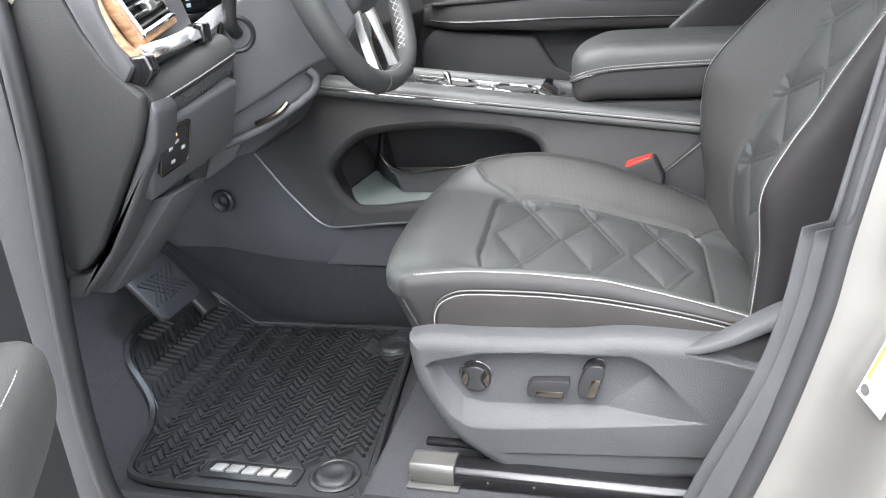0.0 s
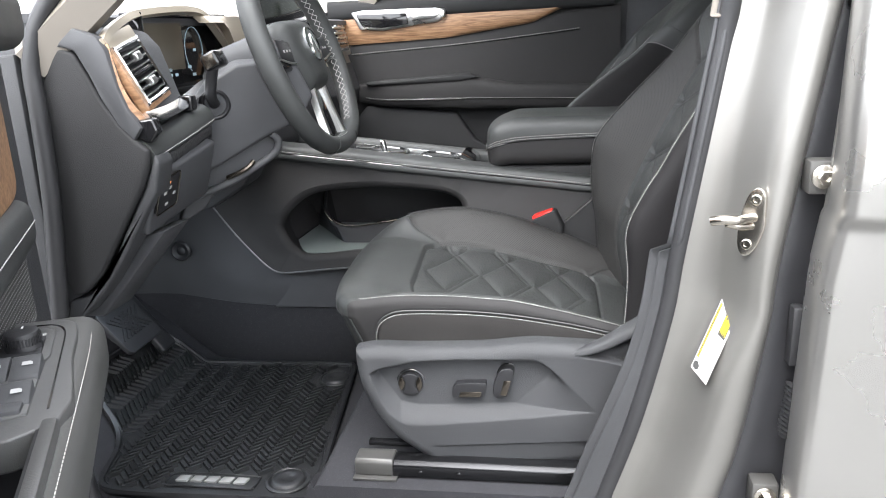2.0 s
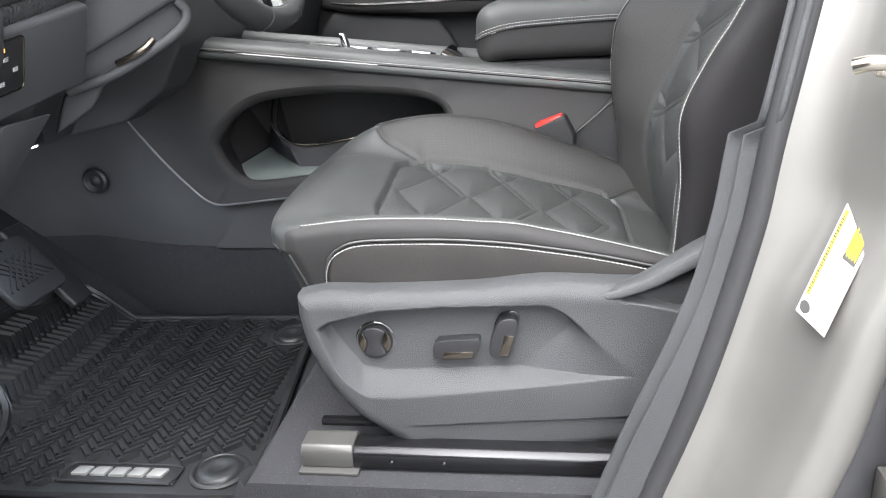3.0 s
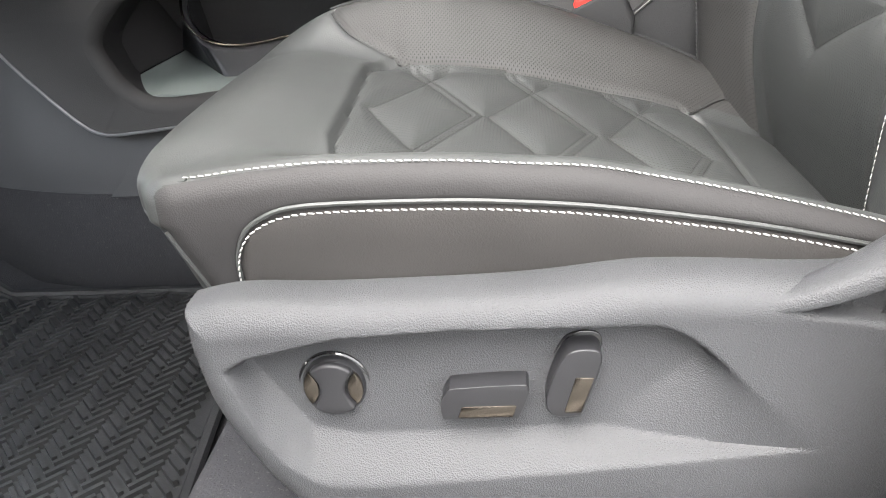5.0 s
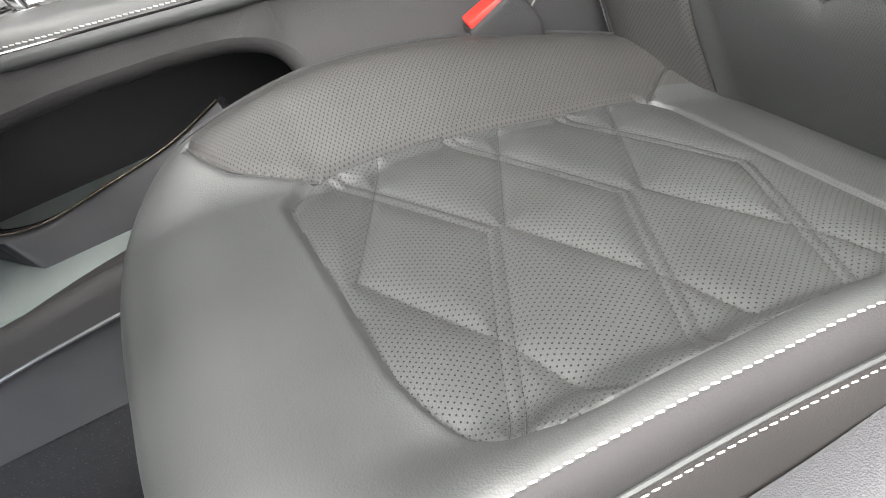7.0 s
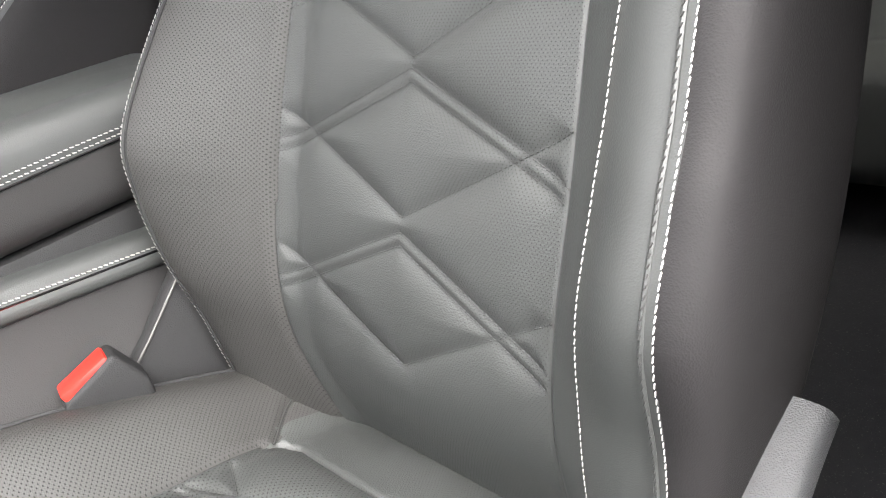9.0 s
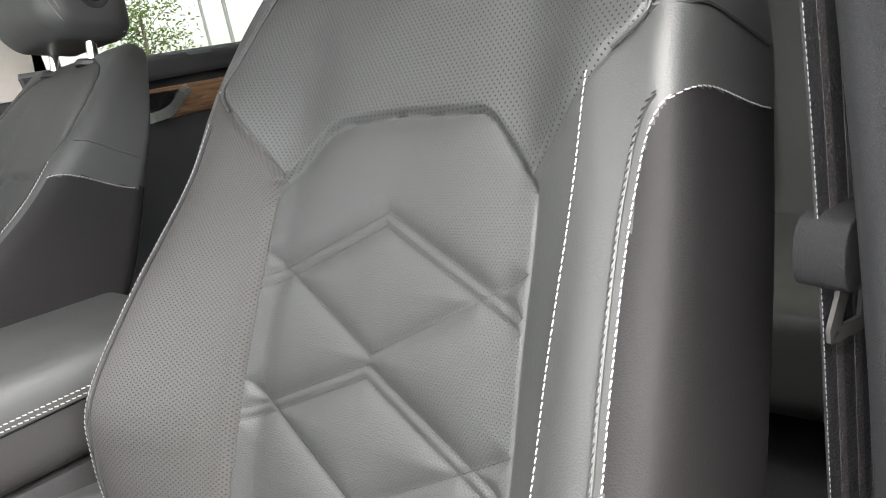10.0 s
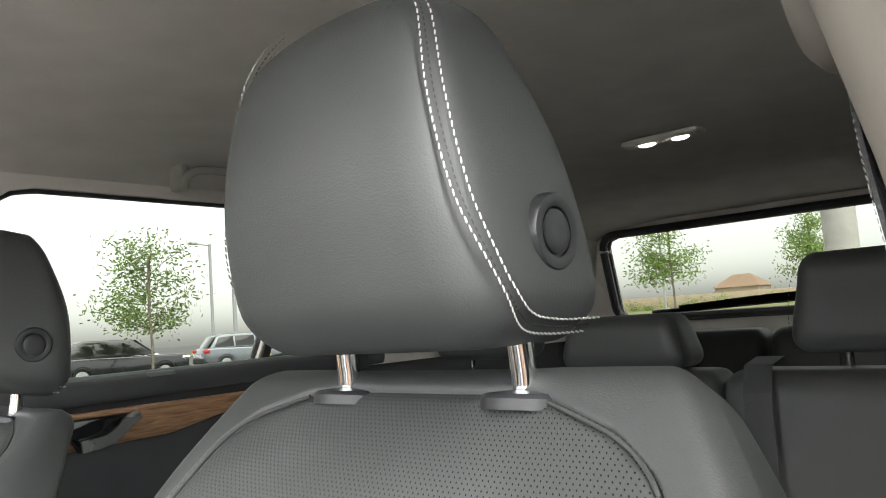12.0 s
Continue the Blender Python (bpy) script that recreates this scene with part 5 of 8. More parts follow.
grip = smooth_line([(-0.031, -0.014), (-0.029, 0.004), (-0.018, 0.014), (0.024, 0.015), (0.032, 0.010), (0.033, -0.002), (0.027, -0.008), (-0.010, -0.007), (-0.018, -0.016), (-0.026, -0.020)], 3, True)
part("tongue_grip", moved(prism([tuple(q) for q in grip], 'y', -0.016, 0.010, 0.006, 4), tm), LINING, belt, "black plastic belt tongue")
blade = np.array([(-0.012, -0.004, -0.018), (-0.026, -0.004, -0.044), (-0.002, -0.004, -0.044), (0.004, -0.004, -0.018)])
part("tongue_blade", moved(sweep(resampled(blade, 0.003), [(0.0035, 0.0012), (-0.0035, 0.0012), (-0.0035, -0.0012), (0.0035, -0.0012)], (0, 1, 0)), tm), RAIL_GREY, belt, "dark steel blade")
part("stop_button", moved(lathe([(0.008, 0), (0.008, 0.004), (0.006, 0.006)], 20), Matrix.Translation((0.499, 0.1205, 1.060)) @ Matrix.Rotation(radians(90), 4, 'X')), BUTTON, belt)
anchor = thing("belt_anchor", "beige plastic cover of the upper belt anchor", "belt anchor", (0.61, 0.18, 1.53))
part("cover", moved(lathe([(0.050, -0.03), (0.056, 0.0), (0.055, 0.008), (0.050, 0.014), (0.038, 0.018), (0.004, 0.020)], 48), Matrix.Translation((0.612, 0.176, 1.530)) @ Matrix.Rotation(radians(-90), 4, 'X') @ Matrix.Diagonal((1, 1.35, 1, 1))), BEIGE, anchor)


# ---- centre console ----
def console_top(x):
    return 0.8745 + (0.30 - x) * 0.1190


console = thing("centre_console", "dark leatherette centre console with a storage tray", "centre console", (-0.05, 0.80, 0.52))
HOLE = smooth_line([(-0.370, 0.795), (-0.362, 0.770), (-0.350, 0.750), (-0.328, 0.733), (-0.30, 0.729), (-0.24, 0.734), (-0.19, 0.738), (-0.03, 0.748), (0.018, 0.765), (0.034, 0.80), (0.027, 0.835), (0.0, 0.853), (-0.05, 0.863), (-0.16, 0.871), (-0.262, 0.867), (-0.315, 0.854), (-0.353, 0.822)], 5, True)
LOWER = [(-0.56, 0.900), (-0.500, 0.814), (-0.465, 0.767), (-0.425, 0.7215), (-0.402, 0.700), (-0.386, 0.692), (-0.368, 0.690), (-0.33, 0.693), (-0.2, 0.704), (0.2, 0.724), (0.46, 0.735)]
low = smooth_line(LOWER, 6)
FILLET = 0.016
span = np.roll(HOLE, -1, 0) - np.roll(HOLE, 1, 0)
hole_out = np.stack([-span[:, 1], span[:, 0]], 1) / np.linalg.norm(span, axis=1)[:, None]
if np.mean(np.sum(hole_out * (HOLE - HOLE.mean(0)), axis=1)) < 0:
    hole_out = -hole_out
outline = [tuple(p) for p in low] + [(0.46, console_top(0.46))] + [(x, console_top(x)) for x in np.linspace(0.3, -0.56, 14)]
def wall_y(x, z):
    below = console_top(x) - z
    foot = float(np.interp(x, low[:, 0], low[:, 1]))
    return 0.695 - 0.038 * float(ease(0.015, 0.13, below)) - 0.010 * float(ease(foot + 0.040, foot, z))


bm = bmesh.new()
es = []
for loop in (outline, [tuple(p) for p in HOLE + hole_out * FILLET]):
    vs = [bm.verts.new((p[0], 0, p[1])) for p in loop]
    es += [bm.edges.new((vs[i], vs[(i + 1) % len(vs)])) for i in range(len(vs))]
bmesh.ops.triangle_fill(bm, use_beauty=True, use_dissolve=False, edges=es)
bmesh.ops.subdivide_edges(bm, edges=[e for e in bm.edges if e.calc_length() > 0.05], cuts=3, use_grid_fill=True)
for v in bm.verts:
    v.co.y = wall_y(v.co.x, v.co.z)
bmesh.ops.recalc_face_normals(bm, faces=bm.faces)
part("side_panel", from_bm(bm), LEATHER_MATT, console, "dark leatherette flank", smooth=60)
ring_id = list(range(len(HOLE))) + [0]
fillet = np.array([[(HOLE[i][0] + hole_out[i][0] * FILLET * (1 - math.sin(a)), wall_y(*(HOLE[i] + hole_out[i] * FILLET)) + FILLET * (1 - math.cos(a)), HOLE[i][1] + hole_out[i][1] * FILLET * (1 - math.sin(a))) for a in np.linspace(0, math.pi / 2, 8)] for i in ring_id])
part("tray_rim", sheet(fillet), LEATHER_MATT, console, smooth=70)
walls = np.stack([fillet[:, -1], np.array([(HOLE[i][0] + hole_out[i][0] * 0.032, 0.86, HOLE[i][1] + hole_out[i][1] * 0.032) for i in ring_id])], 1)
part("tray_wall", join(sheet(walls), sheet(np.array([[(x, 0.86, z) for z in (0.70, 0.90)] for x in (-0.42, 0.06)]), (0, 0.01, 0))), LEATHER_MATT, console, "dark tray lining")
tray_z = lambda x, y: 0.7305 + 0.11 * (y - 0.672) + 0.30 * max(0.0, -0.325 - x) + 1.3 * max(0.0, -0.366 + 0.155 * (y - 0.686) - x)
slit_x = lambda y: -0.366 + 0.155 * (y - 0.676)
part("tray_floor", sheet(np.array([[(slit_x(y) + (0.03 - slit_x(y)) * k, y, tray_z(slit_x(y) + (0.03 - slit_x(y)) * k, y)) for y in np.linspace(0.672, 0.86, 8)] for k in np.linspace(0, 1, 50)]), (0, 0, -0.01)), PLASTIC_GREY, console, "grey plastic tray floor")
part("tray_ramp", sheet(np.array([[(-0.42 + (slit_x(y) - 0.002 + 0.42) * k, y, tray_z(-0.42 + (slit_x(y) - 0.002 + 0.42) * k, y)) for y in np.linspace(0.672, 0.86, 8)] for k in np.linspace(0, 1, 14)]), (0, 0, -0.01)), LEATHER_MATT, console)
part("tray_slit", tube([(-0.366, 0.676, tray_z(-0.364, 0.676) + 0.0004), (-0.3425, 0.830, tray_z(-0.341, 0.830) + 0.0004)], 0.0012, 6), GLOSS, console)
bin_line = smooth_line([(-0.304, 0.790, 0.858), (-0.303, 0.768, 0.832), (-0.298, 0.752, 0.806), (-0.280, 0.746, 0.784), (-0.252, 0.745, 0.7735), (-0.215, 0.745, 0.7725), (-0.165, 0.745, 0.780), (-0.10, 0.745, 0.791), (-0.04, 0.745, 0.812)], 6)
steps = np.linspace(0, 1, len(bin_line))
foot_line = np.stack([np.interp(steps, [0, 0.42, 1], [-0.342, -0.249, -0.03]), np.interp(steps, [0, 0.42, 1], [0.829, 0.729, 0.729]), np.interp(steps, [0, 0.42, 1], [0.757, 0.735, 0.735])], 1)
part("bin_wall", sheet(np.stack([bin_line, bin_line * 0.8 + foot_line * 0.2 + (0, -0.003, 0), foot_line], 1), (0.004, 0.006, 0)), BUTTON, console, "black inner bin wall", smooth=50)
part("bin_inside", sheet(np.stack([bin_line + (0.006, 0.008, 0), bin_line * (1, 1, 0) + (0.02, 0.02, 0.745)], 1)), GLOSS, console)
part("bin_trim", tube(bin_line + (0, -0.002, 0.001), 0.0017, 8), BUTTON_BRIGHT, console, "thin bright trim line")
part("lower_lip", sheet(np.array([[(x, wall_y(x, z) + a, z - b) for a, b in ((0.0, 0.0), (0.002, 0.003), (0.010, 0.004), (0.03, 0.003))] for x, z in resampled(low, 0.01)])), LEATHER_MATT, console, smooth=60)
part("pinstripe", tube(np.array([(x, wall_y(x, z) - 0.0004, z) for x, z in resampled(low, 0.01)]), 0.0019, 8), TRIM_LINE, console, "thin bright trim line")
xs = np.linspace(-0.52, 0.46, 60)
pad = np.array([(x, 0.706, console_top(x) + 0.003) for x in xs])
part("top_pad", sweep(pad, smooth_line([(0.016, -0.020), (0.016, -0.004), (0.010, 0.008), (-0.004, 0.012), (-0.030, 0.012), (-0.030, -0.02)], 3, True), (0, 0, 1)), LEATHER, console, smooth=60)
part("pad_stitching", join(stitches(pad + (0, -0.0160, -0.0020), (0, -0.95, 0.3), 0.0040, 0.0008, 0.0013, slant=0.2)), THREAD, console, kind="stuff")
part("pad_seam", tube(pad + (0, -0.0160, -0.0062), 0.0014, 6), GLOSS, console)
far_pad = np.array([(x, 0.905, console_top(x) + 0.003) for x in xs])
part("top_pad", sweep(far_pad, smooth_line([(0.030, -0.02), (0.030, 0.012), (0.004, 0.012), (-0.010, 0.008), (-0.016, -0.004), (-0.016, -0.020)], 3, True), (0, 0, 1)), LEATHER, console, smooth=60)
part("far_side", sheet(np.array([[(x, 0.922, z) for z in (0.55, console_top(x))] for x in (-0.56, 0.46)]), (0, 0.006, 0)), LEATHER, console)
part("deck", sheet(np.array([[(x, y, console_top(x) - 0.004) for y in np.linspace(0.728, 0.885, 4)] for x in np.linspace(-0.40, 0.30, 10)]), (0, 0, -0.012)), GLOSS, console, "gloss black console deck")
slope = Matrix.Rotation(math.atan(0.1155), 4, 'Y')
for x, y in ((-0.155, 0.835), (-0.035, 0.835)):
    m = Matrix.Translation((x, y, console_top(x) + 0.001)) @ slope
    part("cup_ring", moved(lathe([(0.048, -0.004), (0.048, 0.002), (0.045, 0.005), (0.040, 0.005), (0.038, 0.0), (0.038, -0.004)], 40), m), CHROME, console, "bright cup holder ring")
    part("cup_well", moved(lathe([(0.0375, 0.0025), (0.036, 0.0022), (0.002, 0.0020)], 32), m), GLOSS, console)
for y0, y1, x0, x1 in ((0.738, 0.768, -0.235, -0.165), (0.742, 0.768, -0.12, -0.005), (0.870, 0.884, -0.25, 0.02)):
    g = block((x0, y0, -0.004), (x1, y1, 0.0055), 0.002)
    part("bright_panel", (np.array([(p[0], p[1], console_top(p[0]) + p[2]) for p in g[0]]), g[1]), SATIN, console, "satin silver switch panel")
    for k in range(3):
        a = x0 + 0.012 + k * (x1 - x0 - 0.02) / 3
        g = block((a, y0 + 0.006, 0.002), (a + (x1 - x0) * 0.20, y1 - 0.006, 0.0068), 0.0012)
        part("console_button", (np.array([(p[0], p[1], console_top(p[0]) + p[2]) for p in g[0]]), g[1]), GLOSS, console)
g = join(block((-0.158, 0.738, 0.0), (-0.132, 0.764, 0.016), 0.004, 3), block((-0.152, 0.744, 0.012), (-0.140, 0.760, 0.040), 0.004, 3))
part("gear_lever", (np.array([(p[0] - 0.25 * max(0, p[2] - 0.01), p[1], console_top(p[0]) + p[2]) for p in g[0]]), g[1]), CHROME, console, "small chrome gear toggle")
part("card_slot", prism([(0.015, console_top(0.0) - 0.015), (0.020, console_top(0.0) + 0.020), (0.050, console_top(0.05) + 0.012), (0.062, console_top(0.06) - 0.02)], 'y', 0.735, 0.89, 0.003), GLOSS, console, "gloss black slot at the deck's end")
v, f = pillow((0.078, 0.700, 0.0), (0.46, 0.916, 0.090), 0.024, 0.007)
v[:, 2] += 0.906 + 0.008 * ease(0.08, 0.14, v[:, 0]) - 0.02 * np.clip(v[:, 0] - 0.30, 0, 1) + 0.010 * ease(0.05, 0.09, v[:, 2]) * ease(0.06, 0.16, v[:, 0])
v[:, 0] += 0.012 * ((v[:, 1] - 0.808) / 0.108) ** 2 * ease(0.2, 0.08, v[:, 0])
c = v[f].mean(1)
lower = c[:, 2] < np.interp(c[:, 0], [0.08, 0.092, 0.11, 0.16, 0.30], [0.949, 0.953, 0.960, 0.968, 0.973])
lid = part("armrest_lid", (v, f), [LEATHER, LEATHER_MATT], console, "padded grey-black leather armrest lid", slots=np.where(lower, 1, 0), smooth=70)
band = smooth_line([(0.46, 0.6985, 0.976), (0.30, 0.6985, 0.975), (0.16, 0.6985, 0.970), (0.11, 0.699, 0.962), (0.092, 0.703, 0.955), (0.083, 0.716, 0.950), (0.080, 0.74, 0.949), (0.079, 0.80, 0.949)], 8)
part("lid_stitching", join(*[stitches(resampled(band, 0.004) + (0, 0.0004 * k, 0.0048 * k), (-0.3, -0.9, 0.2), 0.0040, 0.0010, 0.0012, slant=0.2) for k in (0, 1)]), THREAD, lid, kind="stuff")
part("lid_seam", tube(band + (0, 0.0006, -0.004), 0.0012, 6), GLOSS, lid)
part("armrest_base", block((0.075, 0.712, 0.84), (0.46, 0.91, 0.912), 0.01), LINING, console)
part("rear_panel", prism([(0.318, 0.868), (0.262, 0.815), (0.215, 0.778), (0.205, 0.70), (0.46, 0.62), (0.46, 0.86)], 'y', 0.654, 0.672, 0.003), LINING, console, "black plastic rear flank")
part("rear_panel_edge", tube([(0.322, 0.6525, 0.868), (0.262, 0.6525, 0.815), (0.216, 0.6525, 0.778)], 0.0012, 6), RAIL_GREY, console)
kick = thing("tunnel_panel", "dark plastic kick panel along the tunnel", "kick panel", (-0.3, 0.68, 0.5))
part("panel", sheet(np.array([[(x, 0.674 + 0.05 * float(ease(-0.45, -0.75, x)) + 0.010 * float(ease(0.66, 0.575, z)), z) for z in np.linspace(0.575 + 0.04 * max(0, -0.3 - x), float(np.interp(x, low[:, 0], low[:, 1])) + 0.012 if x > -0.55 else 0.96, 14)] for x in np.linspace(-0.95, 0.46, 40)]), (0, 0.006, 0)), PLASTIC_SOFT, kick, smooth=60)
part("raised_field", sheet(np.array([[(x, 0.6715, z0) for z0 in np.linspace(0.60, 0.60 + 0.095 * float(ease(-0.415, -0.33, x)), 6)] for x in np.linspace(-0.41, 0.3, 30)]), (0, 0.008, 0)), PLASTIC_SOFT, kick, smooth=60)
part("plug", moved(lathe([(0.024, 0.0), (0.024, 0.004), (0.020, 0.007), (0.016, 0.005), (0.010, 0.003), (0.004, 0.006)], 28), Matrix.Translation((-0.632, 0.690, 0.728)) @ Matrix.Rotation(radians(90), 4, 'X')), BUTTON, kick, "round black fastener")
part("tunnel_carpet", sheet(np.array([[(x, y + 0.05 * float(ease(-0.45, -0.75, x)), z + 0.04 * max(0, -0.3 - x) * (z - 0.40) / 0.18) for y, z in ((0.72, 0.42), (0.705, 0.46), (0.692, 0.50), (0.684, 0.55), (0.680, 0.595))] for x in np.linspace(-0.95, 0.46, 40)]), (0, 0.01, 0)), CARPET, kick, "black carpet along the tunnel", smooth=60)

buckle = thing("belt_buckle", "black seat belt buckle with a red release button", "belt buckle", (0.25, 0.645, 0.72))
bmx = Matrix.Translation((0.211, 0.640, 0.812)) @ Matrix.Rotation(radians(-10), 4, 'Z') @ Matrix.Rotation(radians(-21), 4, 'Y')
part("housing", moved(prism([(-0.030, 0.012), (0.024, 0.016), (0.028, -0.022), (0.016, -0.050), (-0.022, -0.050), (-0.032, -0.015)], 'y', -0.016, 0.016, 0.005, 3), bmx), LINING, buckle)
part("release_button", moved(block((-0.026, -0.0125, 0.004), (0.019, 0.0125, 0.0185), 0.003), bmx), RED, buckle, "red release button")
part("stalk", tube(smooth_line([(0.225, 0.640, 0.775), (0.255, 0.642, 0.72), (0.29, 0.645, 0.66)], 6), 0.014, 10), PLASTIC_SOFT, buckle)
part("stalk_base", block((0.265, 0.622, 0.63), (0.40, 0.662, 0.735), 0.012, 3), PLASTIC_GREY, buckle)


# ---- footwell: mat, pedals ----
mat_thing = thing("floor_mat", "black moulded rubber floor mat with chevron treads", "floor mat", (-0.4, 0.42, 0.44))
MAT = smooth_line([(-0.176, 0.185), (-0.182, 0.169), (-0.200, 0.162), (-0.35, 0.158), (-0.50, 0.156), (-0.560, 0.170), (-0.580, 0.215), (-0.598, 0.280), (-0.625, 0.330), (-0.690, 0.375), (-0.715, 0.45), (-0.710, 0.56), (-0.690, 0.655), (-0.670, 0.672),
                   (-0.640, 0.676), (-0.45, 0.680), (-0.26, 0.684), (-0.240, 0.676), (-0.232, 0.655), (-0.205, 0.42)], 4, True)


def mat_height(x):
    return 0.449 + np.clip(-0.60 - np.asarray(x), 0, 1) * 0.85


def draped(g, lift=0.0):
    v = np.array(g[0])
    v[:, 2] += mat_height(v[:, 0]) + lift
    return v, g[1]


bm = bmesh.new()
vs = [bm.verts.new((x, y, 0)) for x, y in MAT]
es = [bm.edges.new((vs[i], vs[(i + 1) % len(vs)])) for i in range(len(vs))]
bmesh.ops.triangle_fill(bm, use_beauty=True, use_dissolve=False, edges=es)
bmesh.ops.subdivide_edges(bm, edges=[e for e in bm.edges if e.calc_length() > 0.06], cuts=4, use_grid_fill=True)
ret = bmesh.ops.extrude_face_region(bm, geom=bm.faces[:])
for e in ret["geom"]:
    if isinstance(e, bmesh.types.BMVert):
        e.co.z = -0.008
bmesh.ops.recalc_face_normals(bm, faces=bm.faces)
part("sheet", draped(from_bm(bm)), RUBBER, mat_thing, smooth=30)
rim = resampled(np.vstack([MAT, MAT[:1]]), 0.012)
part("rim", sweep(np.c_[rim, mat_height(rim[:, 0]) + 0.002], [(0.006, 0.0), (0.004, 0.007), (-0.004, 0.007), (-0.006, 0.0)], (0, 0, 1), closed=True), RUBBER, mat_thing, smooth=50)
inner = np.array(MAT) + (np.array([-0.44, 0.42]) - np.array(MAT)) * 0.035
part("inner_rib", sweep(np.c_[resampled(np.vstack([inner, inner[:1]]), 0.015), mat_height(resampled(np.vstack([inner, inner[:1]]), 0.015)[:, 0]) + 0.001], [(0.0025, 0.0), (0.0015, 0.004), (-0.0015, 0.004), (-0.0025, 0.0)], (0, 0, 1), closed=True), RUBBER, mat_thing)
BUTTONS = [(-0.236, 0.215), (-0.262, 0.612)]
PLATE = (-0.452, -0.287, 0.183, 0.222)
bars = []
core = np.array(MAT) + (np.array([-0.44, 0.42]) - np.array(MAT)) * 0.06
unit, lean = 0.0108, radians(45)
for a in range(-50, 51):
    for m in range(-14, 15):
        for upright in (False, True):
            u0, v0 = (a, a - 5 + 6 * m) if upright else (a + 6 * m, a)
            lu, lv = (1, 3) if upright else (3, 1)
            cu, cv = (u0 + lu / 2) * unit, (v0 + lv / 2) * unit
            x, y = -0.43 + cu * math.cos(lean) - cv * math.sin(lean), 0.42 + cu * math.sin(lean) + cv * math.cos(lean)
            if not (-0.74 < x < -0.16 and 0.14 < y < 0.70):
                continue
            p = np.array([[x, y]])
            if not inside(p, core)[0] or any(math.hypot(x - q, y - r) < 0.050 for q, r in BUTTONS):
                continue
            if PLATE[0] - 0.014 < x < PLATE[1] + 0.014 and PLATE[2] - 0.012 < y < PLATE[3] + 0.012:
                continue
            turn = lean + (radians(90) if upright else 0)
            L, W, h = 1.5 * unit - 0.0022, 0.5 * unit - 0.0025, 0.0075
            c, sn = math.cos(turn), math.sin(turn)
            v = np.array([(x + e * c - b * sn, y + e * sn + b * c, z) for z, q in ((-0.001, 1.0), (h, 0.80)) for e, b in ((-L, -W * q), (L, -W * q), (L, W * q), (-L, W * q))])
            bars.append((v, [(4, 5, 6, 7), (0, 1, 5, 4), (1, 2, 6, 5), (2, 3, 7, 6), (3, 0, 4, 7)]))
part("tread", draped(join(*bars)), RUBBER, mat_thing, "chevron rubber treads", smooth=0, kind="stuff")
for x, y in BUTTONS:
    m = Matrix.Translation((x, y, 0.449))
    part("fastener", moved(lathe([(0.040, -0.002), (0.040, 0.003), (0.037, 0.005), (0.034, 0.005), (0.031, 0.002), (0.029, 0.006), (0.026, 0.008), (0.014, 0.0085), (0.011, 0.0065), (0.002, 0.006)], 40), m), RUBBER, mat_thing, "round rubber mat fastener")
part("badge_plate", join(block((PLATE[0], PLATE[2], 0.447), (PLATE[1], PLATE[3], 0.4515), 0.0015), *[tube(resampled(np.array([(PLATE[0] + a, PLATE[2] + b, 0.452) for a, b in ((0, 0), (0.165, 0), (0.165, 0.039), (0, 0.039), (0, 0))]), 0.02), 0.0018, 6)]), RUBBER, mat_thing)
for k in range(5):
    x = -0.436 + 0.0268 * k
    part("badge_bar", prism([(x, 0.1945), (x + 0.021, 0.1945), (x + 0.025, 0.211), (x + 0.004, 0.211)], 'z', 0.4505, 0.4555, 0.0008), BADGE, mat_thing, "plain light grey badge bar")

# Unseen lamp and lens, added under the dash to brighten the footwell.
fill_lamp = thing("footwell_fill_lamp", "unseen fill lamp added under the dashboard to brighten the footwell", "footwell lamp", (-0.52, 0.36, 0.862))
part("housing", block((-0.545, 0.335, 0.862), (-0.495, 0.385, 0.880), 0.004), BUTTON, fill_lamp)
part("lens", block((-0.538, 0.342, 0.858), (-0.502, 0.378, 0.8635), 0.002), glow_material("fill_lamp_lens", (0.80, 0.90, 1.0), 0.6), fill_lamp)
glow = new("footwell_fill_light", bpy.data.lights.new("footwell_fill_light", 'AREA'))
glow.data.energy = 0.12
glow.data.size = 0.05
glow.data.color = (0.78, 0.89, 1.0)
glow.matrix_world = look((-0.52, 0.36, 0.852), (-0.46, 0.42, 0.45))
pedal = thing("brake_pedal", "black rubber brake pedal pad on a steel arm", "pedal", (-0.70, 0.46, 0.60))
pm = Matrix.Translation((-0.645, 0.455, 0.640)) @ Matrix.Rotation(radians(50), 4, 'Y')
part("pad", moved(prism(rounded(-0.055, 0.055, -0.062, 0.062, 0.016), 'z', -0.006, 0.006, 0.003), pm), SEAL, pedal)
ribs = []
for k in range(-4, 5):
    for s in (-1, 1):
        t = Matrix.Translation((0, k * 0.0135, 0.0068)) @ Matrix.Rotation(radians(45 * s), 4, 'Z')
        g = moved(block((-0.036, -0.0018, -0.002), (0.036, 0.0018, 0.0022), 0), t)
        keep = np.all(np.abs(g[0][:, :2]) < (0.053, 0.060), axis=1).all()
        if keep:
            ribs.append(g)
part("pad_ribs", moved(join(*ribs), pm), SEAL, pedal, smooth=0)
part("arm", tube(smooth_line([(-0.665, 0.455, 0.655), (-0.71, 0.45, 0.74), (-0.70, 0.44, 0.86), (-0.68, 0.43, 0.98)], 6), 0.010, 10), SHADOW_METAL, pedal)
gas = thing("accelerator_pedal", "narrow black accelerator pedal", "pedal", (-0.70, 0.60, 0.47))
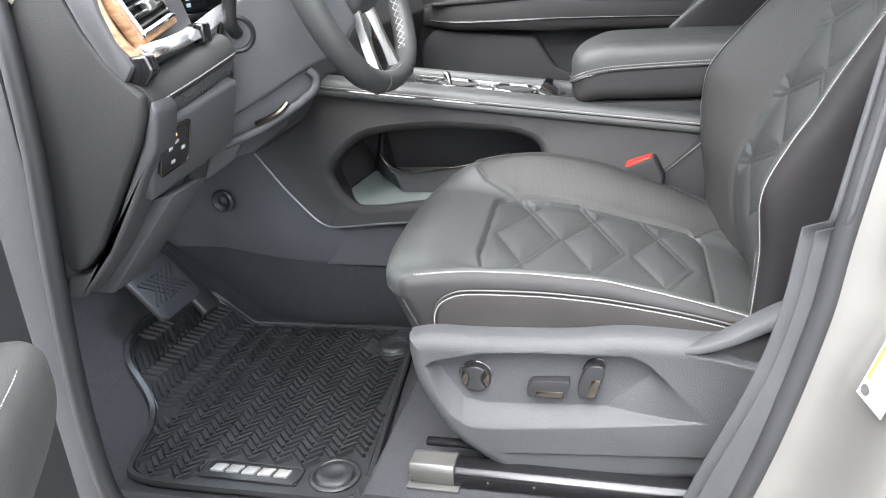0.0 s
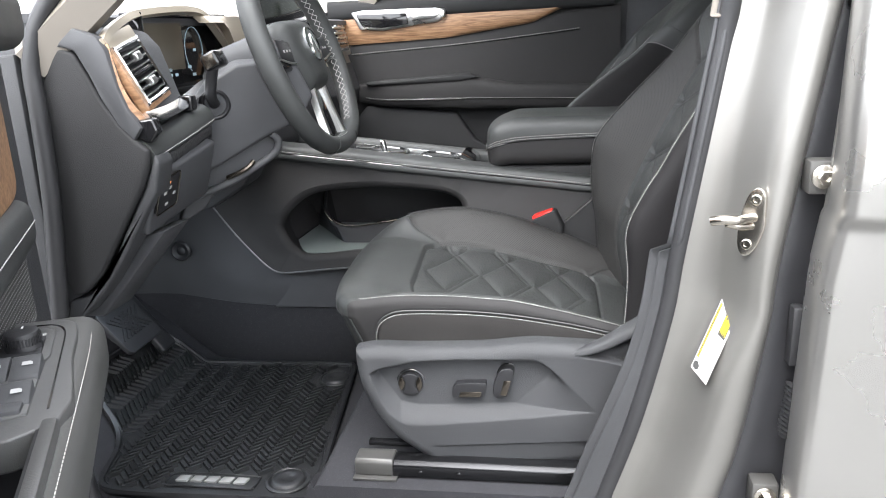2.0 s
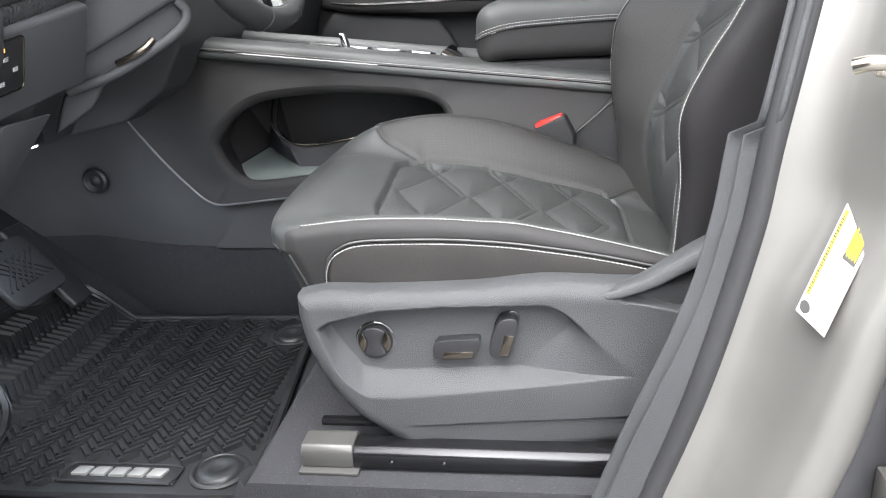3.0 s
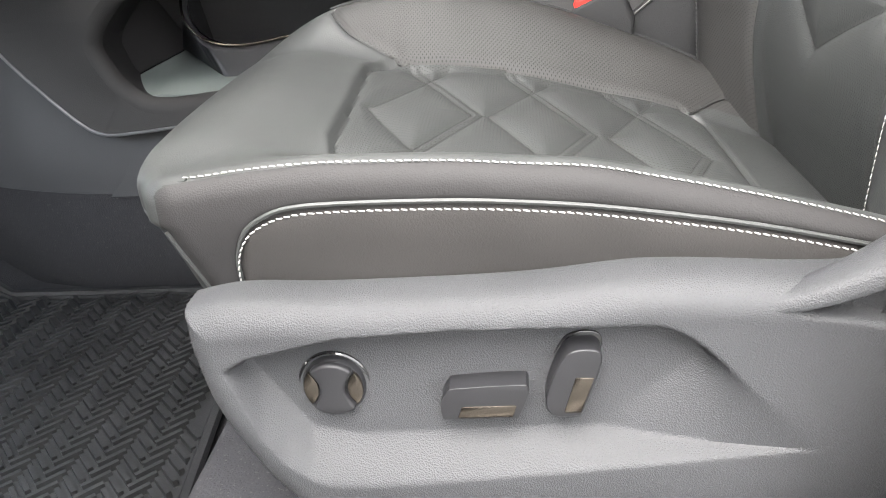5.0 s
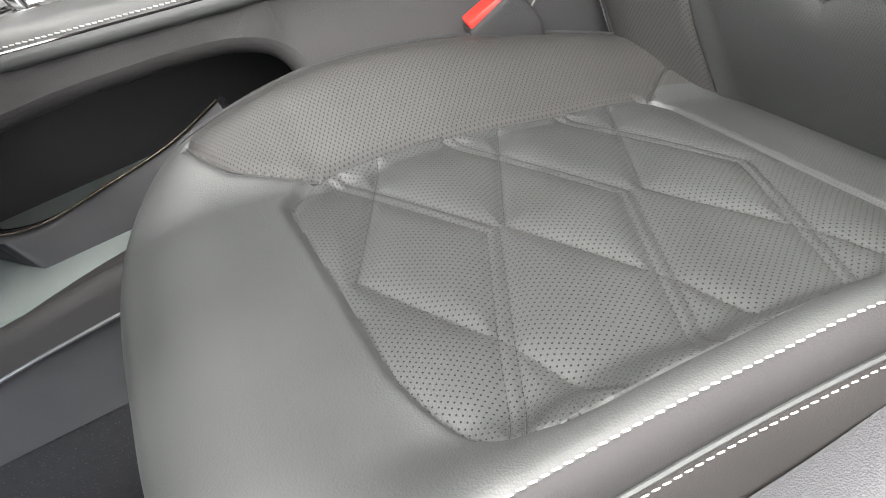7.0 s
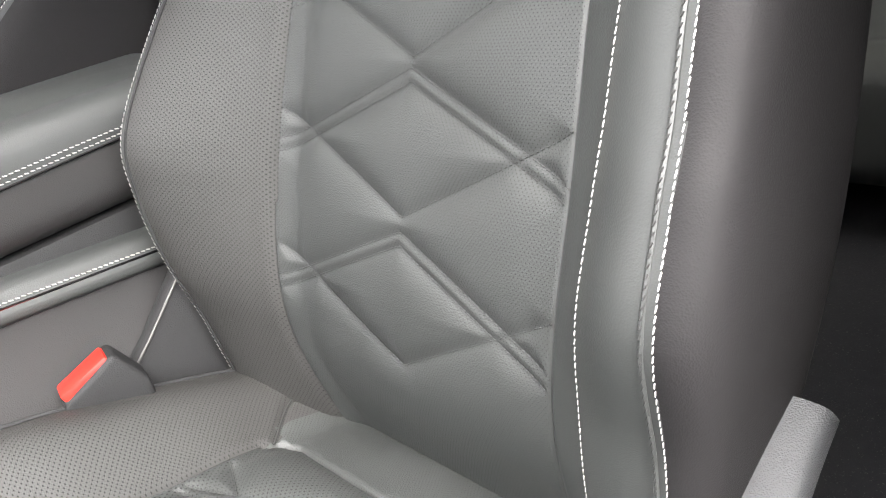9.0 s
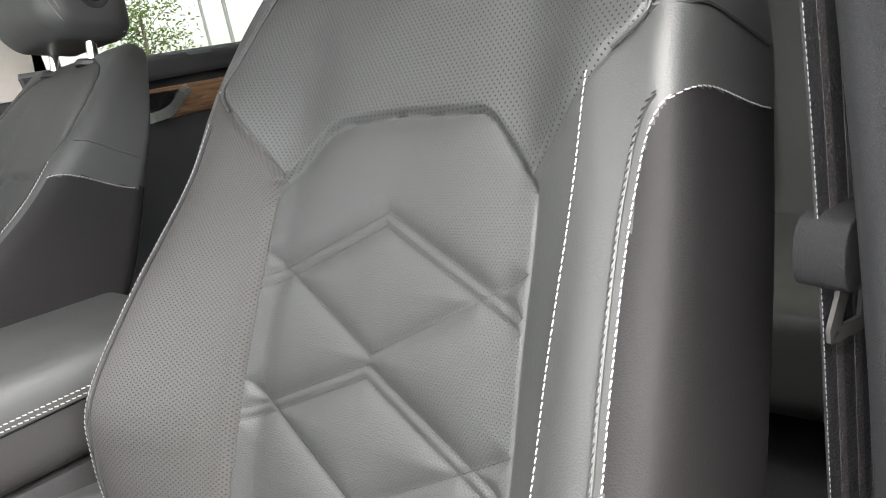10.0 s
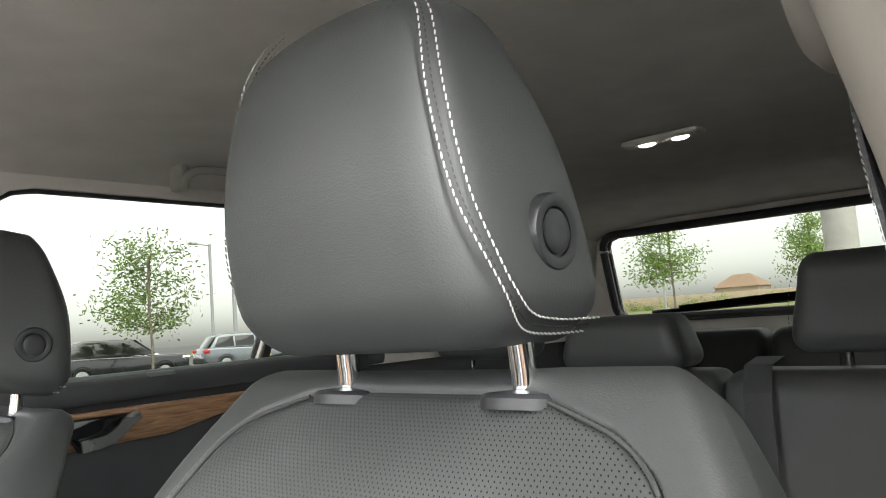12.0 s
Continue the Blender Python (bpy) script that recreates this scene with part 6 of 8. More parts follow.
part("pad", moved(block((-0.02, -0.028, -0.008), (0.16, 0.028, 0.008), 0.006, 3), Matrix.Translation((-0.73, 0.575, 0.66)) @ Matrix.Rotation(radians(52), 4, 'Y')), RUBBER, gas)
part("hinge_block", block((-0.80, 0.54, 0.49), (-0.70, 0.60, 0.62), 0.008), PLASTIC_SOFT, gas)

# ---- dashboard ----
dash = thing("dashboard", "dark soft dashboard with wood and cream trim", "dashboard", (-0.6, 0.8, 0.82))


def dash_section(y0, y1, face, material=PLASTIC_SOFT, name="body"):
    pts = [(-0.93, 1.05), (-0.80, 1.205), (-0.46, 1.232)] + face + [(-0.60, 0.83), (-0.93, 0.90)]
    return part(name, prism(pts, 'y', y0, y1, 0.006, 3), material, dash)


LOWER_FACE = [(-0.345, 1.050), (-0.345, 0.990), (-0.405, 0.905), (-0.47, 0.835)]
dash_section(0.064, 0.228, [(-0.385, 1.212), (-0.366, 1.190), (-0.338, 1.100)] + LOWER_FACE)
dash_section(0.2285, 0.600, [(-0.425, 1.225), (-0.422, 1.110), (-0.38, 1.080), (-0.38, 1.03), (-0.45, 0.97), (-0.55, 0.90)])
dash_section(0.6005, 1.00, [(-0.43, 1.225), (-0.41, 1.15), (-0.38, 1.08)] + [(-0.38, 0.97), (-0.42, 0.90), (-0.50, 0.85)])
dash_section(1.0005, 1.48, [(-0.45, 1.225), (-0.425, 1.18), (-0.40, 1.10), (-0.38, 1.03), (-0.42, 0.90), (-0.50, 0.84)])
part("top_pad", sheet(np.array([[(x, y, 1.200 + 0.04 * float(ease(-0.80, -0.50, x)) - 0.006 * float(ease(-0.44, -0.414, x))) for y in np.linspace(0.062, 1.50, 30)] for x in np.linspace(-0.93, -0.414, 24)]), (0, 0, -0.012)), PLASTIC_SOFT, dash, smooth=60)
END_CAP = [(-0.418, 1.194), (-0.398, 1.188), (-0.383, 1.158), (-0.370, 1.128), (-0.348, 1.093), (-0.330, 1.073), (-0.312, 1.058), (-0.316, 1.035), (-0.329, 1.007), (-0.370, 0.945), (-0.410, 0.883), (-0.440, 0.855), (-0.461, 0.850), (-0.468, 0.870), (-0.470, 0.95), (-0.469, 1.033), (-0.464, 1.100), (-0.455, 1.140), (-0.440, 1.168)]
part("end_cap", prism(END_CAP, 'y', 0.052, 0.066, 0.005, 3), LINING, dash, "dark grained dashboard end cap")
END_BAND = [(-0.308, 1.052), (-0.302, 1.040), (-0.312, 1.00), (-0.330, 0.975), (-0.365, 0.920), (-0.410, 0.860), (-0.455, 0.815), (-0.485, 0.810), (-0.470, 0.842), (-0.440, 0.848), (-0.405, 0.880), (-0.368, 0.942), (-0.326, 1.007)]
part("lower_band", prism(END_BAND, 'y', 0.058, 0.10, 0.004, 3), PLASTIC, dash)
part("a_post_panel", prism([(-0.70, 1.17), (-0.475, 1.19), (-0.478, 1.0), (-0.478, 0.85), (-0.498, 0.62), (-0.505, 0.44), (-0.72, 0.44)], 'y', 0.044, 0.058, 0.004), PLASTIC, dash, "dark plastic footwell side panel")
part("upper_cap", prism([(-0.445, 1.176), (-0.412, 1.204), (-0.393, 1.219), (-0.362, 1.207), (-0.352, 1.190), (-0.343, 1.143), (-0.333, 1.112), (-0.318, 1.088), (-0.330, 1.072), (-0.349, 1.093), (-0.368, 1.128), (-0.380, 1.160), (-0.395, 1.190), (-0.414, 1.196)], 'y', 0.053, 0.070, 0.004), PLASTIC_SOFT, dash)
# vent: its face is turned a little and leans back
va = Vector((-0.012, 0.079, 0.014)).normalized()
vu = (Vector((-0.030, 0.0, 0.073)) - va * va.dot(Vector((-0.030, 0.0, 0.073)))).normalized()
vn = va.cross(vu).normalized()
vent_m = Matrix(((vn.x, va.x, vu.x, -0.3455), (vn.y, va.y, vu.y, 0.1235), (vn.z, va.z, vu.z, 1.1595), (0, 0, 0, 1)))
frame_loop = smooth_line([(0, -0.041, 0.034), (0, -0.036, 0.039), (0, 0.036, 0.039), (0, 0.041, 0.034), (0, 0.041, -0.034), (0, 0.036, -0.039), (0, -0.036, -0.039), (0, -0.041, -0.034)], 4, True)
vent = part("vent_frame", moved(sweep(frame_loop, [(0.0028, -0.006), (0.0028, 0.004), (0.0, 0.006), (-0.0028, 0.004), (-0.0028, -0.006)], (1, 0, 0.001), closed=True), vent_m), CHROME, dash, "chrome air vent surround", smooth=50)
part("vent_cavity", moved(block((-0.030, -0.041, -0.039), (-0.022, 0.041, 0.039), 0), vent_m), GLOSS, vent)
part("vent_divider", moved(block((-0.022, -0.040, -0.002), (0.004, 0.040, 0.002), 0.001), vent_m), GLOSS, vent)
for k, h in enumerate((-0.029, -0.018, -0.008, 0.009, 0.019, 0.030)):
    sm = vent_m @ Matrix.Translation((-0.006, 0, h)) @ Matrix.Rotation(radians(20), 4, 'Y')
    part("vent_slat", moved(block((-0.012, -0.039, -0.0012), (0.009, 0.039, 0.0012), 0.0008), sm), BUTTON, vent)
    part("slat_edge", moved(block((0.0085, -0.038, -0.0008), (0.0098, 0.038, 0.0014), 0.0004), sm), SATIN, vent)
for h in (-0.018, 0.019):
    part("vent_tab", moved(block((-0.002, -0.004, -0.006), (0.010, 0.014, 0.006), 0.003, 3), vent_m @ Matrix.Translation((0, 0, h))), SATIN, vent)
part("wood_frame", moved(join(block((-0.012, -0.046, -0.050), (0.001, 0.050, -0.0405), 0.003), block((-0.012, 0.0425, -0.0405), (0.001, 0.052, 0.040), 0.003), block((-0.012, -0.0515, -0.050), (0.001, -0.0425, 0.045), 0.003)), vent_m), WOOD, vent, "brown wood rim round the vent")
part("vent_top", moved(block((-0.012, -0.056, 0.0405), (0.000, 0.056, 0.060), 0.003), vent_m), CREAM, vent, "cream trim over the vent")
wood_line = smooth_line([(-0.359, 0.066, 1.196), (-0.353, 0.063, 1.172), (-0.346, 0.062, 1.143), (-0.335, 0.064, 1.117), (-0.323, 0.071, 1.096)], 8)
part("wood_trim", sweep(wood_line, [(0.005, 0.004), (-0.005, 0.004), (-0.006, -0.006), (0.006, -0.006)], (0.55, -0.83, 0)), WOOD, dash, "brown wood trim beside the vent", smooth=40)
cream = smooth_line([(-0.360, 0.066, 1.198), (-0.369, 0.10, 1.213), (-0.384, 0.165, 1.229), (-0.400, 0.228, 1.238), (-0.402, 0.32, 1.245), (-0.402, 0.416, 1.247), (-0.400, 0.470, 1.236), (-0.398, 0.53, 1.195), (-0.396, 0.585, 1.150)], 8)
part("cream_trim", sweep(cream, [(0.005, 0.005), (-0.005, 0.005), (-0.006, -0.007), (0.006, -0.007)], (0.93, 0, 0.35)), CREAM, dash, "cream metallic trim over the display", smooth=40)
part("cream_field", sheet(np.array([[(-0.392 + 0.012 * k, y, 1.238 - 0.11 * k * float(ease(0.50, 0.60, y)) - 0.012 * k) for k in np.linspace(0, 1, 5)] for y in np.linspace(0.44, 0.66, 12)]), (-0.02, 0, 0)), CREAM, dash, smooth=60)
part("wood_inlay", sheet(np.array([[(-0.386 + 0.014 * k, y, 1.175 - 0.055 * k) for k in np.linspace(0, 1, 4)] for y in np.linspace(0.545, 0.70, 8)]), (-0.012, 0, 0)), WOOD, dash)
# instrument display
display = thing("instrument_display", "dark digital instrument display behind the steering wheel", "display", (-0.42, 0.40, 1.11))
part("glass", block((-0.4205, 0.242, 1.122), (-0.4145, 0.560, 1.232), 0.004), SCREEN, display)
part("hood", join(block((-0.430, 0.230, 1.236), (-0.408, 0.575, 1.243), 0.004), block((-0.424, 0.230, 1.112), (-0.40, 0.575, 1.122), 0.004), block((-0.424, 0.230, 1.112), (-0.395, 0.241, 1.243), 0.004)), GLOSS, display)
dim = glow_material("display_print", (0.30, 0.40, 0.46), 0.05)
part("dial_ring", tube(np.array([(-0.4138, 0.435 + 0.034 * math.cos(a), 1.180 + 0.040 * math.sin(a)) for a in np.linspace(-0.6, 4.2, 40)]), 0.0006, 6), dim, display)
part("readout", join(*[block((-0.4142, y, z), (-0.4136, y + w, z + 0.005), 0) for y, z, w in ((0.335, 1.130, 0.010), (0.335, 1.139, 0.010), (0.335, 1.148, 0.010), (0.355, 1.139, 0.010), (0.405, 1.150, 0.012), (0.420, 1.136, 0.012), (0.432, 1.178, 0.010), (0.46, 1.130, 0.008))]), dim, display, smooth=0, kind="stuff")
# Brown patch whose colour stands in for a reflection on the display glass.
for y0, y1 in ((0.255, 0.395),):
    part("reflection_patch", block((-0.4142, y0, 1.150), (-0.4136, y1, 1.226), 0), surface("painted_reflection", (0.10, 0.088, 0.068), 0.2), display, smooth=0)
# chrome strip, shelf and light switch below the vent
strip = smooth_line([(-0.318, 0.076, 1.098), (-0.326, 0.15, 1.100), (-0.334, 0.22, 1.108), (-0.345, 0.30, 1.122), (-0.352, 0.36, 1.128)], 6)
part("chrome_strip", sweep(strip, [(0.004, 0.009), (-0.004, 0.009), (-0.005, -0.009), (0.005, -0.009)], (-0.6, 0, 0.8)), CHROME, dash, "chrome strip under the vent", smooth=40)
part("strip_clip", moved(block((-0.012, -0.010, -0.013), (0.010, 0.010, 0.011), 0.004, 3), Matrix.Translation((-0.326, 0.212, 1.107))), GLOSS, dash, "gloss black clip")
part("strip_end", prism([(-0.330, 1.098), (-0.304, 1.100), (-0.298, 1.082), (-0.312, 1.066), (-0.334, 1.072)], 'y', 0.060, 0.078, 0.004, 3), GLOSS, dash)
roll = smooth_line([(-0.332, 0.064, 1.052), (-0.332, 0.10, 1.057), (-0.332, 0.17, 1.067), (-0.334, 0.262, 1.081)], 6)
part("knee_shelf", sweep(roll, smooth_line([(-0.020, -0.012), (-0.028, 0.010), (-0.006, 0.020), (0.012, 0.016), (0.021, 0.004), (0.022, -0.008), (0.012, -0.014)], 4, True), (0, 0, 1)), LEATHER, dash, "padded leather roll under the chrome strip", smooth=60)
part("shelf_stitching", stitches(roll + (0.0225, 0, -0.0055), (1, 0, -0.2), 0.0042, 0.0018, 0.0014), THREAD, dash, kind="stuff")
part("mesh_band", sweep(roll + (0.003, 0.002, -0.026), smooth_line([(-0.02, -0.014), (-0.02, 0.014), (0.012, 0.013), (0.012, 0.0), (0.004, -0.016)], 3, True), (0, 0, 1)), surface("ribbed_dark_mesh", (0.045, 0.045, 0.047), 0.7, grain=1.0, grain_size=0.004, spec=0.3), dash, "ribbed dark mesh band", smooth=50)
sm = Matrix.Translation((-0.322, 0.104, 0.991)) @ Matrix.Rotation(radians(20), 4, 'Y') @ Matrix.Rotation(radians(8), 4, 'X')
part("switch_field", moved(block((-0.030, -0.036, -0.060), (-0.002, 0.150, 0.034), 0.006, 3), sm), PLASTIC_SOFT, dash)
part("mesh_rib", join(*[block((p[0] + 0.0135, p[1] + 0.0005, p[2] - 0.036), (p[0] + 0.0150, p[1] + 0.0020, p[2] - 0.014), 0) for p in resampled(roll, 0.0040)]), BUTTON, dash, smooth=0, kind="stuff")
part("switch_bezel", moved(tube([(0.003, a, b) for a, b in rounded(-0.0285, 0.0285, -0.0275, 0.0275, 0.006)], 0.0009, 6, True), sm), BUTTON_BRIGHT, dash)
sw = part("light_switch", moved(block((-0.004, -0.027, -0.026), (0.004, 0.027, 0.026), 0.003), sm), BUTTON, dash, "black light switch pad with white symbols")
part("switch_icon", moved(join(*[join(*[block((0.0038, y + a, z + b), (0.0046, y + a + w, z + b + h), 0) for a, b, w, h in ((-0.0035, -0.002, 0.003, 0.004), (0.0005, -0.002, 0.003, 0.0009), (0.0005, -0.0004, 0.003, 0.0009), (0.0005, 0.0012, 0.003, 0.0009))]) for y, z in ((-0.012, 0.004), (0.0, 0.009), (0.014, -0.004), (-0.006, -0.015))]), sm), ICON_WHITE, sw, smooth=0)
part("switch_lamp", moved(block((0.0038, -0.008, 0.017), (0.0048, -0.002, 0.0205), 0), sm), glow_material("amber_light", (0.9, 0.25, 0.05), 0.8), sw, smooth=0)
# column flank with the pull handle in its recess
kn = Vector((0.4208, -0.9016, -0.1002))
k1 = Vector((0.9062, 0.4229, 0.0))
k2 = kn.cross(k1)
KM = Matrix(((k1.x, k2.x, kn.x, -0.318), (k1.y, k2.y, kn.y, 0.285), (k1.z, k2.z, kn.z, 1.098), (0, 0, 0, 1)))
part("column_flank", moved(prism([(-0.020, -0.012), (-0.012, 0.030), (0.040, 0.060), (0.13, 0.066), (0.16, 0.0), (0.135, -0.040), (0.085, -0.058), (0.02, -0.092), (-0.048, -0.126), (-0.038, -0.078), (-0.020, -0.040)], 'z', -0.16, 0.0, 0.007, 3), KM), PLASTIC_SOFT, dash, "smooth dark plastic column flank", smooth=40)
part("pull_recess", moved(prism([(-0.050, -0.122), (0.02, -0.088), (0.085, -0.055), (0.098, -0.068), (0.092, -0.090), (0.06, -0.116), (0.0, -0.146), (-0.059, -0.160)], 'z', -0.15, -0.016, 0.005, 3), KM), PLASTIC_SOFT, dash)
part("recess_lip", moved(sweep(smooth_line([(-0.056, -0.157, -0.010), (0.0, -0.140, -0.008), (0.055, -0.112, -0.006), (0.088, -0.090, -0.006), (0.096, -0.072, -0.008), (0.086, -0.058, -0.008)], 6), ring(0.0065, 8), (0, 0, 1)), KM), PLASTIC_SOFT, dash, smooth=60)
part("pull_lever", moved(sweep(smooth_line([(0.006, -0.127, -0.006), (0.025, -0.119, 0.000), (0.042, -0.110, 0.000), (0.052, -0.102, -0.006)], 6), ring(0.0042, 8), (0, 0, 1)), KM), BUTTON_BRIGHT, dash, "grey pull lever")
part("lower_flap", moved(prism([(-0.065, -0.165), (-0.01, -0.150), (-0.035, -0.185), (-0.085, -0.215)], 'z', -0.12, -0.030, 0.005, 3), KM), PLASTIC_SOFT, dash)
part("under_panel", prism([(-0.47, 0.835), (-0.36, 0.93), (-0.33, 0.935), (-0.45, 0.80), (-0.60, 0.80)], 'y', 0.10, 0.178, 0.004), PLASTIC_SOFT, dash)

# ---- steering wheel and column ----
wheel = thing("steering_wheel", "black leather flat-bottomed steering wheel with silver spoke trim", "steering wheel", (-0.208, 0.422, 1.0))
WT = Matrix.Translation((-0.208, 0.422, 1.168)) @ Matrix.Rotation(radians(-19), 4, 'Y') @ Matrix(((0, 0, 1, 0), (1, 0, 0, 0), (0, 1, 0, 0), (0, 0, 0, 1)))


angles = np.linspace(0, 2 * math.pi, 120, endpoint=False)
rim_path = np.array([(0.178 * math.cos(a), 0.178 * math.sin(a) + (0.010 * max(0.0, -math.sin(a) - 0.8) / 0.2), 0.0) for a in angles])
part("rim", moved(sweep(rim_path, ring(0.0150, 14, 0.0185), (0, 0, 1), closed=True), WT), LEATHER, wheel, smooth=80)
v, f = pillow((-0.078, -0.066, -0.035), (0.078, 0.058, 0.010), 0.026, 0.006)
v[:, 0] *= 1 - 0.35 * ease(0.01, -0.06, v[:, 1])
v[:, 2] += 0.012 * (1 - (v[:, 0] / 0.08) ** 2)
part("hub", moved((v, f), WT), LEATHER, wheel, smooth=70)
part("emblem", moved(join(lathe([(0.027, 0.0), (0.027, 0.004), (0.0245, 0.005), (0.0225, 0.0035)], 40)), WT @ Matrix.Translation((0, 0.008, 0.0205)) @ Matrix.Diagonal((1.15, 1.15, 1, 1))), CHROME, wheel, "plain chrome ring emblem")
part("emblem_disc", moved(lathe([(0.0225, 0.001), (0.0225, 0.0035), (0.004, 0.0042)], 32), WT @ Matrix.Translation((0, 0.008, 0.0205)) @ Matrix.Diagonal((1.15, 1.15, 1, 1))), GLOSS, wheel)
part("emblem_bar", moved(join(*[moved(block((-0.0022, -0.016, 0.004), (0.0022, 0.016, 0.0055), 0.0006), Matrix.Translation((s * 0.0085, 0, 0)) @ Matrix.Rotation(radians(s * 22), 4, 'Z')) for s in (-1, 1)]), WT @ Matrix.Translation((0, 0.008, 0.0205)) @ Matrix.Diagonal((1.15, 1.15, 1, 1))), CHROME, wheel)
for s in (-1, 1):
    part("spoke", moved(prism([(s * 0.05, 0.026), (s * 0.172, 0.030), (s * 0.174, -0.018), (s * 0.06, -0.030)], 'z', -0.016, 0.002, 0.006, 3), WT), GLOSS, wheel, "gloss black spoke with switches")
    part("switch_pad", moved(prism([(s * 0.072, 0.020), (s * 0.132, 0.026), (s * 0.136, -0.008), (s * 0.078, -0.018)], 'z', 0.0, 0.008, 0.004, 3), WT), BUTTON, wheel)
    for k in range(3):
        part("switch_mark", moved(block((s * 0.085 + s * 0.014 * k - 0.003, 0.002, 0.0075), (s * 0.085 + s * 0.014 * k + 0.003, 0.006, 0.0086), 0), WT), ICON_WHITE, wheel, smooth=0)
    part("switch_edge", moved(tube([(s * 0.072, -0.018, 0.006), (s * 0.10, -0.016, 0.007), (s * 0.136, -0.008, 0.006)], 0.0018, 8), WT), SATIN, wheel)
    arm = smooth_line([(s * 0.030, -0.050, 0.0), (s * 0.034, -0.090, -0.002), (s * 0.040, -0.130, -0.002), (s * 0.046, -0.164, 0.0)], 6)
    part("lower_spoke", moved(sweep(arm, [[(0.0045 * q, 0.006), (-0.0045 * q, 0.006), (-0.006 * q, -0.006), (0.006 * q, -0.006)] for q in np.linspace(0.7, 1.7, len(arm))], (0, 0, 1)), WT), SATIN, wheel, "satin silver spoke trim")
part("lower_bridge", moved(sweep(smooth_line([(-0.046, -0.160, 0.003), (0, -0.164, 0.004), (0.046, -0.160, 0.003)], 6), [(0.010, 0.006), (-0.008, 0.007), (-0.009, -0.006), (0.011, -0.006)], (0, 0, 1)), WT), SATIN, wheel)
part("spoke_web", moved(prism([(-0.030, -0.048), (0.030, -0.048), (0.044, -0.158), (-0.044, -0.158)], 'z', -0.010, -0.001, 0.002), WT), GLOSS, wheel, "gloss black lower spoke")
lace = []
for s in (-1, 1):
    for k in range(31):
        a = radians(-62 + k * 4.5)
        for q in (-1, 1):
            p0 = np.array((0.1635 * math.cos(a), 0.1635 * math.sin(a), 0.006 * q)) * (1, 1, 1)
            p1 = np.array((0.1635 * math.cos(a + 0.076), 0.1635 * math.sin(a + 0.076), -0.006 * q))
            p0[0], p1[0] = s * p0[0], s * p1[0]
            lace.append(tube([p0, (p0 + p1) / 2 * (0.996, 0.996, 1), p1], 0.0006, 5))
part("lacing", moved(join(*lace), WT), THREAD, wheel, "white crossed lacing", kind="stuff")
for a in (radians(-72), radians(-108)):
    part("rim_seam", moved(moved(lathe([(0.0152, -0.0006), (0.0158, 0.0), (0.0152, 0.0006)], 20), Matrix.Translation((0.178 * math.cos(a), 0.178 * math.sin(a) + 0.006, 0)) @ Matrix.Rotation(a, 4, 'Z') @ Matrix.Rotation(radians(90), 4, 'X') @ Matrix.Diagonal((1, 1.22, 1, 1))), WT), THREAD_DARK, wheel)
column = thing("steering_column", "dark plastic steering column shroud with its stalk", "steering column", (-0.34, 0.42, 1.05))
v, f = pillow((-0.075, -0.065, -0.16), (0.075, 0.055, -0.035), 0.03, 0.010)
part("shroud", moved((v, f), WT), PLASTIC_SOFT, column, smooth=70)
part("collar", moved(lathe([(0.060, -0.05), (0.066, -0.045), (0.066, -0.030), (0.055, -0.026)], 40), WT), PLASTIC_SOFT, column)
stalk_b = Vector((-0.318, 0.285, 1.098))
part("stalk_boot", moved(lathe([(0.025, -0.004), (0.025, 0.002), (0.022, 0.0045), (0.019, 0.0035), (0.0175, -0.001), (0.010, -0.002)], 36), KM @ Matrix.Translation((0, -0.002, -0.001))), BUTTON, column)
part("stalk", sweep(smooth_line([tuple(stalk_b), (-0.312, 0.262, 1.112), (-0.304, 0.255, 1.140), (-0.296, 0.250, 1.160)], 6), ring(0.009, 10), (1, 0, 0)), BUTTON, column, "black indicator stalk", smooth=60)
part("stalk_tip", moved(block((-0.014, -0.022, -0.013), (0.014, 0.016, 0.013), 0.006, 3), Matrix.Translation((-0.292, 0.250, 1.166)) @ Matrix.Rotation(radians(-25), 4, 'Y')), GLOSS, column)
part("tip_button", moved(block((-0.010, -0.0235, -0.009), (0.010, -0.020, 0.009), 0.001), Matrix.Translation((-0.292, 0.250, 1.166)) @ Matrix.Rotation(radians(-25), 4, 'Y')), BUTTON_BRIGHT, column)
part("paddle", moved(prism([(-0.100, 0.03), (-0.135, 0.05), (-0.140, -0.01), (-0.105, -0.02)], 'z', -0.035, -0.028, 0.003), WT), GLOSS, column)

# centre screen and far vent
screen = thing("centre_screen", "glossy dark central touch screen in a silver surround", "touch screen", (-0.37, 0.80, 1.17))
part("glass", moved(block((-0.006, -0.145, -0.085), (0.004, 0.195, 0.090), 0.005), Matrix.Translation((-0.372, 0.800, 1.275)) @ Matrix.Rotation(radians(-8), 4, 'Y')), SCREEN, screen)
part("surround", moved(block((-0.016, -0.152, -0.092), (-0.006, 0.202, 0.097), 0.004), Matrix.Translation((-0.372, 0.800, 1.275)) @ Matrix.Rotation(radians(-8), 4, 'Y')), SATIN, screen)
part("foot", block((-0.43, 0.70, 1.14), (-0.385, 0.90, 1.25), 0.006), GLOSS, screen)
far_vent = thing("air_vent", "chrome rimmed air vent at the dashboard's far end", "air vent", (-0.40, 1.38, 1.16))
fm = Matrix.Translation((-0.408, 1.37, 1.185)) @ Matrix.Rotation(radians(-14), 4, 'Y')
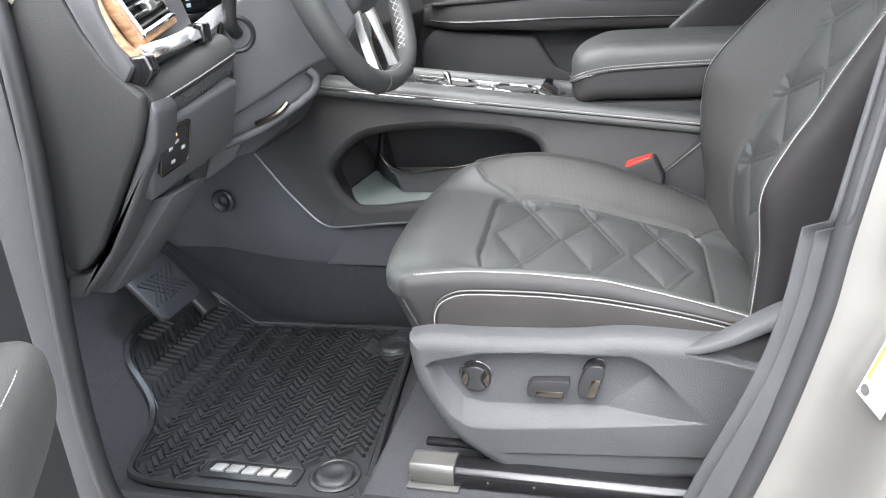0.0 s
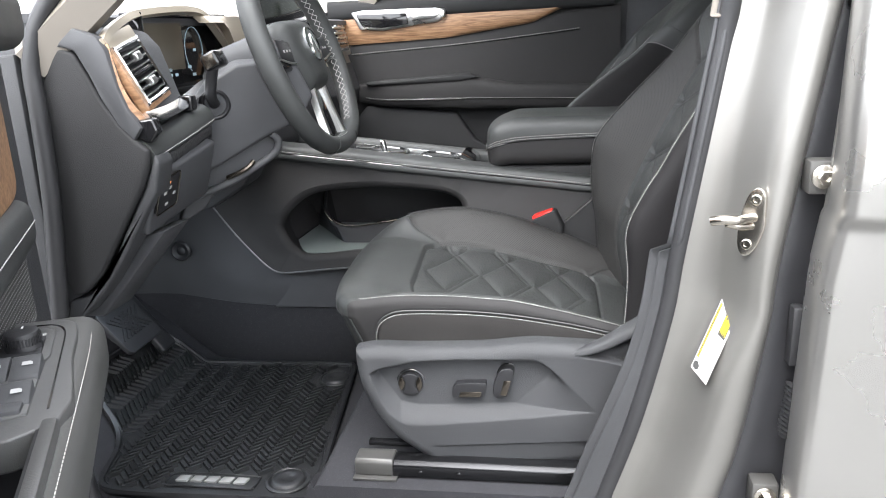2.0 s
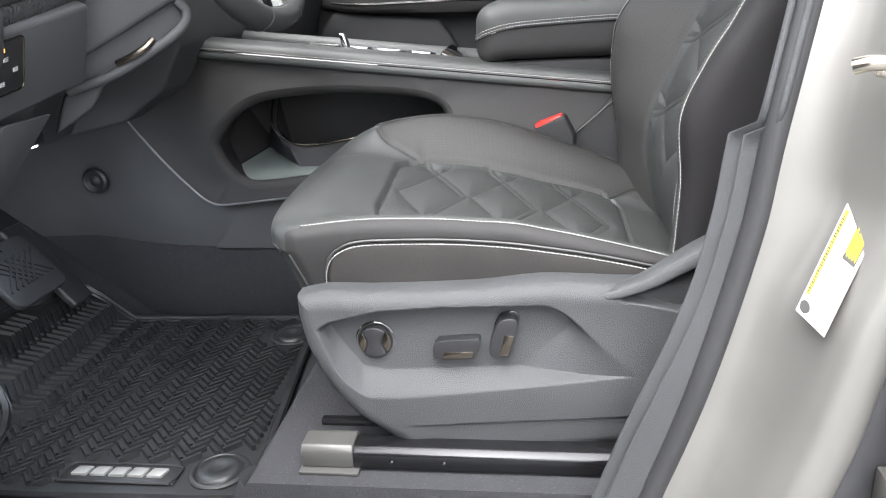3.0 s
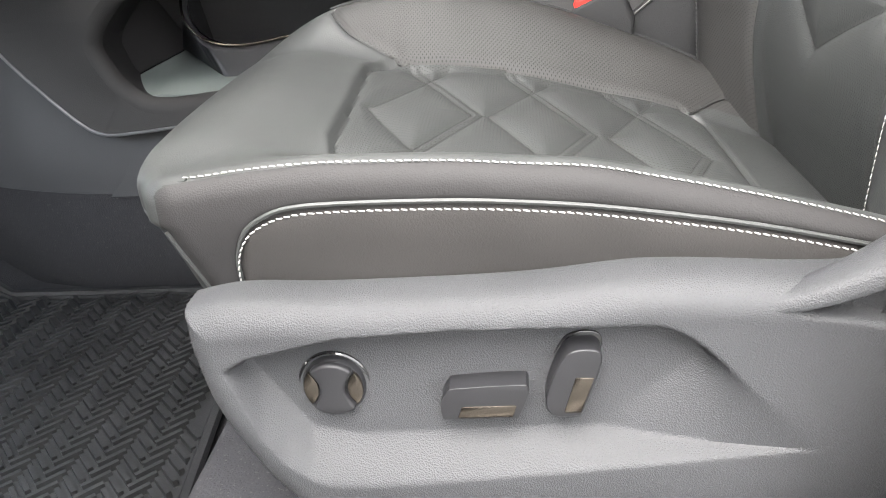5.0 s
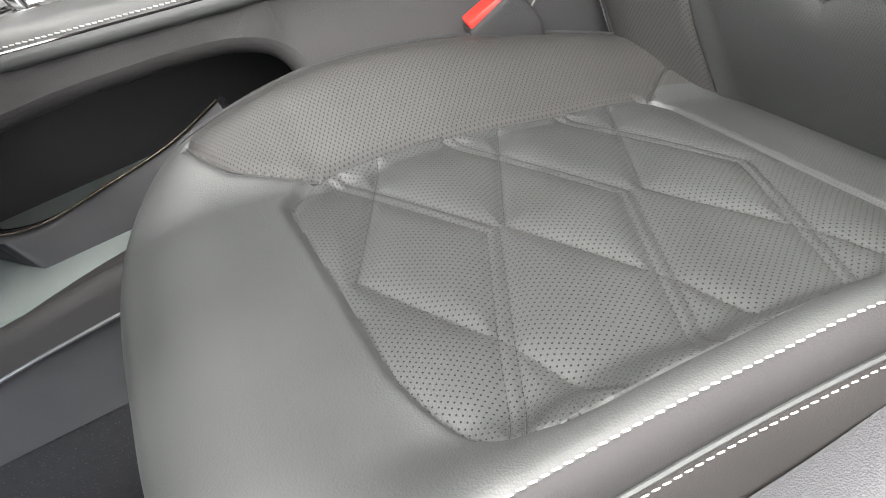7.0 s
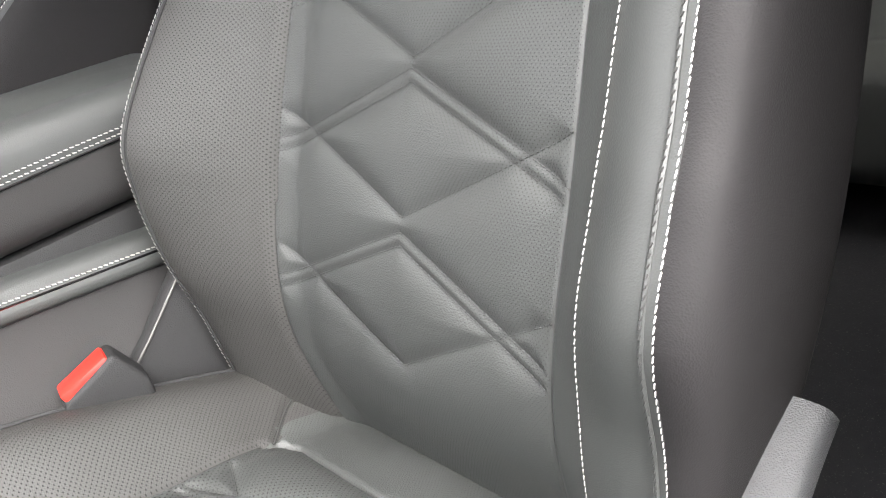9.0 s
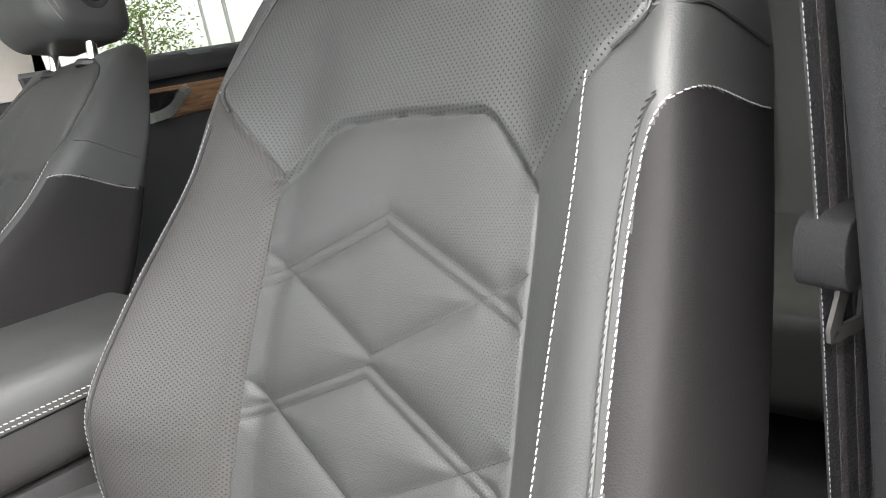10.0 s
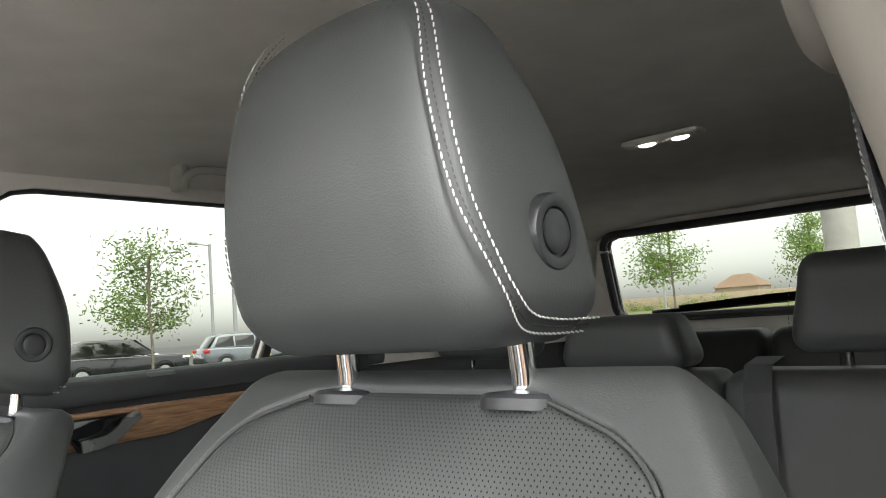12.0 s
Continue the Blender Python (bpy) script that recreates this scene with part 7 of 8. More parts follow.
part("surround", moved(block((-0.01, -0.085, -0.052), (0.002, 0.085, 0.052), 0.006), fm), CREAM, far_vent)
part("cavity", moved(block((-0.002, -0.065, -0.040), (0.004, 0.065, 0.040), 0.004), fm), GLOSS, far_vent)
for k in range(5):
    part("vent_slat", moved(block((0.0, -0.062, -0.003), (0.012, 0.062, 0.003), 0.0015), fm @ Matrix.Translation((0, 0, -0.03 + 0.015 * k)) @ Matrix.Rotation(radians(20), 4, 'Y')), SATIN, far_vent)
part("dash_wood", sheet(np.array([[(-0.417 + 0.016 * k, y, 1.160 - 0.05 * k) for k in np.linspace(0, 1, 4)] for y in np.linspace(0.98, 1.46, 8)]), (-0.012, 0, 0)), CREAM, dash)
part("dash_cream", sheet(np.array([[(-0.44 + 0.02 * k, y, 1.225 - 0.06 * k) for k in np.linspace(0, 1, 4)] for y in np.linspace(0.98, 1.46, 8)]), (-0.012, 0, 0)), CREAM, dash)


# ---- far doors ----
def band(y, rows, n=30, thick=0.02):
    """A panel along the far side between two lines: rows of (x, z_low, z_high, push)."""
    k = np.asarray(rows, float)
    xs = np.linspace(k[0, 0], k[-1, 0], n)
    lo, hi, pu = (np.interp(xs, k[:, 0], k[:, c]) for c in (1, 2, 3))
    s = np.linspace(0, 1, 9)
    bulge = 0.010 * np.sin(s * math.pi) ** 0.5
    return sheet(np.array([[(x, y - p - b, a + (c - a) * t) for t, b in zip(s, bulge)] for x, a, c, p in zip(xs, lo, hi, pu)]), (0, thick, 0))


pdoor = thing("passenger_door", "closed front passenger door with wood strip and chrome handle", "car door", (-0.05, 1.52, 0.5))
part("upper_panel", band(1.505, [(-0.47, 1.235, 1.292, 0.012), (0.40, 1.245, 1.292, 0.012)]), LINING, pdoor, smooth=60)
part("wood_strip", band(1.500, [(-0.42, 1.160, 1.262, 0.0), (-0.10, 1.172, 1.262, 0.0), (0.16, 1.206, 1.260, 0.0), (0.262, 1.250, 1.258, 0.0)]), WOOD, pdoor, "brown open-pore wood strip", smooth=60)
part("main_panel", band(1.508, [(-0.45, 0.95, 1.168, 0.0), (0.0, 0.95, 1.185, 0.0), (0.20, 0.95, 1.225, 0.0), (0.42, 0.95, 1.25, 0.0)]), LEATHER_MATT, pdoor, smooth=60)
part("panel_stitching", stitches(smooth_line([(-0.40, 1.489, 1.133), (-0.1, 1.488, 1.150), (0.1, 1.488, 1.166), (0.30, 1.488, 1.185)], 8), (0, -1, 0), 0.005, 0.0025, 0.0014), THREAD, pdoor, kind="stuff")
part("panel_seam", tube(smooth_line([(-0.40, 1.490, 1.129), (-0.1, 1.489, 1.146), (0.1, 1.489, 1.162), (0.30, 1.489, 1.181)], 8), 0.0013, 6), GLOSS, pdoor)
rest = part("armrest", band(1.500, [(-0.385, 0.985, 1.040, 0.02), (-0.30, 0.972, 1.052, 0.045), (-0.03, 0.962, 1.055, 0.050), (0.10, 0.958, 1.030, 0.050), (0.40, 0.950, 1.020, 0.050)], thick=0.05), LEATHER_MATT, pdoor, "padded dark armrest", smooth=60)
part("armrest_seam", tube(smooth_line([(-0.36, 1.465, 0.998), (-0.28, 1.4445, 0.992), (0.0, 1.4395, 0.990), (0.36, 1.4395, 0.980)], 6), 0.0013, 6), GLOSS, rest)
part("armrest_stitching", stitches(smooth_line([(-0.36, 1.4645, 1.001), (-0.28, 1.444, 0.995), (0.0, 1.439, 0.993), (0.36, 1.439, 0.983)], 6), (0, -1, 0), 0.005, 0.0025, 0.0013), THREAD, rest, kind="stuff")
part("pull_recess", prism([(-0.36, 1.046), (-0.19, 1.056), (-0.03, 1.066), (0.0, 1.052), (-0.06, 1.043), (-0.34, 1.036)], 'y', 1.440, 1.50, 0.006, 3), LINING, pdoor)
part("lower_panel", band(1.512, [(-0.47, 0.50, 0.965, 0.0), (0.42, 0.50, 0.965, 0.0)], thick=0.02), LINING, pdoor, smooth=60)
part("door_pocket", prism([(-0.36, 0.975), (-0.075, 0.945), (-0.02, 0.862), (0.10, 0.80), (0.10, 0.55), (-0.40, 0.55), (-0.40, 0.93)], 'y', 1.470, 1.51, 0.010, 3), LINING, pdoor)
hb = part("handle_bezel", prism([(-0.395, 1.256), (-0.370, 1.206), (-0.30, 1.200), (-0.125, 1.220), (-0.102, 1.234), (-0.10, 1.256), (-0.13, 1.262), (-0.36, 1.262)], 'y', 1.478, 1.495, 0.005, 3), SATIN, pdoor, "satin silver handle surround")
part("handle_recess", prism([(-0.380, 1.250), (-0.360, 1.214), (-0.30, 1.208), (-0.215, 1.216), (-0.222, 1.250)], 'y', 1.4745, 1.480, 0.003), GLOSS, hb)
part("handle_lever", prism([(-0.205, 1.246), (-0.200, 1.224), (-0.135, 1.230), (-0.115, 1.244)], 'y', 1.466, 1.479, 0.004), SATIN, hb)
rrd = thing("rear_passenger_door", "closed rear passenger door with dark wood strip", "car door", (0.95, 1.52, 0.5))
part("belt_panel", band(1.500, [(0.62, 1.252, 1.296, 0.02), (1.55, 1.266, 1.302, 0.02)]), PLASTIC_SOFT, rrd, smooth=60)
part("belt_strip", tube([(0.62, 1.488, 1.298), (1.45, 1.488, 1.302)], 0.007, 8), PLASTIC_GREY, rrd)
part("wood_strip", band(1.502, [(0.62, 1.170, 1.240, 0.0), (1.0, 1.180, 1.240, 0.0), (1.18, 1.215, 1.240, 0.0)]), WOOD, rrd, "brown open-pore wood strip", smooth=60)
part("main_panel", band(1.512, [(0.60, 0.50, 1.175, 0.0), (1.55, 0.50, 1.215, 0.0)]), PLASTIC_SOFT, rrd, smooth=60)
rb = part("handle_recess", prism([(0.80, 1.205), (0.82, 1.172), (0.87, 1.176), (0.925, 1.222), (0.925, 1.232), (0.80, 1.232)], 'y', 1.482, 1.494, 0.004), GLOSS, rrd)
part("handle_lever", sweep(smooth_line([(0.925, 1.476, 1.229), (0.905, 1.472, 1.219), (0.882, 1.470, 1.200), (0.86, 1.471, 1.189), (0.82, 1.474, 1.184)], 6), [(0.010, 0.004), (-0.010, 0.004), (-0.010, -0.004), (0.010, -0.004)], (0, -1, 0)), SATIN, rb, "satin silver inside handle")
part("clip", block((0.945, 1.474, 1.288), (1.00, 1.494, 1.302), 0.003), PLASTIC_GREY, rrd)
part("b_post", prism([(0.44, 0.5), (0.685, 0.5), (0.685, 1.30), (0.66, 1.62), (0.48, 1.62), (0.44, 1.30)], 'y', 1.528, 1.534, 0.001), PLASTIC_SOFT, rrd)

# ---- open driver's door ----
DH, DD, DN = Vector((-0.50, -0.05, 0.0)), Vector((0.4702, -0.8826, 0.0)), Vector((0.8826, 0.4702, 0.0))
DM = Matrix(((DD.x, DN.x, 0, DH.x), (DD.y, DN.y, 0, DH.y), (0, 0, 1, 0), (0, 0, 0, 1)))
ddoor = thing("driver_door", "open driver's door with wood strip, armrest and window switches", "car door", (-0.25, -0.45, 0.35))
place_door = lambda g: (moved(g, DM)[0], [tuple(reversed(q)) for q in g[1]])
part("shell", place_door(block((0.02, -0.07, 0.32), (1.12, 0.03, 1.20), 0.02, 3)), PAINT, ddoor, "silver painted door shell")
part("inner_panel", place_door(block((0.10, 0.031, 0.40), (1.09, 0.082, 1.245), 0.018, 4)), PLASTIC, ddoor)
part("upper_roll", place_door(block((0.12, 0.060, 1.195), (1.09, 0.115, 1.262), 0.022, 4)), LEATHER, ddoor)
part("wood_strip", place_door(prism(smooth_line([(0.236, 1.095), (0.238, 1.07), (0.26, 1.056), (0.34, 1.052), (0.60, 1.045), (1.05, 1.04), (1.06, 1.09), (0.60, 1.19), (0.30, 1.198), (0.245, 1.19), (0.236, 1.15)], 4, True).tolist(), 'y', 0.080, 0.097, 0.006, 3)), WOOD, ddoor, "brown open-pore wood strip")
part("handle_rim", place_door(sweep(resampled(np.vstack([np.c_[np.array(rounded(0.395, 0.58, 1.072, 1.155, 0.02)), ] , [(0.58, 1.135)]]), 0.01)[:, [0, 1, 1]] * (1, 0, 1) + (0, 0.099, 0), ring(0.004, 8), (0, 1, 0.01), closed=True)), SATIN, ddoor, "satin silver handle surround")
part("handle_grille", place_door(join(*[block((0.402, 0.094, 1.080 + 0.008 * k), (0.572, 0.1, 1.084 + 0.008 * k), 0.001) for k in range(9)])), BUTTON, ddoor)
part("mid_roll", place_door(block((0.24, 0.072, 1.005), (1.08, 0.108, 1.056), 0.016, 4)), LEATHER, ddoor)
part("mid_stitching", place_door(stitches([(a, 0.1085, 1.034) for a in np.linspace(0.26, 1.0, 60)], (0, 1, 0), 0.0046, 0.0022, 0.0015)), THREAD, ddoor, kind="stuff")
part("mesh_panel", place_door(block((0.245, 0.070, 0.93), (1.05, 0.094, 1.022), 0.012, 3)), surface("dotted_textile", (0.05, 0.05, 0.05), 0.8, grain=1.0, grain_size=0.004, spec=0.2), ddoor, "dotted dark textile field")
grid = np.array([(a + 0.0025 * (r % 2), 0.0938, 0.936 + 0.0042 * r) for r in range(17) for a in np.arange(0.258, 0.80, 0.005)])
cone = np.array([(-0.0010, 0, 0), (0, 0, -0.0010), (0.0010, 0, 0), (0, 0, 0.0010), (0, 0.0008, 0)])
part("dots", place_door(((grid[:, None] + cone).reshape(-1, 3), [tuple(5 * i + k for k in q) for i in range(len(grid)) for q in ((0, 4, 1), (1, 4, 2), (2, 4, 3), (3, 4, 0))])), BADGE, ddoor, "small pale dots of the textile", smooth=0, kind="stuff")
v, f = pillow((0.320, 0.05, 0.0), (1.05, 0.1635, 0.20), 0.022, 0.008)
v[:, 2] = 0.755 + v[:, 2] * (1.0 + 0.03 * (v[:, 0] - 0.3))
v[:, 1] -= 0.05 * ease(0.92, 0.78, v[:, 2]) * ease(0.05, 0.1635, v[:, 1])
cup = (v[f][:, :, 0].min(1) > 0.567) & (v[f][:, :, 0].max(1) < 0.86) & (v[f][:, :, 1].max(1) < 0.142) & (v[f][:, :, 1].min(1) > 0.058) & (v[f][:, :, 2].min(1) > 0.93)
rest = part("armrest", place_door((v, [tuple(q) for q in f[~cup].tolist()])), ARMREST, ddoor, "padded grey-black armrest with pale stitching", smooth=70)
part("rest_stitching", place_door(stitches(smooth_line([(0.344, 0.138, 0.9515), (0.362, 0.1515, 0.950), (0.40, 0.1568, 0.9495), (0.55, 0.1583, 0.9535), (0.95, 0.1588, 0.9655)], 8), (0, 0.7, 0.7), 0.0042, 0.0010, 0.0009)), THREAD, rest, kind="stuff")
TOPZ = 0.957
plate_line = smooth_line([(0.350, 0.070), (0.352, 0.120), (0.362, 0.140), (0.385, 0.147), (0.45, 0.149), (0.566, 0.151), (0.566, 0.060), (0.40, 0.060), (0.360, 0.062)], 3, True)
plate = part("switch_plate", place_door(prism([tuple(p) for p in plate_line], 'z', TOPZ - 0.02, TOPZ + 0.0035, 0.002, 3)), DOOR_PLATE, rest, "dark grained plastic switch plate")
for q in (((0.565, 0.142, TOPZ - 0.02), (0.868, 0.152, TOPZ + 0.007)), ((0.565, 0.052, TOPZ - 0.02), (0.868, 0.060, TOPZ + 0.007)), ((0.855, 0.052, TOPZ - 0.02), (0.870, 0.152, TOPZ + 0.008))):
    part("cup_edge", place_door(block(*q, 0.002)), DOOR_PLATE, plate)
part("plate_groove", place_door(tube(np.c_[resampled(smooth_line([(0.544, 0.143), (0.45, 0.1405), (0.392, 0.138), (0.372, 0.130), (0.366, 0.115), (0.365, 0.072)], 5), 0.006), np.full(len(resampled(smooth_line([(0.544, 0.143), (0.45, 0.1405), (0.392, 0.138), (0.372, 0.130), (0.366, 0.115), (0.365, 0.072)], 5), 0.006)), TOPZ + 0.0033)], 0.0011, 6)), GLOSS, plate)
part("plate_field", place_door(prism([(0.376, 0.066), (0.378, 0.122), (0.388, 0.131), (0.445, 0.133), (0.456, 0.130), (0.549, 0.131), (0.553, 0.066)], 'z', TOPZ, TOPZ + 0.0055, 0.0015)), DOOR_PLATE, plate)
part("knob_base", place_door(prism([(0.392, 0.088), (0.392, 0.118), (0.402, 0.125), (0.440, 0.126), (0.442, 0.088)], 'z', TOPZ, TOPZ + 0.007, 0.0015)), BUTTON, plate)
part("mirror_knob", place_door(moved(lathe([(0.0145, 0.0), (0.0145, 0.003), (0.0135, 0.0045), (0.0135, 0.013), (0.0125, 0.0148), (0.0105, 0.0154), (0.002, 0.0152)], 36), Matrix.Translation((0.4235, 0.1115, TOPZ + 0.006)))), BUTTON, plate, "round black mirror knob")
part("knob_grip", place_door(join(*[moved(block((0.0132, -0.0006, 0.005), (0.0141, 0.0006, 0.012), 0), Matrix.Translation((0.4235, 0.1115, TOPZ + 0.006)) @ Matrix.Rotation(radians(10 * k), 4, 'Z')) for k in range(36)])), BUTTON, plate, smooth=0)
part("knob_mark", place_door(block((0.414, 0.1110, TOPZ + 0.0208), (0.419, 0.1121, TOPZ + 0.0218), 0)), ICON_WHITE, plate, smooth=0)
part("mirror_icon", place_door(block((0.399, 0.1225, TOPZ + 0.0065), (0.403, 0.1250, TOPZ + 0.0074), 0)), ICON_WHITE, plate, smooth=0)
for a, b, dd in ((0.456, 0.0880, 0.032), (0.458, 0.1100, 0.032), (0.505, 0.0880, 0.026), (0.508, 0.1100, 0.026)):
    s = part("window_switch", place_door(prism([(a, TOPZ), (a, TOPZ + 0.0125), (a + 0.003, TOPZ + 0.0135), (a + dd - 0.004, TOPZ + 0.0085), (a + dd, TOPZ + 0.006), (a + dd, TOPZ)], 'y', b, b + 0.0205, 0.001)), PLASTIC_SOFT, plate, "black window switch with a white symbol")
    part("switch_icon", place_door((np.array([(a + p, b + q, TOPZ + 0.0142 - 0.155 * p) for p, q in ((0.012, 0.008), (0.012, 0.0135), (0.014, 0.0155), (0.0175, 0.0155), (0.0175, 0.008))]), [(0, 1, 2, 3, 4)])), ICON_WHITE, s, smooth=0)
part("lock_switch", place_door(block((0.532, 0.080, TOPZ), (0.548, 0.127, TOPZ + 0.0085), 0.002)), PLASTIC_SOFT, plate)
part("lock_icon", place_door(block((0.5385, 0.105, TOPZ + 0.008), (0.5445, 0.113, TOPZ + 0.0093), 0)), ICON_WHITE, plate, smooth=0)
part("pull_cup", place_door(join(block((0.566, 0.060, 0.86), (0.856, 0.142, 0.865), 0), block((0.565, 0.060, 0.862), (0.568, 0.142, TOPZ + 0.001), 0), block((0.853, 0.060, 0.862), (0.856, 0.142, TOPZ + 0.005), 0), block((0.568, 0.060, 0.862), (0.853, 0.063, TOPZ + 0.003), 0), block((0.568, 0.139, 0.862), (0.853, 0.142, TOPZ + 0.003), 0))), BUTTON, rest, "deep black pull cup", smooth=0)


# ---- rear seats ----
def rear_block(name, lo, hi, r, parent, lean=0.0, seams=()):
    v, f = pillow(lo, hi, r, 0.012)
    v[:, 0] += lean * (v[:, 2] - lo[2])
    return part(name, (v, f), LEATHER, parent, smooth=70)


bench = thing("bench_seat", "black leather second-row bench with a split backrest", "car seat", (1.4, 0.8, 0.5))
for y0, y1 in ((0.16, 0.655), (0.66, 0.985), (0.99, 1.46)):
    rear_block("cushion", (1.10, y0, 0.60), (1.66, y1, 0.80), 0.05, bench)
    rear_block("backrest", (1.50, y0, 0.74), (1.63, y1, 1.235), 0.035, bench, 0.20)
    mid = (y0 + y1) / 2
    w = (y1 - y0) / 2
    for s in (-1, 1):
        part("stitching", stitches([(1.500 + 0.20 * (z - 0.74) - 0.001, mid + s * (w - 0.055), z) for z in np.linspace(0.80, 1.20, 30)], (-1, 0, 0.2), 0.006, 0.003, 0.0018), THREAD, bench, kind="stuff")
part("belt_strap", sweep([(1.665, 0.585, 1.255), (1.60, 0.585, 1.246), (1.575, 0.582, 1.20), (1.53, 0.57, 1.0), (1.50, 0.56, 0.84)], [(0.024, 0.0008), (-0.024, 0.0008), (-0.024, -0.0008), (0.024, -0.0008)], (-0.9, 0, 0.3)), BELT, bench, smooth=0)
for y0, y1, z0, z1, lab in ((0.715, 1.005, 1.236, 1.345, "low black leather middle headrest"), (0.255, 0.535, 1.262, 1.432, "tall black leather rear headrest"), (1.09, 1.36, 1.262, 1.432, "tall black leather rear headrest")):
    v, f = pillow((1.60, y0, z0), (1.72, y1, z1), 0.035, 0.010)
    v[:, 1] = (y0 + y1) / 2 + (v[:, 1] - (y0 + y1) / 2) * (1 - 0.18 * ease(z0, z1, v[:, 2]))
    h = part("headrest", (v, f), LEATHER, bench, lab, smooth=70)
    for s in (-1, 1):
        ye = (y0 + y1) / 2 + s * (y1 - y0) * 0.455
        part("headrest_stitching", stitches(smooth_line([(1.63, ye - s * 0.014, z1 - 0.004), (1.606, ye, (z0 + z1) / 2 + 0.02), (1.608, ye + s * 0.006, z0 + 0.02), (1.64, ye + s * 0.006, z0 + 0.008)], 6), (-0.7, s * 0.5, 0.3), 0.005, 0.003, 0.0016), THREAD_DARK, h, kind="stuff")
        part("headrest_post", tube([(1.665, (y0 + y1) / 2 + s * 0.06, z0 - 0.05), (1.665, (y0 + y1) / 2 + s * 0.06, z0 + 0.02)], 0.007, 12), CHROME, h)
third = thing("third_row_seat", "black third-row seat backs behind the bench", "car seat", (2.3, 0.8, 0.5))
for y0, y1 in ((0.22, 0.775), (0.785, 1.34)):
    rear_block("backrest", (2.10, y0, 0.62), (2.22, y1, 1.285), 0.035, third, 0.16)
    for s in (0.3, 0.7):
        part("seam", tube([(2.10 + 0.16 * (z - 0.62) - 0.001, y0 + (y1 - y0) * s, z) for z in np.linspace(0.7, 1.26, 8)], 0.003, 6), THREAD_DARK, third)


# ---- outside ----
ASPHALT = surface("weathered_asphalt", (0.10, 0.10, 0.098), 0.9, grain=0.6, grain_size=0.02, kind='NOISE', vary=0.2, vary_size=3.0)
GRASS = surface("dry_grass", (0.16, 0.17, 0.07), 0.95, grain=0.8, grain_size=0.05, kind='NOISE', vary=0.35, vary_size=2.0)
BARK = surface("grey_bark", (0.22, 0.19, 0.15), 0.9, grain=0.8, grain_size=0.03, kind='NOISE', vary=0.3, vary_size=0.2)
LEAF = surface("spring_leaves", (0.11, 0.16, 0.05), 0.6, vary=0.35, vary_size=0.6)
leaf_nodes, leaf_links = LEAF.node_tree.nodes, LEAF.node_tree.links
thin = leaf_nodes.new("ShaderNodeBsdfTranslucent")
thin.inputs["Color"].default_value = (0.42, 0.58, 0.16, 1)
both = leaf_nodes.new("ShaderNodeMixShader")
both.inputs["Fac"].default_value = 0.6
leaf_links.new(leaf_nodes["Principled BSDF"].outputs["BSDF"], both.inputs[1])
leaf_links.new(thin.outputs["BSDF"], both.inputs[2])
leaf_links.new(both.outputs["Shader"], leaf_nodes["Material Output"].inputs["Surface"])
POLE = surface("galvanised_pole", (0.42, 0.43, 0.43), 0.5, metal=0.4, vary=0.1)
CAR_BLACK = surface("black_car_paint", (0.012, 0.013, 0.016), 0.15, coat=0.8)
CAR_GREY = surface("grey_car_paint", (0.20, 0.22, 0.24), 0.25, metal=0.5, coat=0.6)
CAR_WHITE = surface("white_car_paint", (0.75, 0.75, 0.75), 0.2, coat=0.6)
TYRE = surface("tyre_rubber", (0.025, 0.025, 0.025), 0.8)
TAIL = surface("red_tail_lamp", (0.55, 0.02, 0.02), 0.2, coat=0.5)
STUCCO = surface("tan_stucco", (0.50, 0.40, 0.30), 0.9, vary=0.1, vary_size=0.5)
ROOF = surface("brown_roof_tiles", (0.28, 0.19, 0.13), 0.9, vary=0.2, vary_size=0.3)
fixed("ground", sheet(np.array([[(x, y, 0.0) for y in np.linspace(-400, 400, 9)] for x in np.linspace(-400, 400, 9)]), (0, 0, -0.3)), ASPHALT, "weathered grey asphalt car park", "ground", smooth=0)
fixed("verge", block((40, 2, -0.1), (170, 90, 0.10), 0.05), GRASS, "dry grass verge beyond the car park", "grass")
fixed("kerb", block((8, 25.2, -0.1), (30, 25.5, 0.13), 0.02), surface("concrete_kerb", (0.42, 0.41, 0.38), 0.85, vary=0.15), "pale concrete kerb", "kerb")


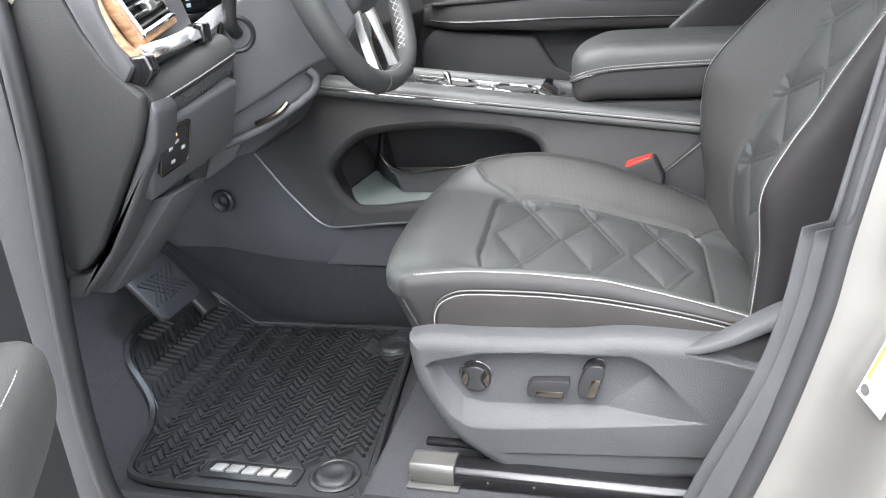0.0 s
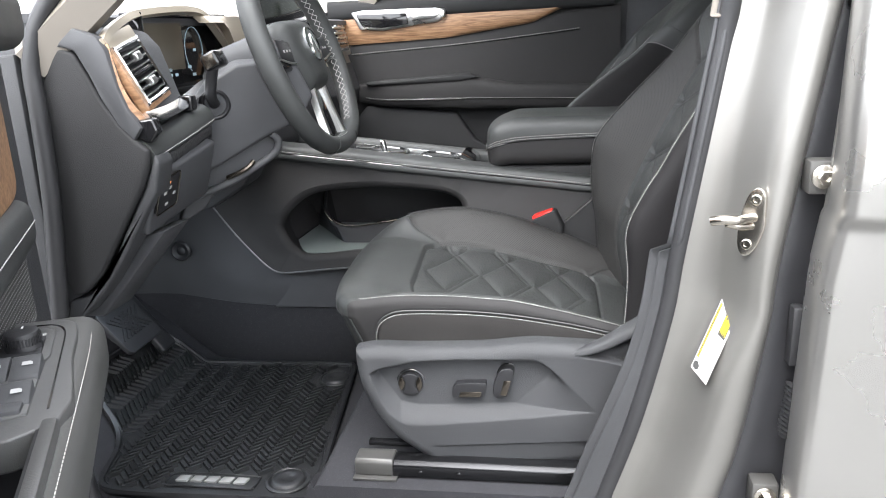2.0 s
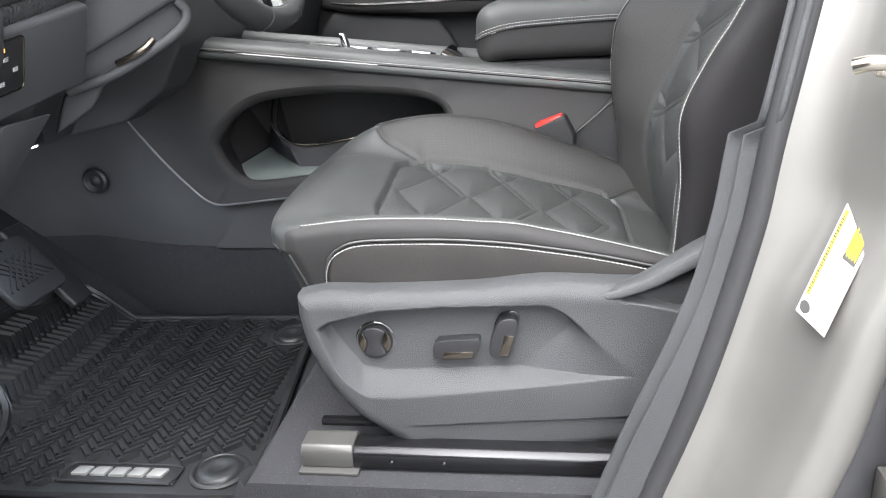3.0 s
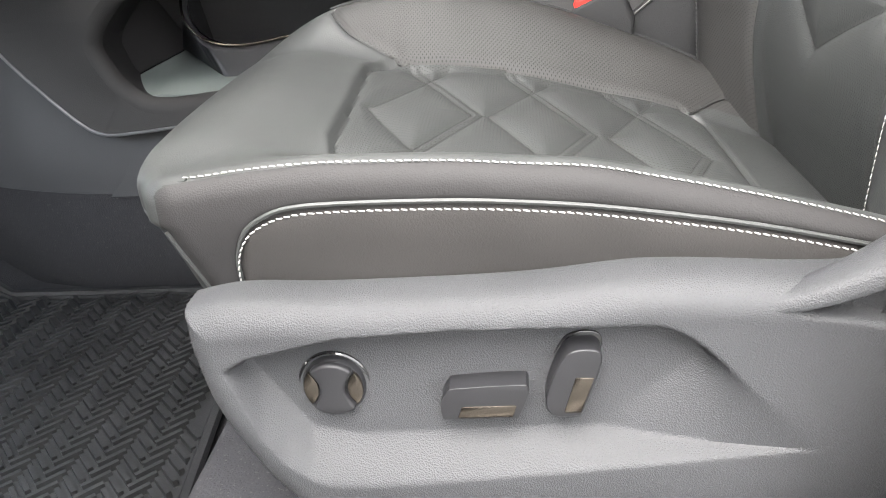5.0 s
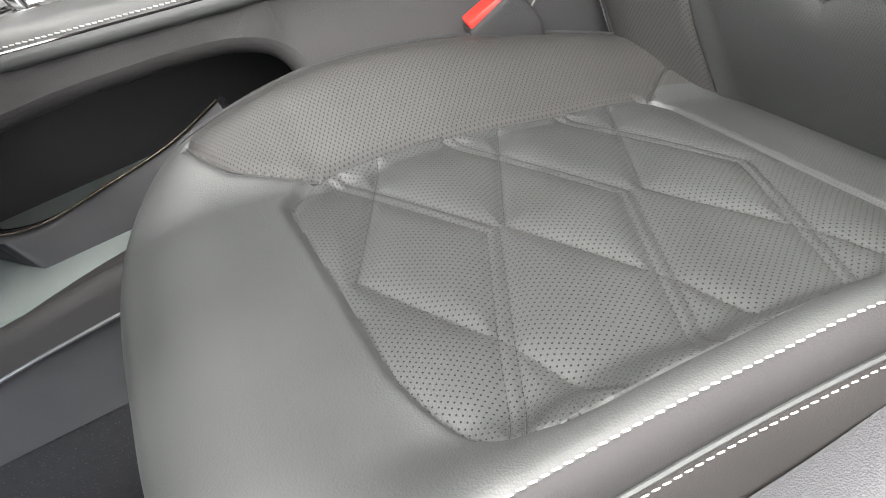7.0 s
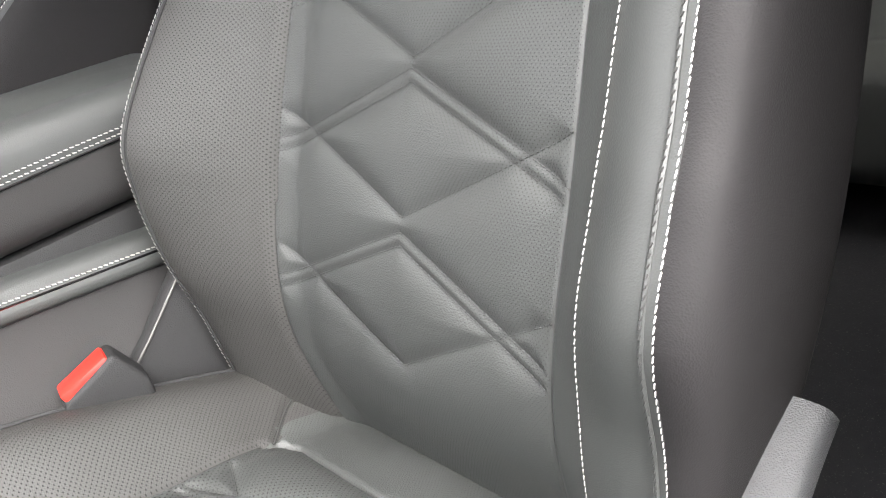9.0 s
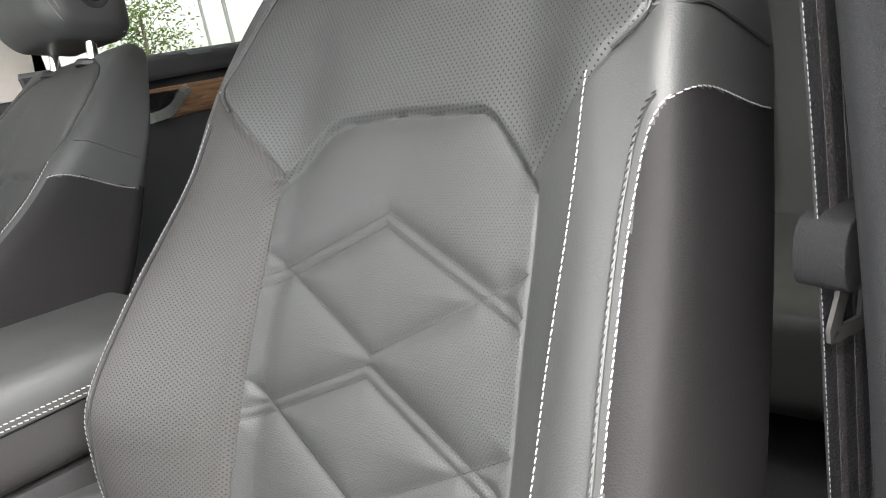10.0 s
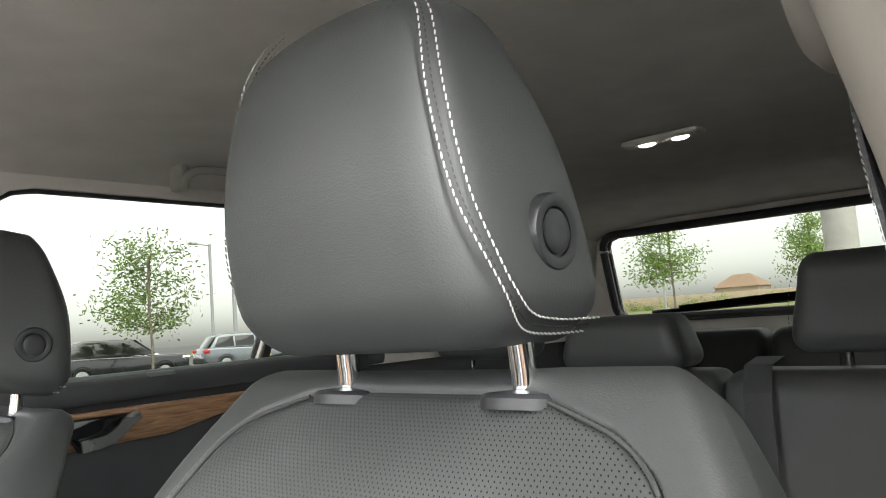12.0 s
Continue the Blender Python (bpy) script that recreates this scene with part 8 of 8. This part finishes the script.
def tree(at, height, spread, seed, label):
    rng = random.Random(seed)
    t = thing("tree", label, "tree", at)
    x, y, z = at
    limbs = [tube(smooth_line([(x, y, z - 0.1), (x + 0.03, y, z + height * 0.25), (x - 0.02, y + 0.02, z + height * 0.5), (x, y, z + height * 0.85)], 5), 0.02 * height / 2.2, 8)]
    ends = []
    for k in range(22):
        a, h = rng.uniform(0, 6.283), rng.uniform(0.30, 0.82)
        ln = spread * (1.15 - h * 0.75) * rng.uniform(0.6, 1.15)
        p0 = Vector((x, y, z + height * h))
        p1 = p0 + Vector((math.cos(a) * ln, math.sin(a) * ln, height * rng.uniform(0.04, 0.18)))
        limbs.append(tube([p0, (p0 + p1) / 2 + Vector((0, 0, 0.05 * height * rng.random())), p1], 0.006 * height / 2.2, 5))
        ends += [p0.lerp(p1, q) for q in (0.45, 0.7, 0.9, 1.05)]
    ends += [Vector((x, y, z + height * q)) for q in (0.8, 0.9, 0.97)]
    part("trunk", join(*limbs), BARK, t)
    vs, fs = [], []
    for c in ends:
        for _ in range(34):
            p = c + Vector((rng.gauss(0, 0.11), rng.gauss(0, 0.11), rng.gauss(0, 0.075))) * height * 0.55
            u = Vector((rng.gauss(0, 1), rng.gauss(0, 1), rng.gauss(0, 1))).normalized() * 0.016 * height
            w = u.orthogonal().normalized() * 0.008 * height
            k = len(vs)
            vs += [p - u, p + w, p + u, p - w]
            fs.append((k, k + 1, k + 2, k + 3))
    part("crown", (np.array([v[:] for v in vs]), fs), LEAF, t, "sparse bright green leaves", smooth=0, kind="stuff")
    return t


tree((12.7, 25.4, 0), 5.2, 1.7, 4, "young tree with sparse bright green leaves by the car park")
tree((44.0, 21.0, 0), 7.5, 2.4, 7, "leafy green tree beyond the rear window")
tree((52.0, 15.0, 0), 7.0, 2.0, 9, "slender green tree beside the verge")


def light_pole(at, height, arm):
    p = thing("light_pole", "tall grey car park light pole", "light pole", at, "light poles")
    x, y, z = at
    part("shaft", tube([(x, y, z - 0.1), (x, y, z + height)], 0.11, 10), POLE, p)
    part("base", tube([(x, y, z - 0.1), (x, y, z + 0.7)], 0.28, 12), POLE, p)
    if arm:
        part("arm", tube([(x, y, z + height - 0.1), (x - arm, y, z + height)], 0.05, 8), POLE, p)
        part("lamp_head", block((x - arm - 0.5, y - 0.2, z + height - 0.06), (x - arm + 0.2, y + 0.2, z + height + 0.08), 0.03), POLE, p)


light_pole((30.3, 51.6, 0), 8.6, 1.2)
light_pole((24.0, 38.4, 0), 15.0, 0)
light_pole((62.0, 30.5, 0), 12.0, 1.0)
pylon = thing("concrete_column", "pale concrete column standing by the road", "column", (38, 9.6, 0))
part("shaft", tube([(38, 9.6, -0.1), (38, 9.6, 9.0)], 0.75, 20), surface("pale_concrete", (0.50, 0.48, 0.44), 0.85, vary=0.1, vary_size=0.6), pylon)


def parked_car(at, heading, paint, label):
    """A sport utility car, 4.8 m long, seen from some way off."""
    c = thing("parked_car", label, "car", at, "parked cars")
    m = Matrix.Translation(at) @ Matrix.Rotation(heading, 4, 'Z')

    def put(name, g, material, parent=c, lab="", **k):
        return part(name, moved(g, m), material, parent, lab, **k)

    side = [(-2.4, 0.45), (-2.42, 0.80), (-2.36, 1.02), (-2.20, 1.08), (2.28, 0.98), (2.40, 0.80), (2.38, 0.42), (1.95, 0.32), (-1.95, 0.32)]
    g = prism(side, 'y', -0.92, 0.92, 0.09, 4)
    put("body", g, paint)
    cab = prism([(-2.15, 1.05), (-1.80, 1.58), (-1.3, 1.68), (0.35, 1.66), (1.15, 1.03)], 'y', -0.86, 0.86, 0.06, 3)
    v = cab[0]
    v[:, 1] *= 1 - 0.22 * np.clip((v[:, 2] - 1.05) / 0.62, 0, 1)
    put("cabin", (v, cab[1]), paint)
    for s in (-1, 1):
        for pts in ([(-1.95, 1.10), (-1.70, 1.52), (-1.05, 1.56), (-1.05, 1.10)], [(-0.98, 1.10), (-0.98, 1.56), (-0.10, 1.56), (-0.10, 1.10)], [(-0.03, 1.10), (-0.03, 1.56), (0.32, 1.55), (0.92, 1.10)]):
            w = prism(pts, 'y', s * 0.868, s * 0.80, 0.01)
            q = w[0]
            q[:, 1] *= 1 - 0.215 * np.clip((q[:, 2] - 1.05) / 0.62, 0, 1)
            put("side_window", (q, w[1]), GLOSS)
        put("tail_lamp", block((-2.44, s * 0.86 - 0.10, 0.86), (-2.18, s * 0.86 + 0.075, 1.02), 0.03, 3), TAIL)
        put("headlamp", block((2.12, s * 0.80 - 0.14, 0.76), (2.42, s * 0.80 + 0.12, 0.90), 0.03, 3), CHROME)
        for x in (-1.45, 1.45):
            wm = Matrix.Translation((x, s * 0.80, 0.36)) @ Matrix.Rotation(radians(90), 4, 'X')
            tyre = put("tyre", moved(lathe([(0.24, -0.12), (0.34, -0.12), (0.36, -0.09), (0.36, 0.09), (0.34, 0.12), (0.24, 0.12)], 32), wm), TYRE)
            put("rim", moved(lathe([(0.24, -0.125), (0.20, -0.132), (0.06, -0.128), (0.05, 0.128), (0.20, 0.132), (0.24, 0.125)], 20), wm), POLE, tyre)
            put("arch", moved(lathe([(0.42, -0.13), (0.42, 0.135), (0.38, 0.135), (0.38, -0.13)], 32), wm), TYRE)
    put("rear_window", prism([(-2.20, 1.12), (-1.86, 1.56), (-1.84, 1.54), (-2.17, 1.10)], 'y', -0.66, 0.66, 0.005), GLOSS)
    put("windscreen", prism([(1.16, 1.06), (0.44, 1.62), (0.46, 1.64), (1.20, 1.07)], 'y', -0.66, 0.66, 0.005), GLOSS)
    put("bumper", block((-2.47, -0.85, 0.40), (-2.30, 0.85, 0.62), 0.05, 3), TYRE)
    return c


parked_car((13.4, 29.5, 0), radians(-12), CAR_BLACK, "black parked car with a red tail lamp")
parked_car((20.5, 31.5, 0), radians(-14), CAR_GREY, "grey parked car beside a black one")
parked_car((27.5, 33.0, 0), radians(168), CAR_WHITE, "white parked car at the end of the row")
parked_car((9.5, 36.0, 0), radians(-12), CAR_GREY, "grey parked car in the farther row")
parked_car((17.5, 40.0, 0), radians(-10), CAR_WHITE, "white parked car in the farther row")
hydrant = thing("hydrant", "small yellow hydrant by the parked cars", "hydrant", (18.3, 26.8, 0))
part("barrel", moved(lathe([(0.16, 0.0), (0.16, 0.08), (0.11, 0.10), (0.11, 0.50), (0.14, 0.52), (0.14, 0.56), (0.10, 0.66), (0.03, 0.72)], 20), Matrix.Translation((18.3, 26.8, 0))), LABEL_YELLOW, hydrant)
house = thing("house", "distant tan house with a brown hipped roof", "house", (174, 66, 0))
part("wall", block((170, 61, -0.1), (178, 71, 3.4), 0.02), STUCCO, house)
bm = bmesh.new()
pts = [(169.4, 60.4, 3.35), (178.6, 60.4, 3.35), (178.6, 71.6, 3.35), (169.4, 71.6, 3.35), (174, 64, 6.3), (174, 68, 6.3)]
q = [bm.verts.new(p) for p in pts]
for t in ((0, 1, 4), (1, 2, 5, 4), (2, 3, 5), (3, 0, 4, 5), (3, 2, 1, 0)):
    bm.faces.new([q[i] for i in t])
part("roof", from_bm(bm), ROOF, house, smooth=0)
for y in (62.5, 65.5, 68.5):
    w = part("window", block((169.9, y, 1.0), (170.05, y + 1.2, 2.3), 0.01), GLOSS, house)
fence = thing("garden_wall", "long tan wall before the distant house", "wall", (100, 40, 0))
part("wall", block((99.8, 8, -0.1), (100.2, 75, 1.9), 0.02), STUCCO, fence)
rng = random.Random(31)
hedge_v, hedge_f = [], []
for k in range(26):
    cx, cy, r = 94 + rng.uniform(-2, 2), 10 + k * 2.4 + rng.uniform(-1, 1), rng.uniform(0.7, 1.5)
    for _ in range(130):
        p = Vector((cx + rng.gauss(0, 0.45) * r, cy + rng.gauss(0, 0.5) * r, abs(rng.gauss(0.5, 0.35)) * r))
        u = Vector((rng.gauss(0, 1), rng.gauss(0, 1), rng.gauss(0, 1))).normalized() * 0.16
        w = u.orthogonal().normalized() * 0.09
        i = len(hedge_v)
        hedge_v += [(p - u)[:], (p + w)[:], (p + u)[:], (p - w)[:]]
        hedge_f.append((i, i + 1, i + 2, i + 3))
tagged(part("shrubs", (np.array(hedge_v), hedge_f), LEAF, None, "low green shrubs before the garden wall", smooth=0), "", "shrubs", kind="stuff")
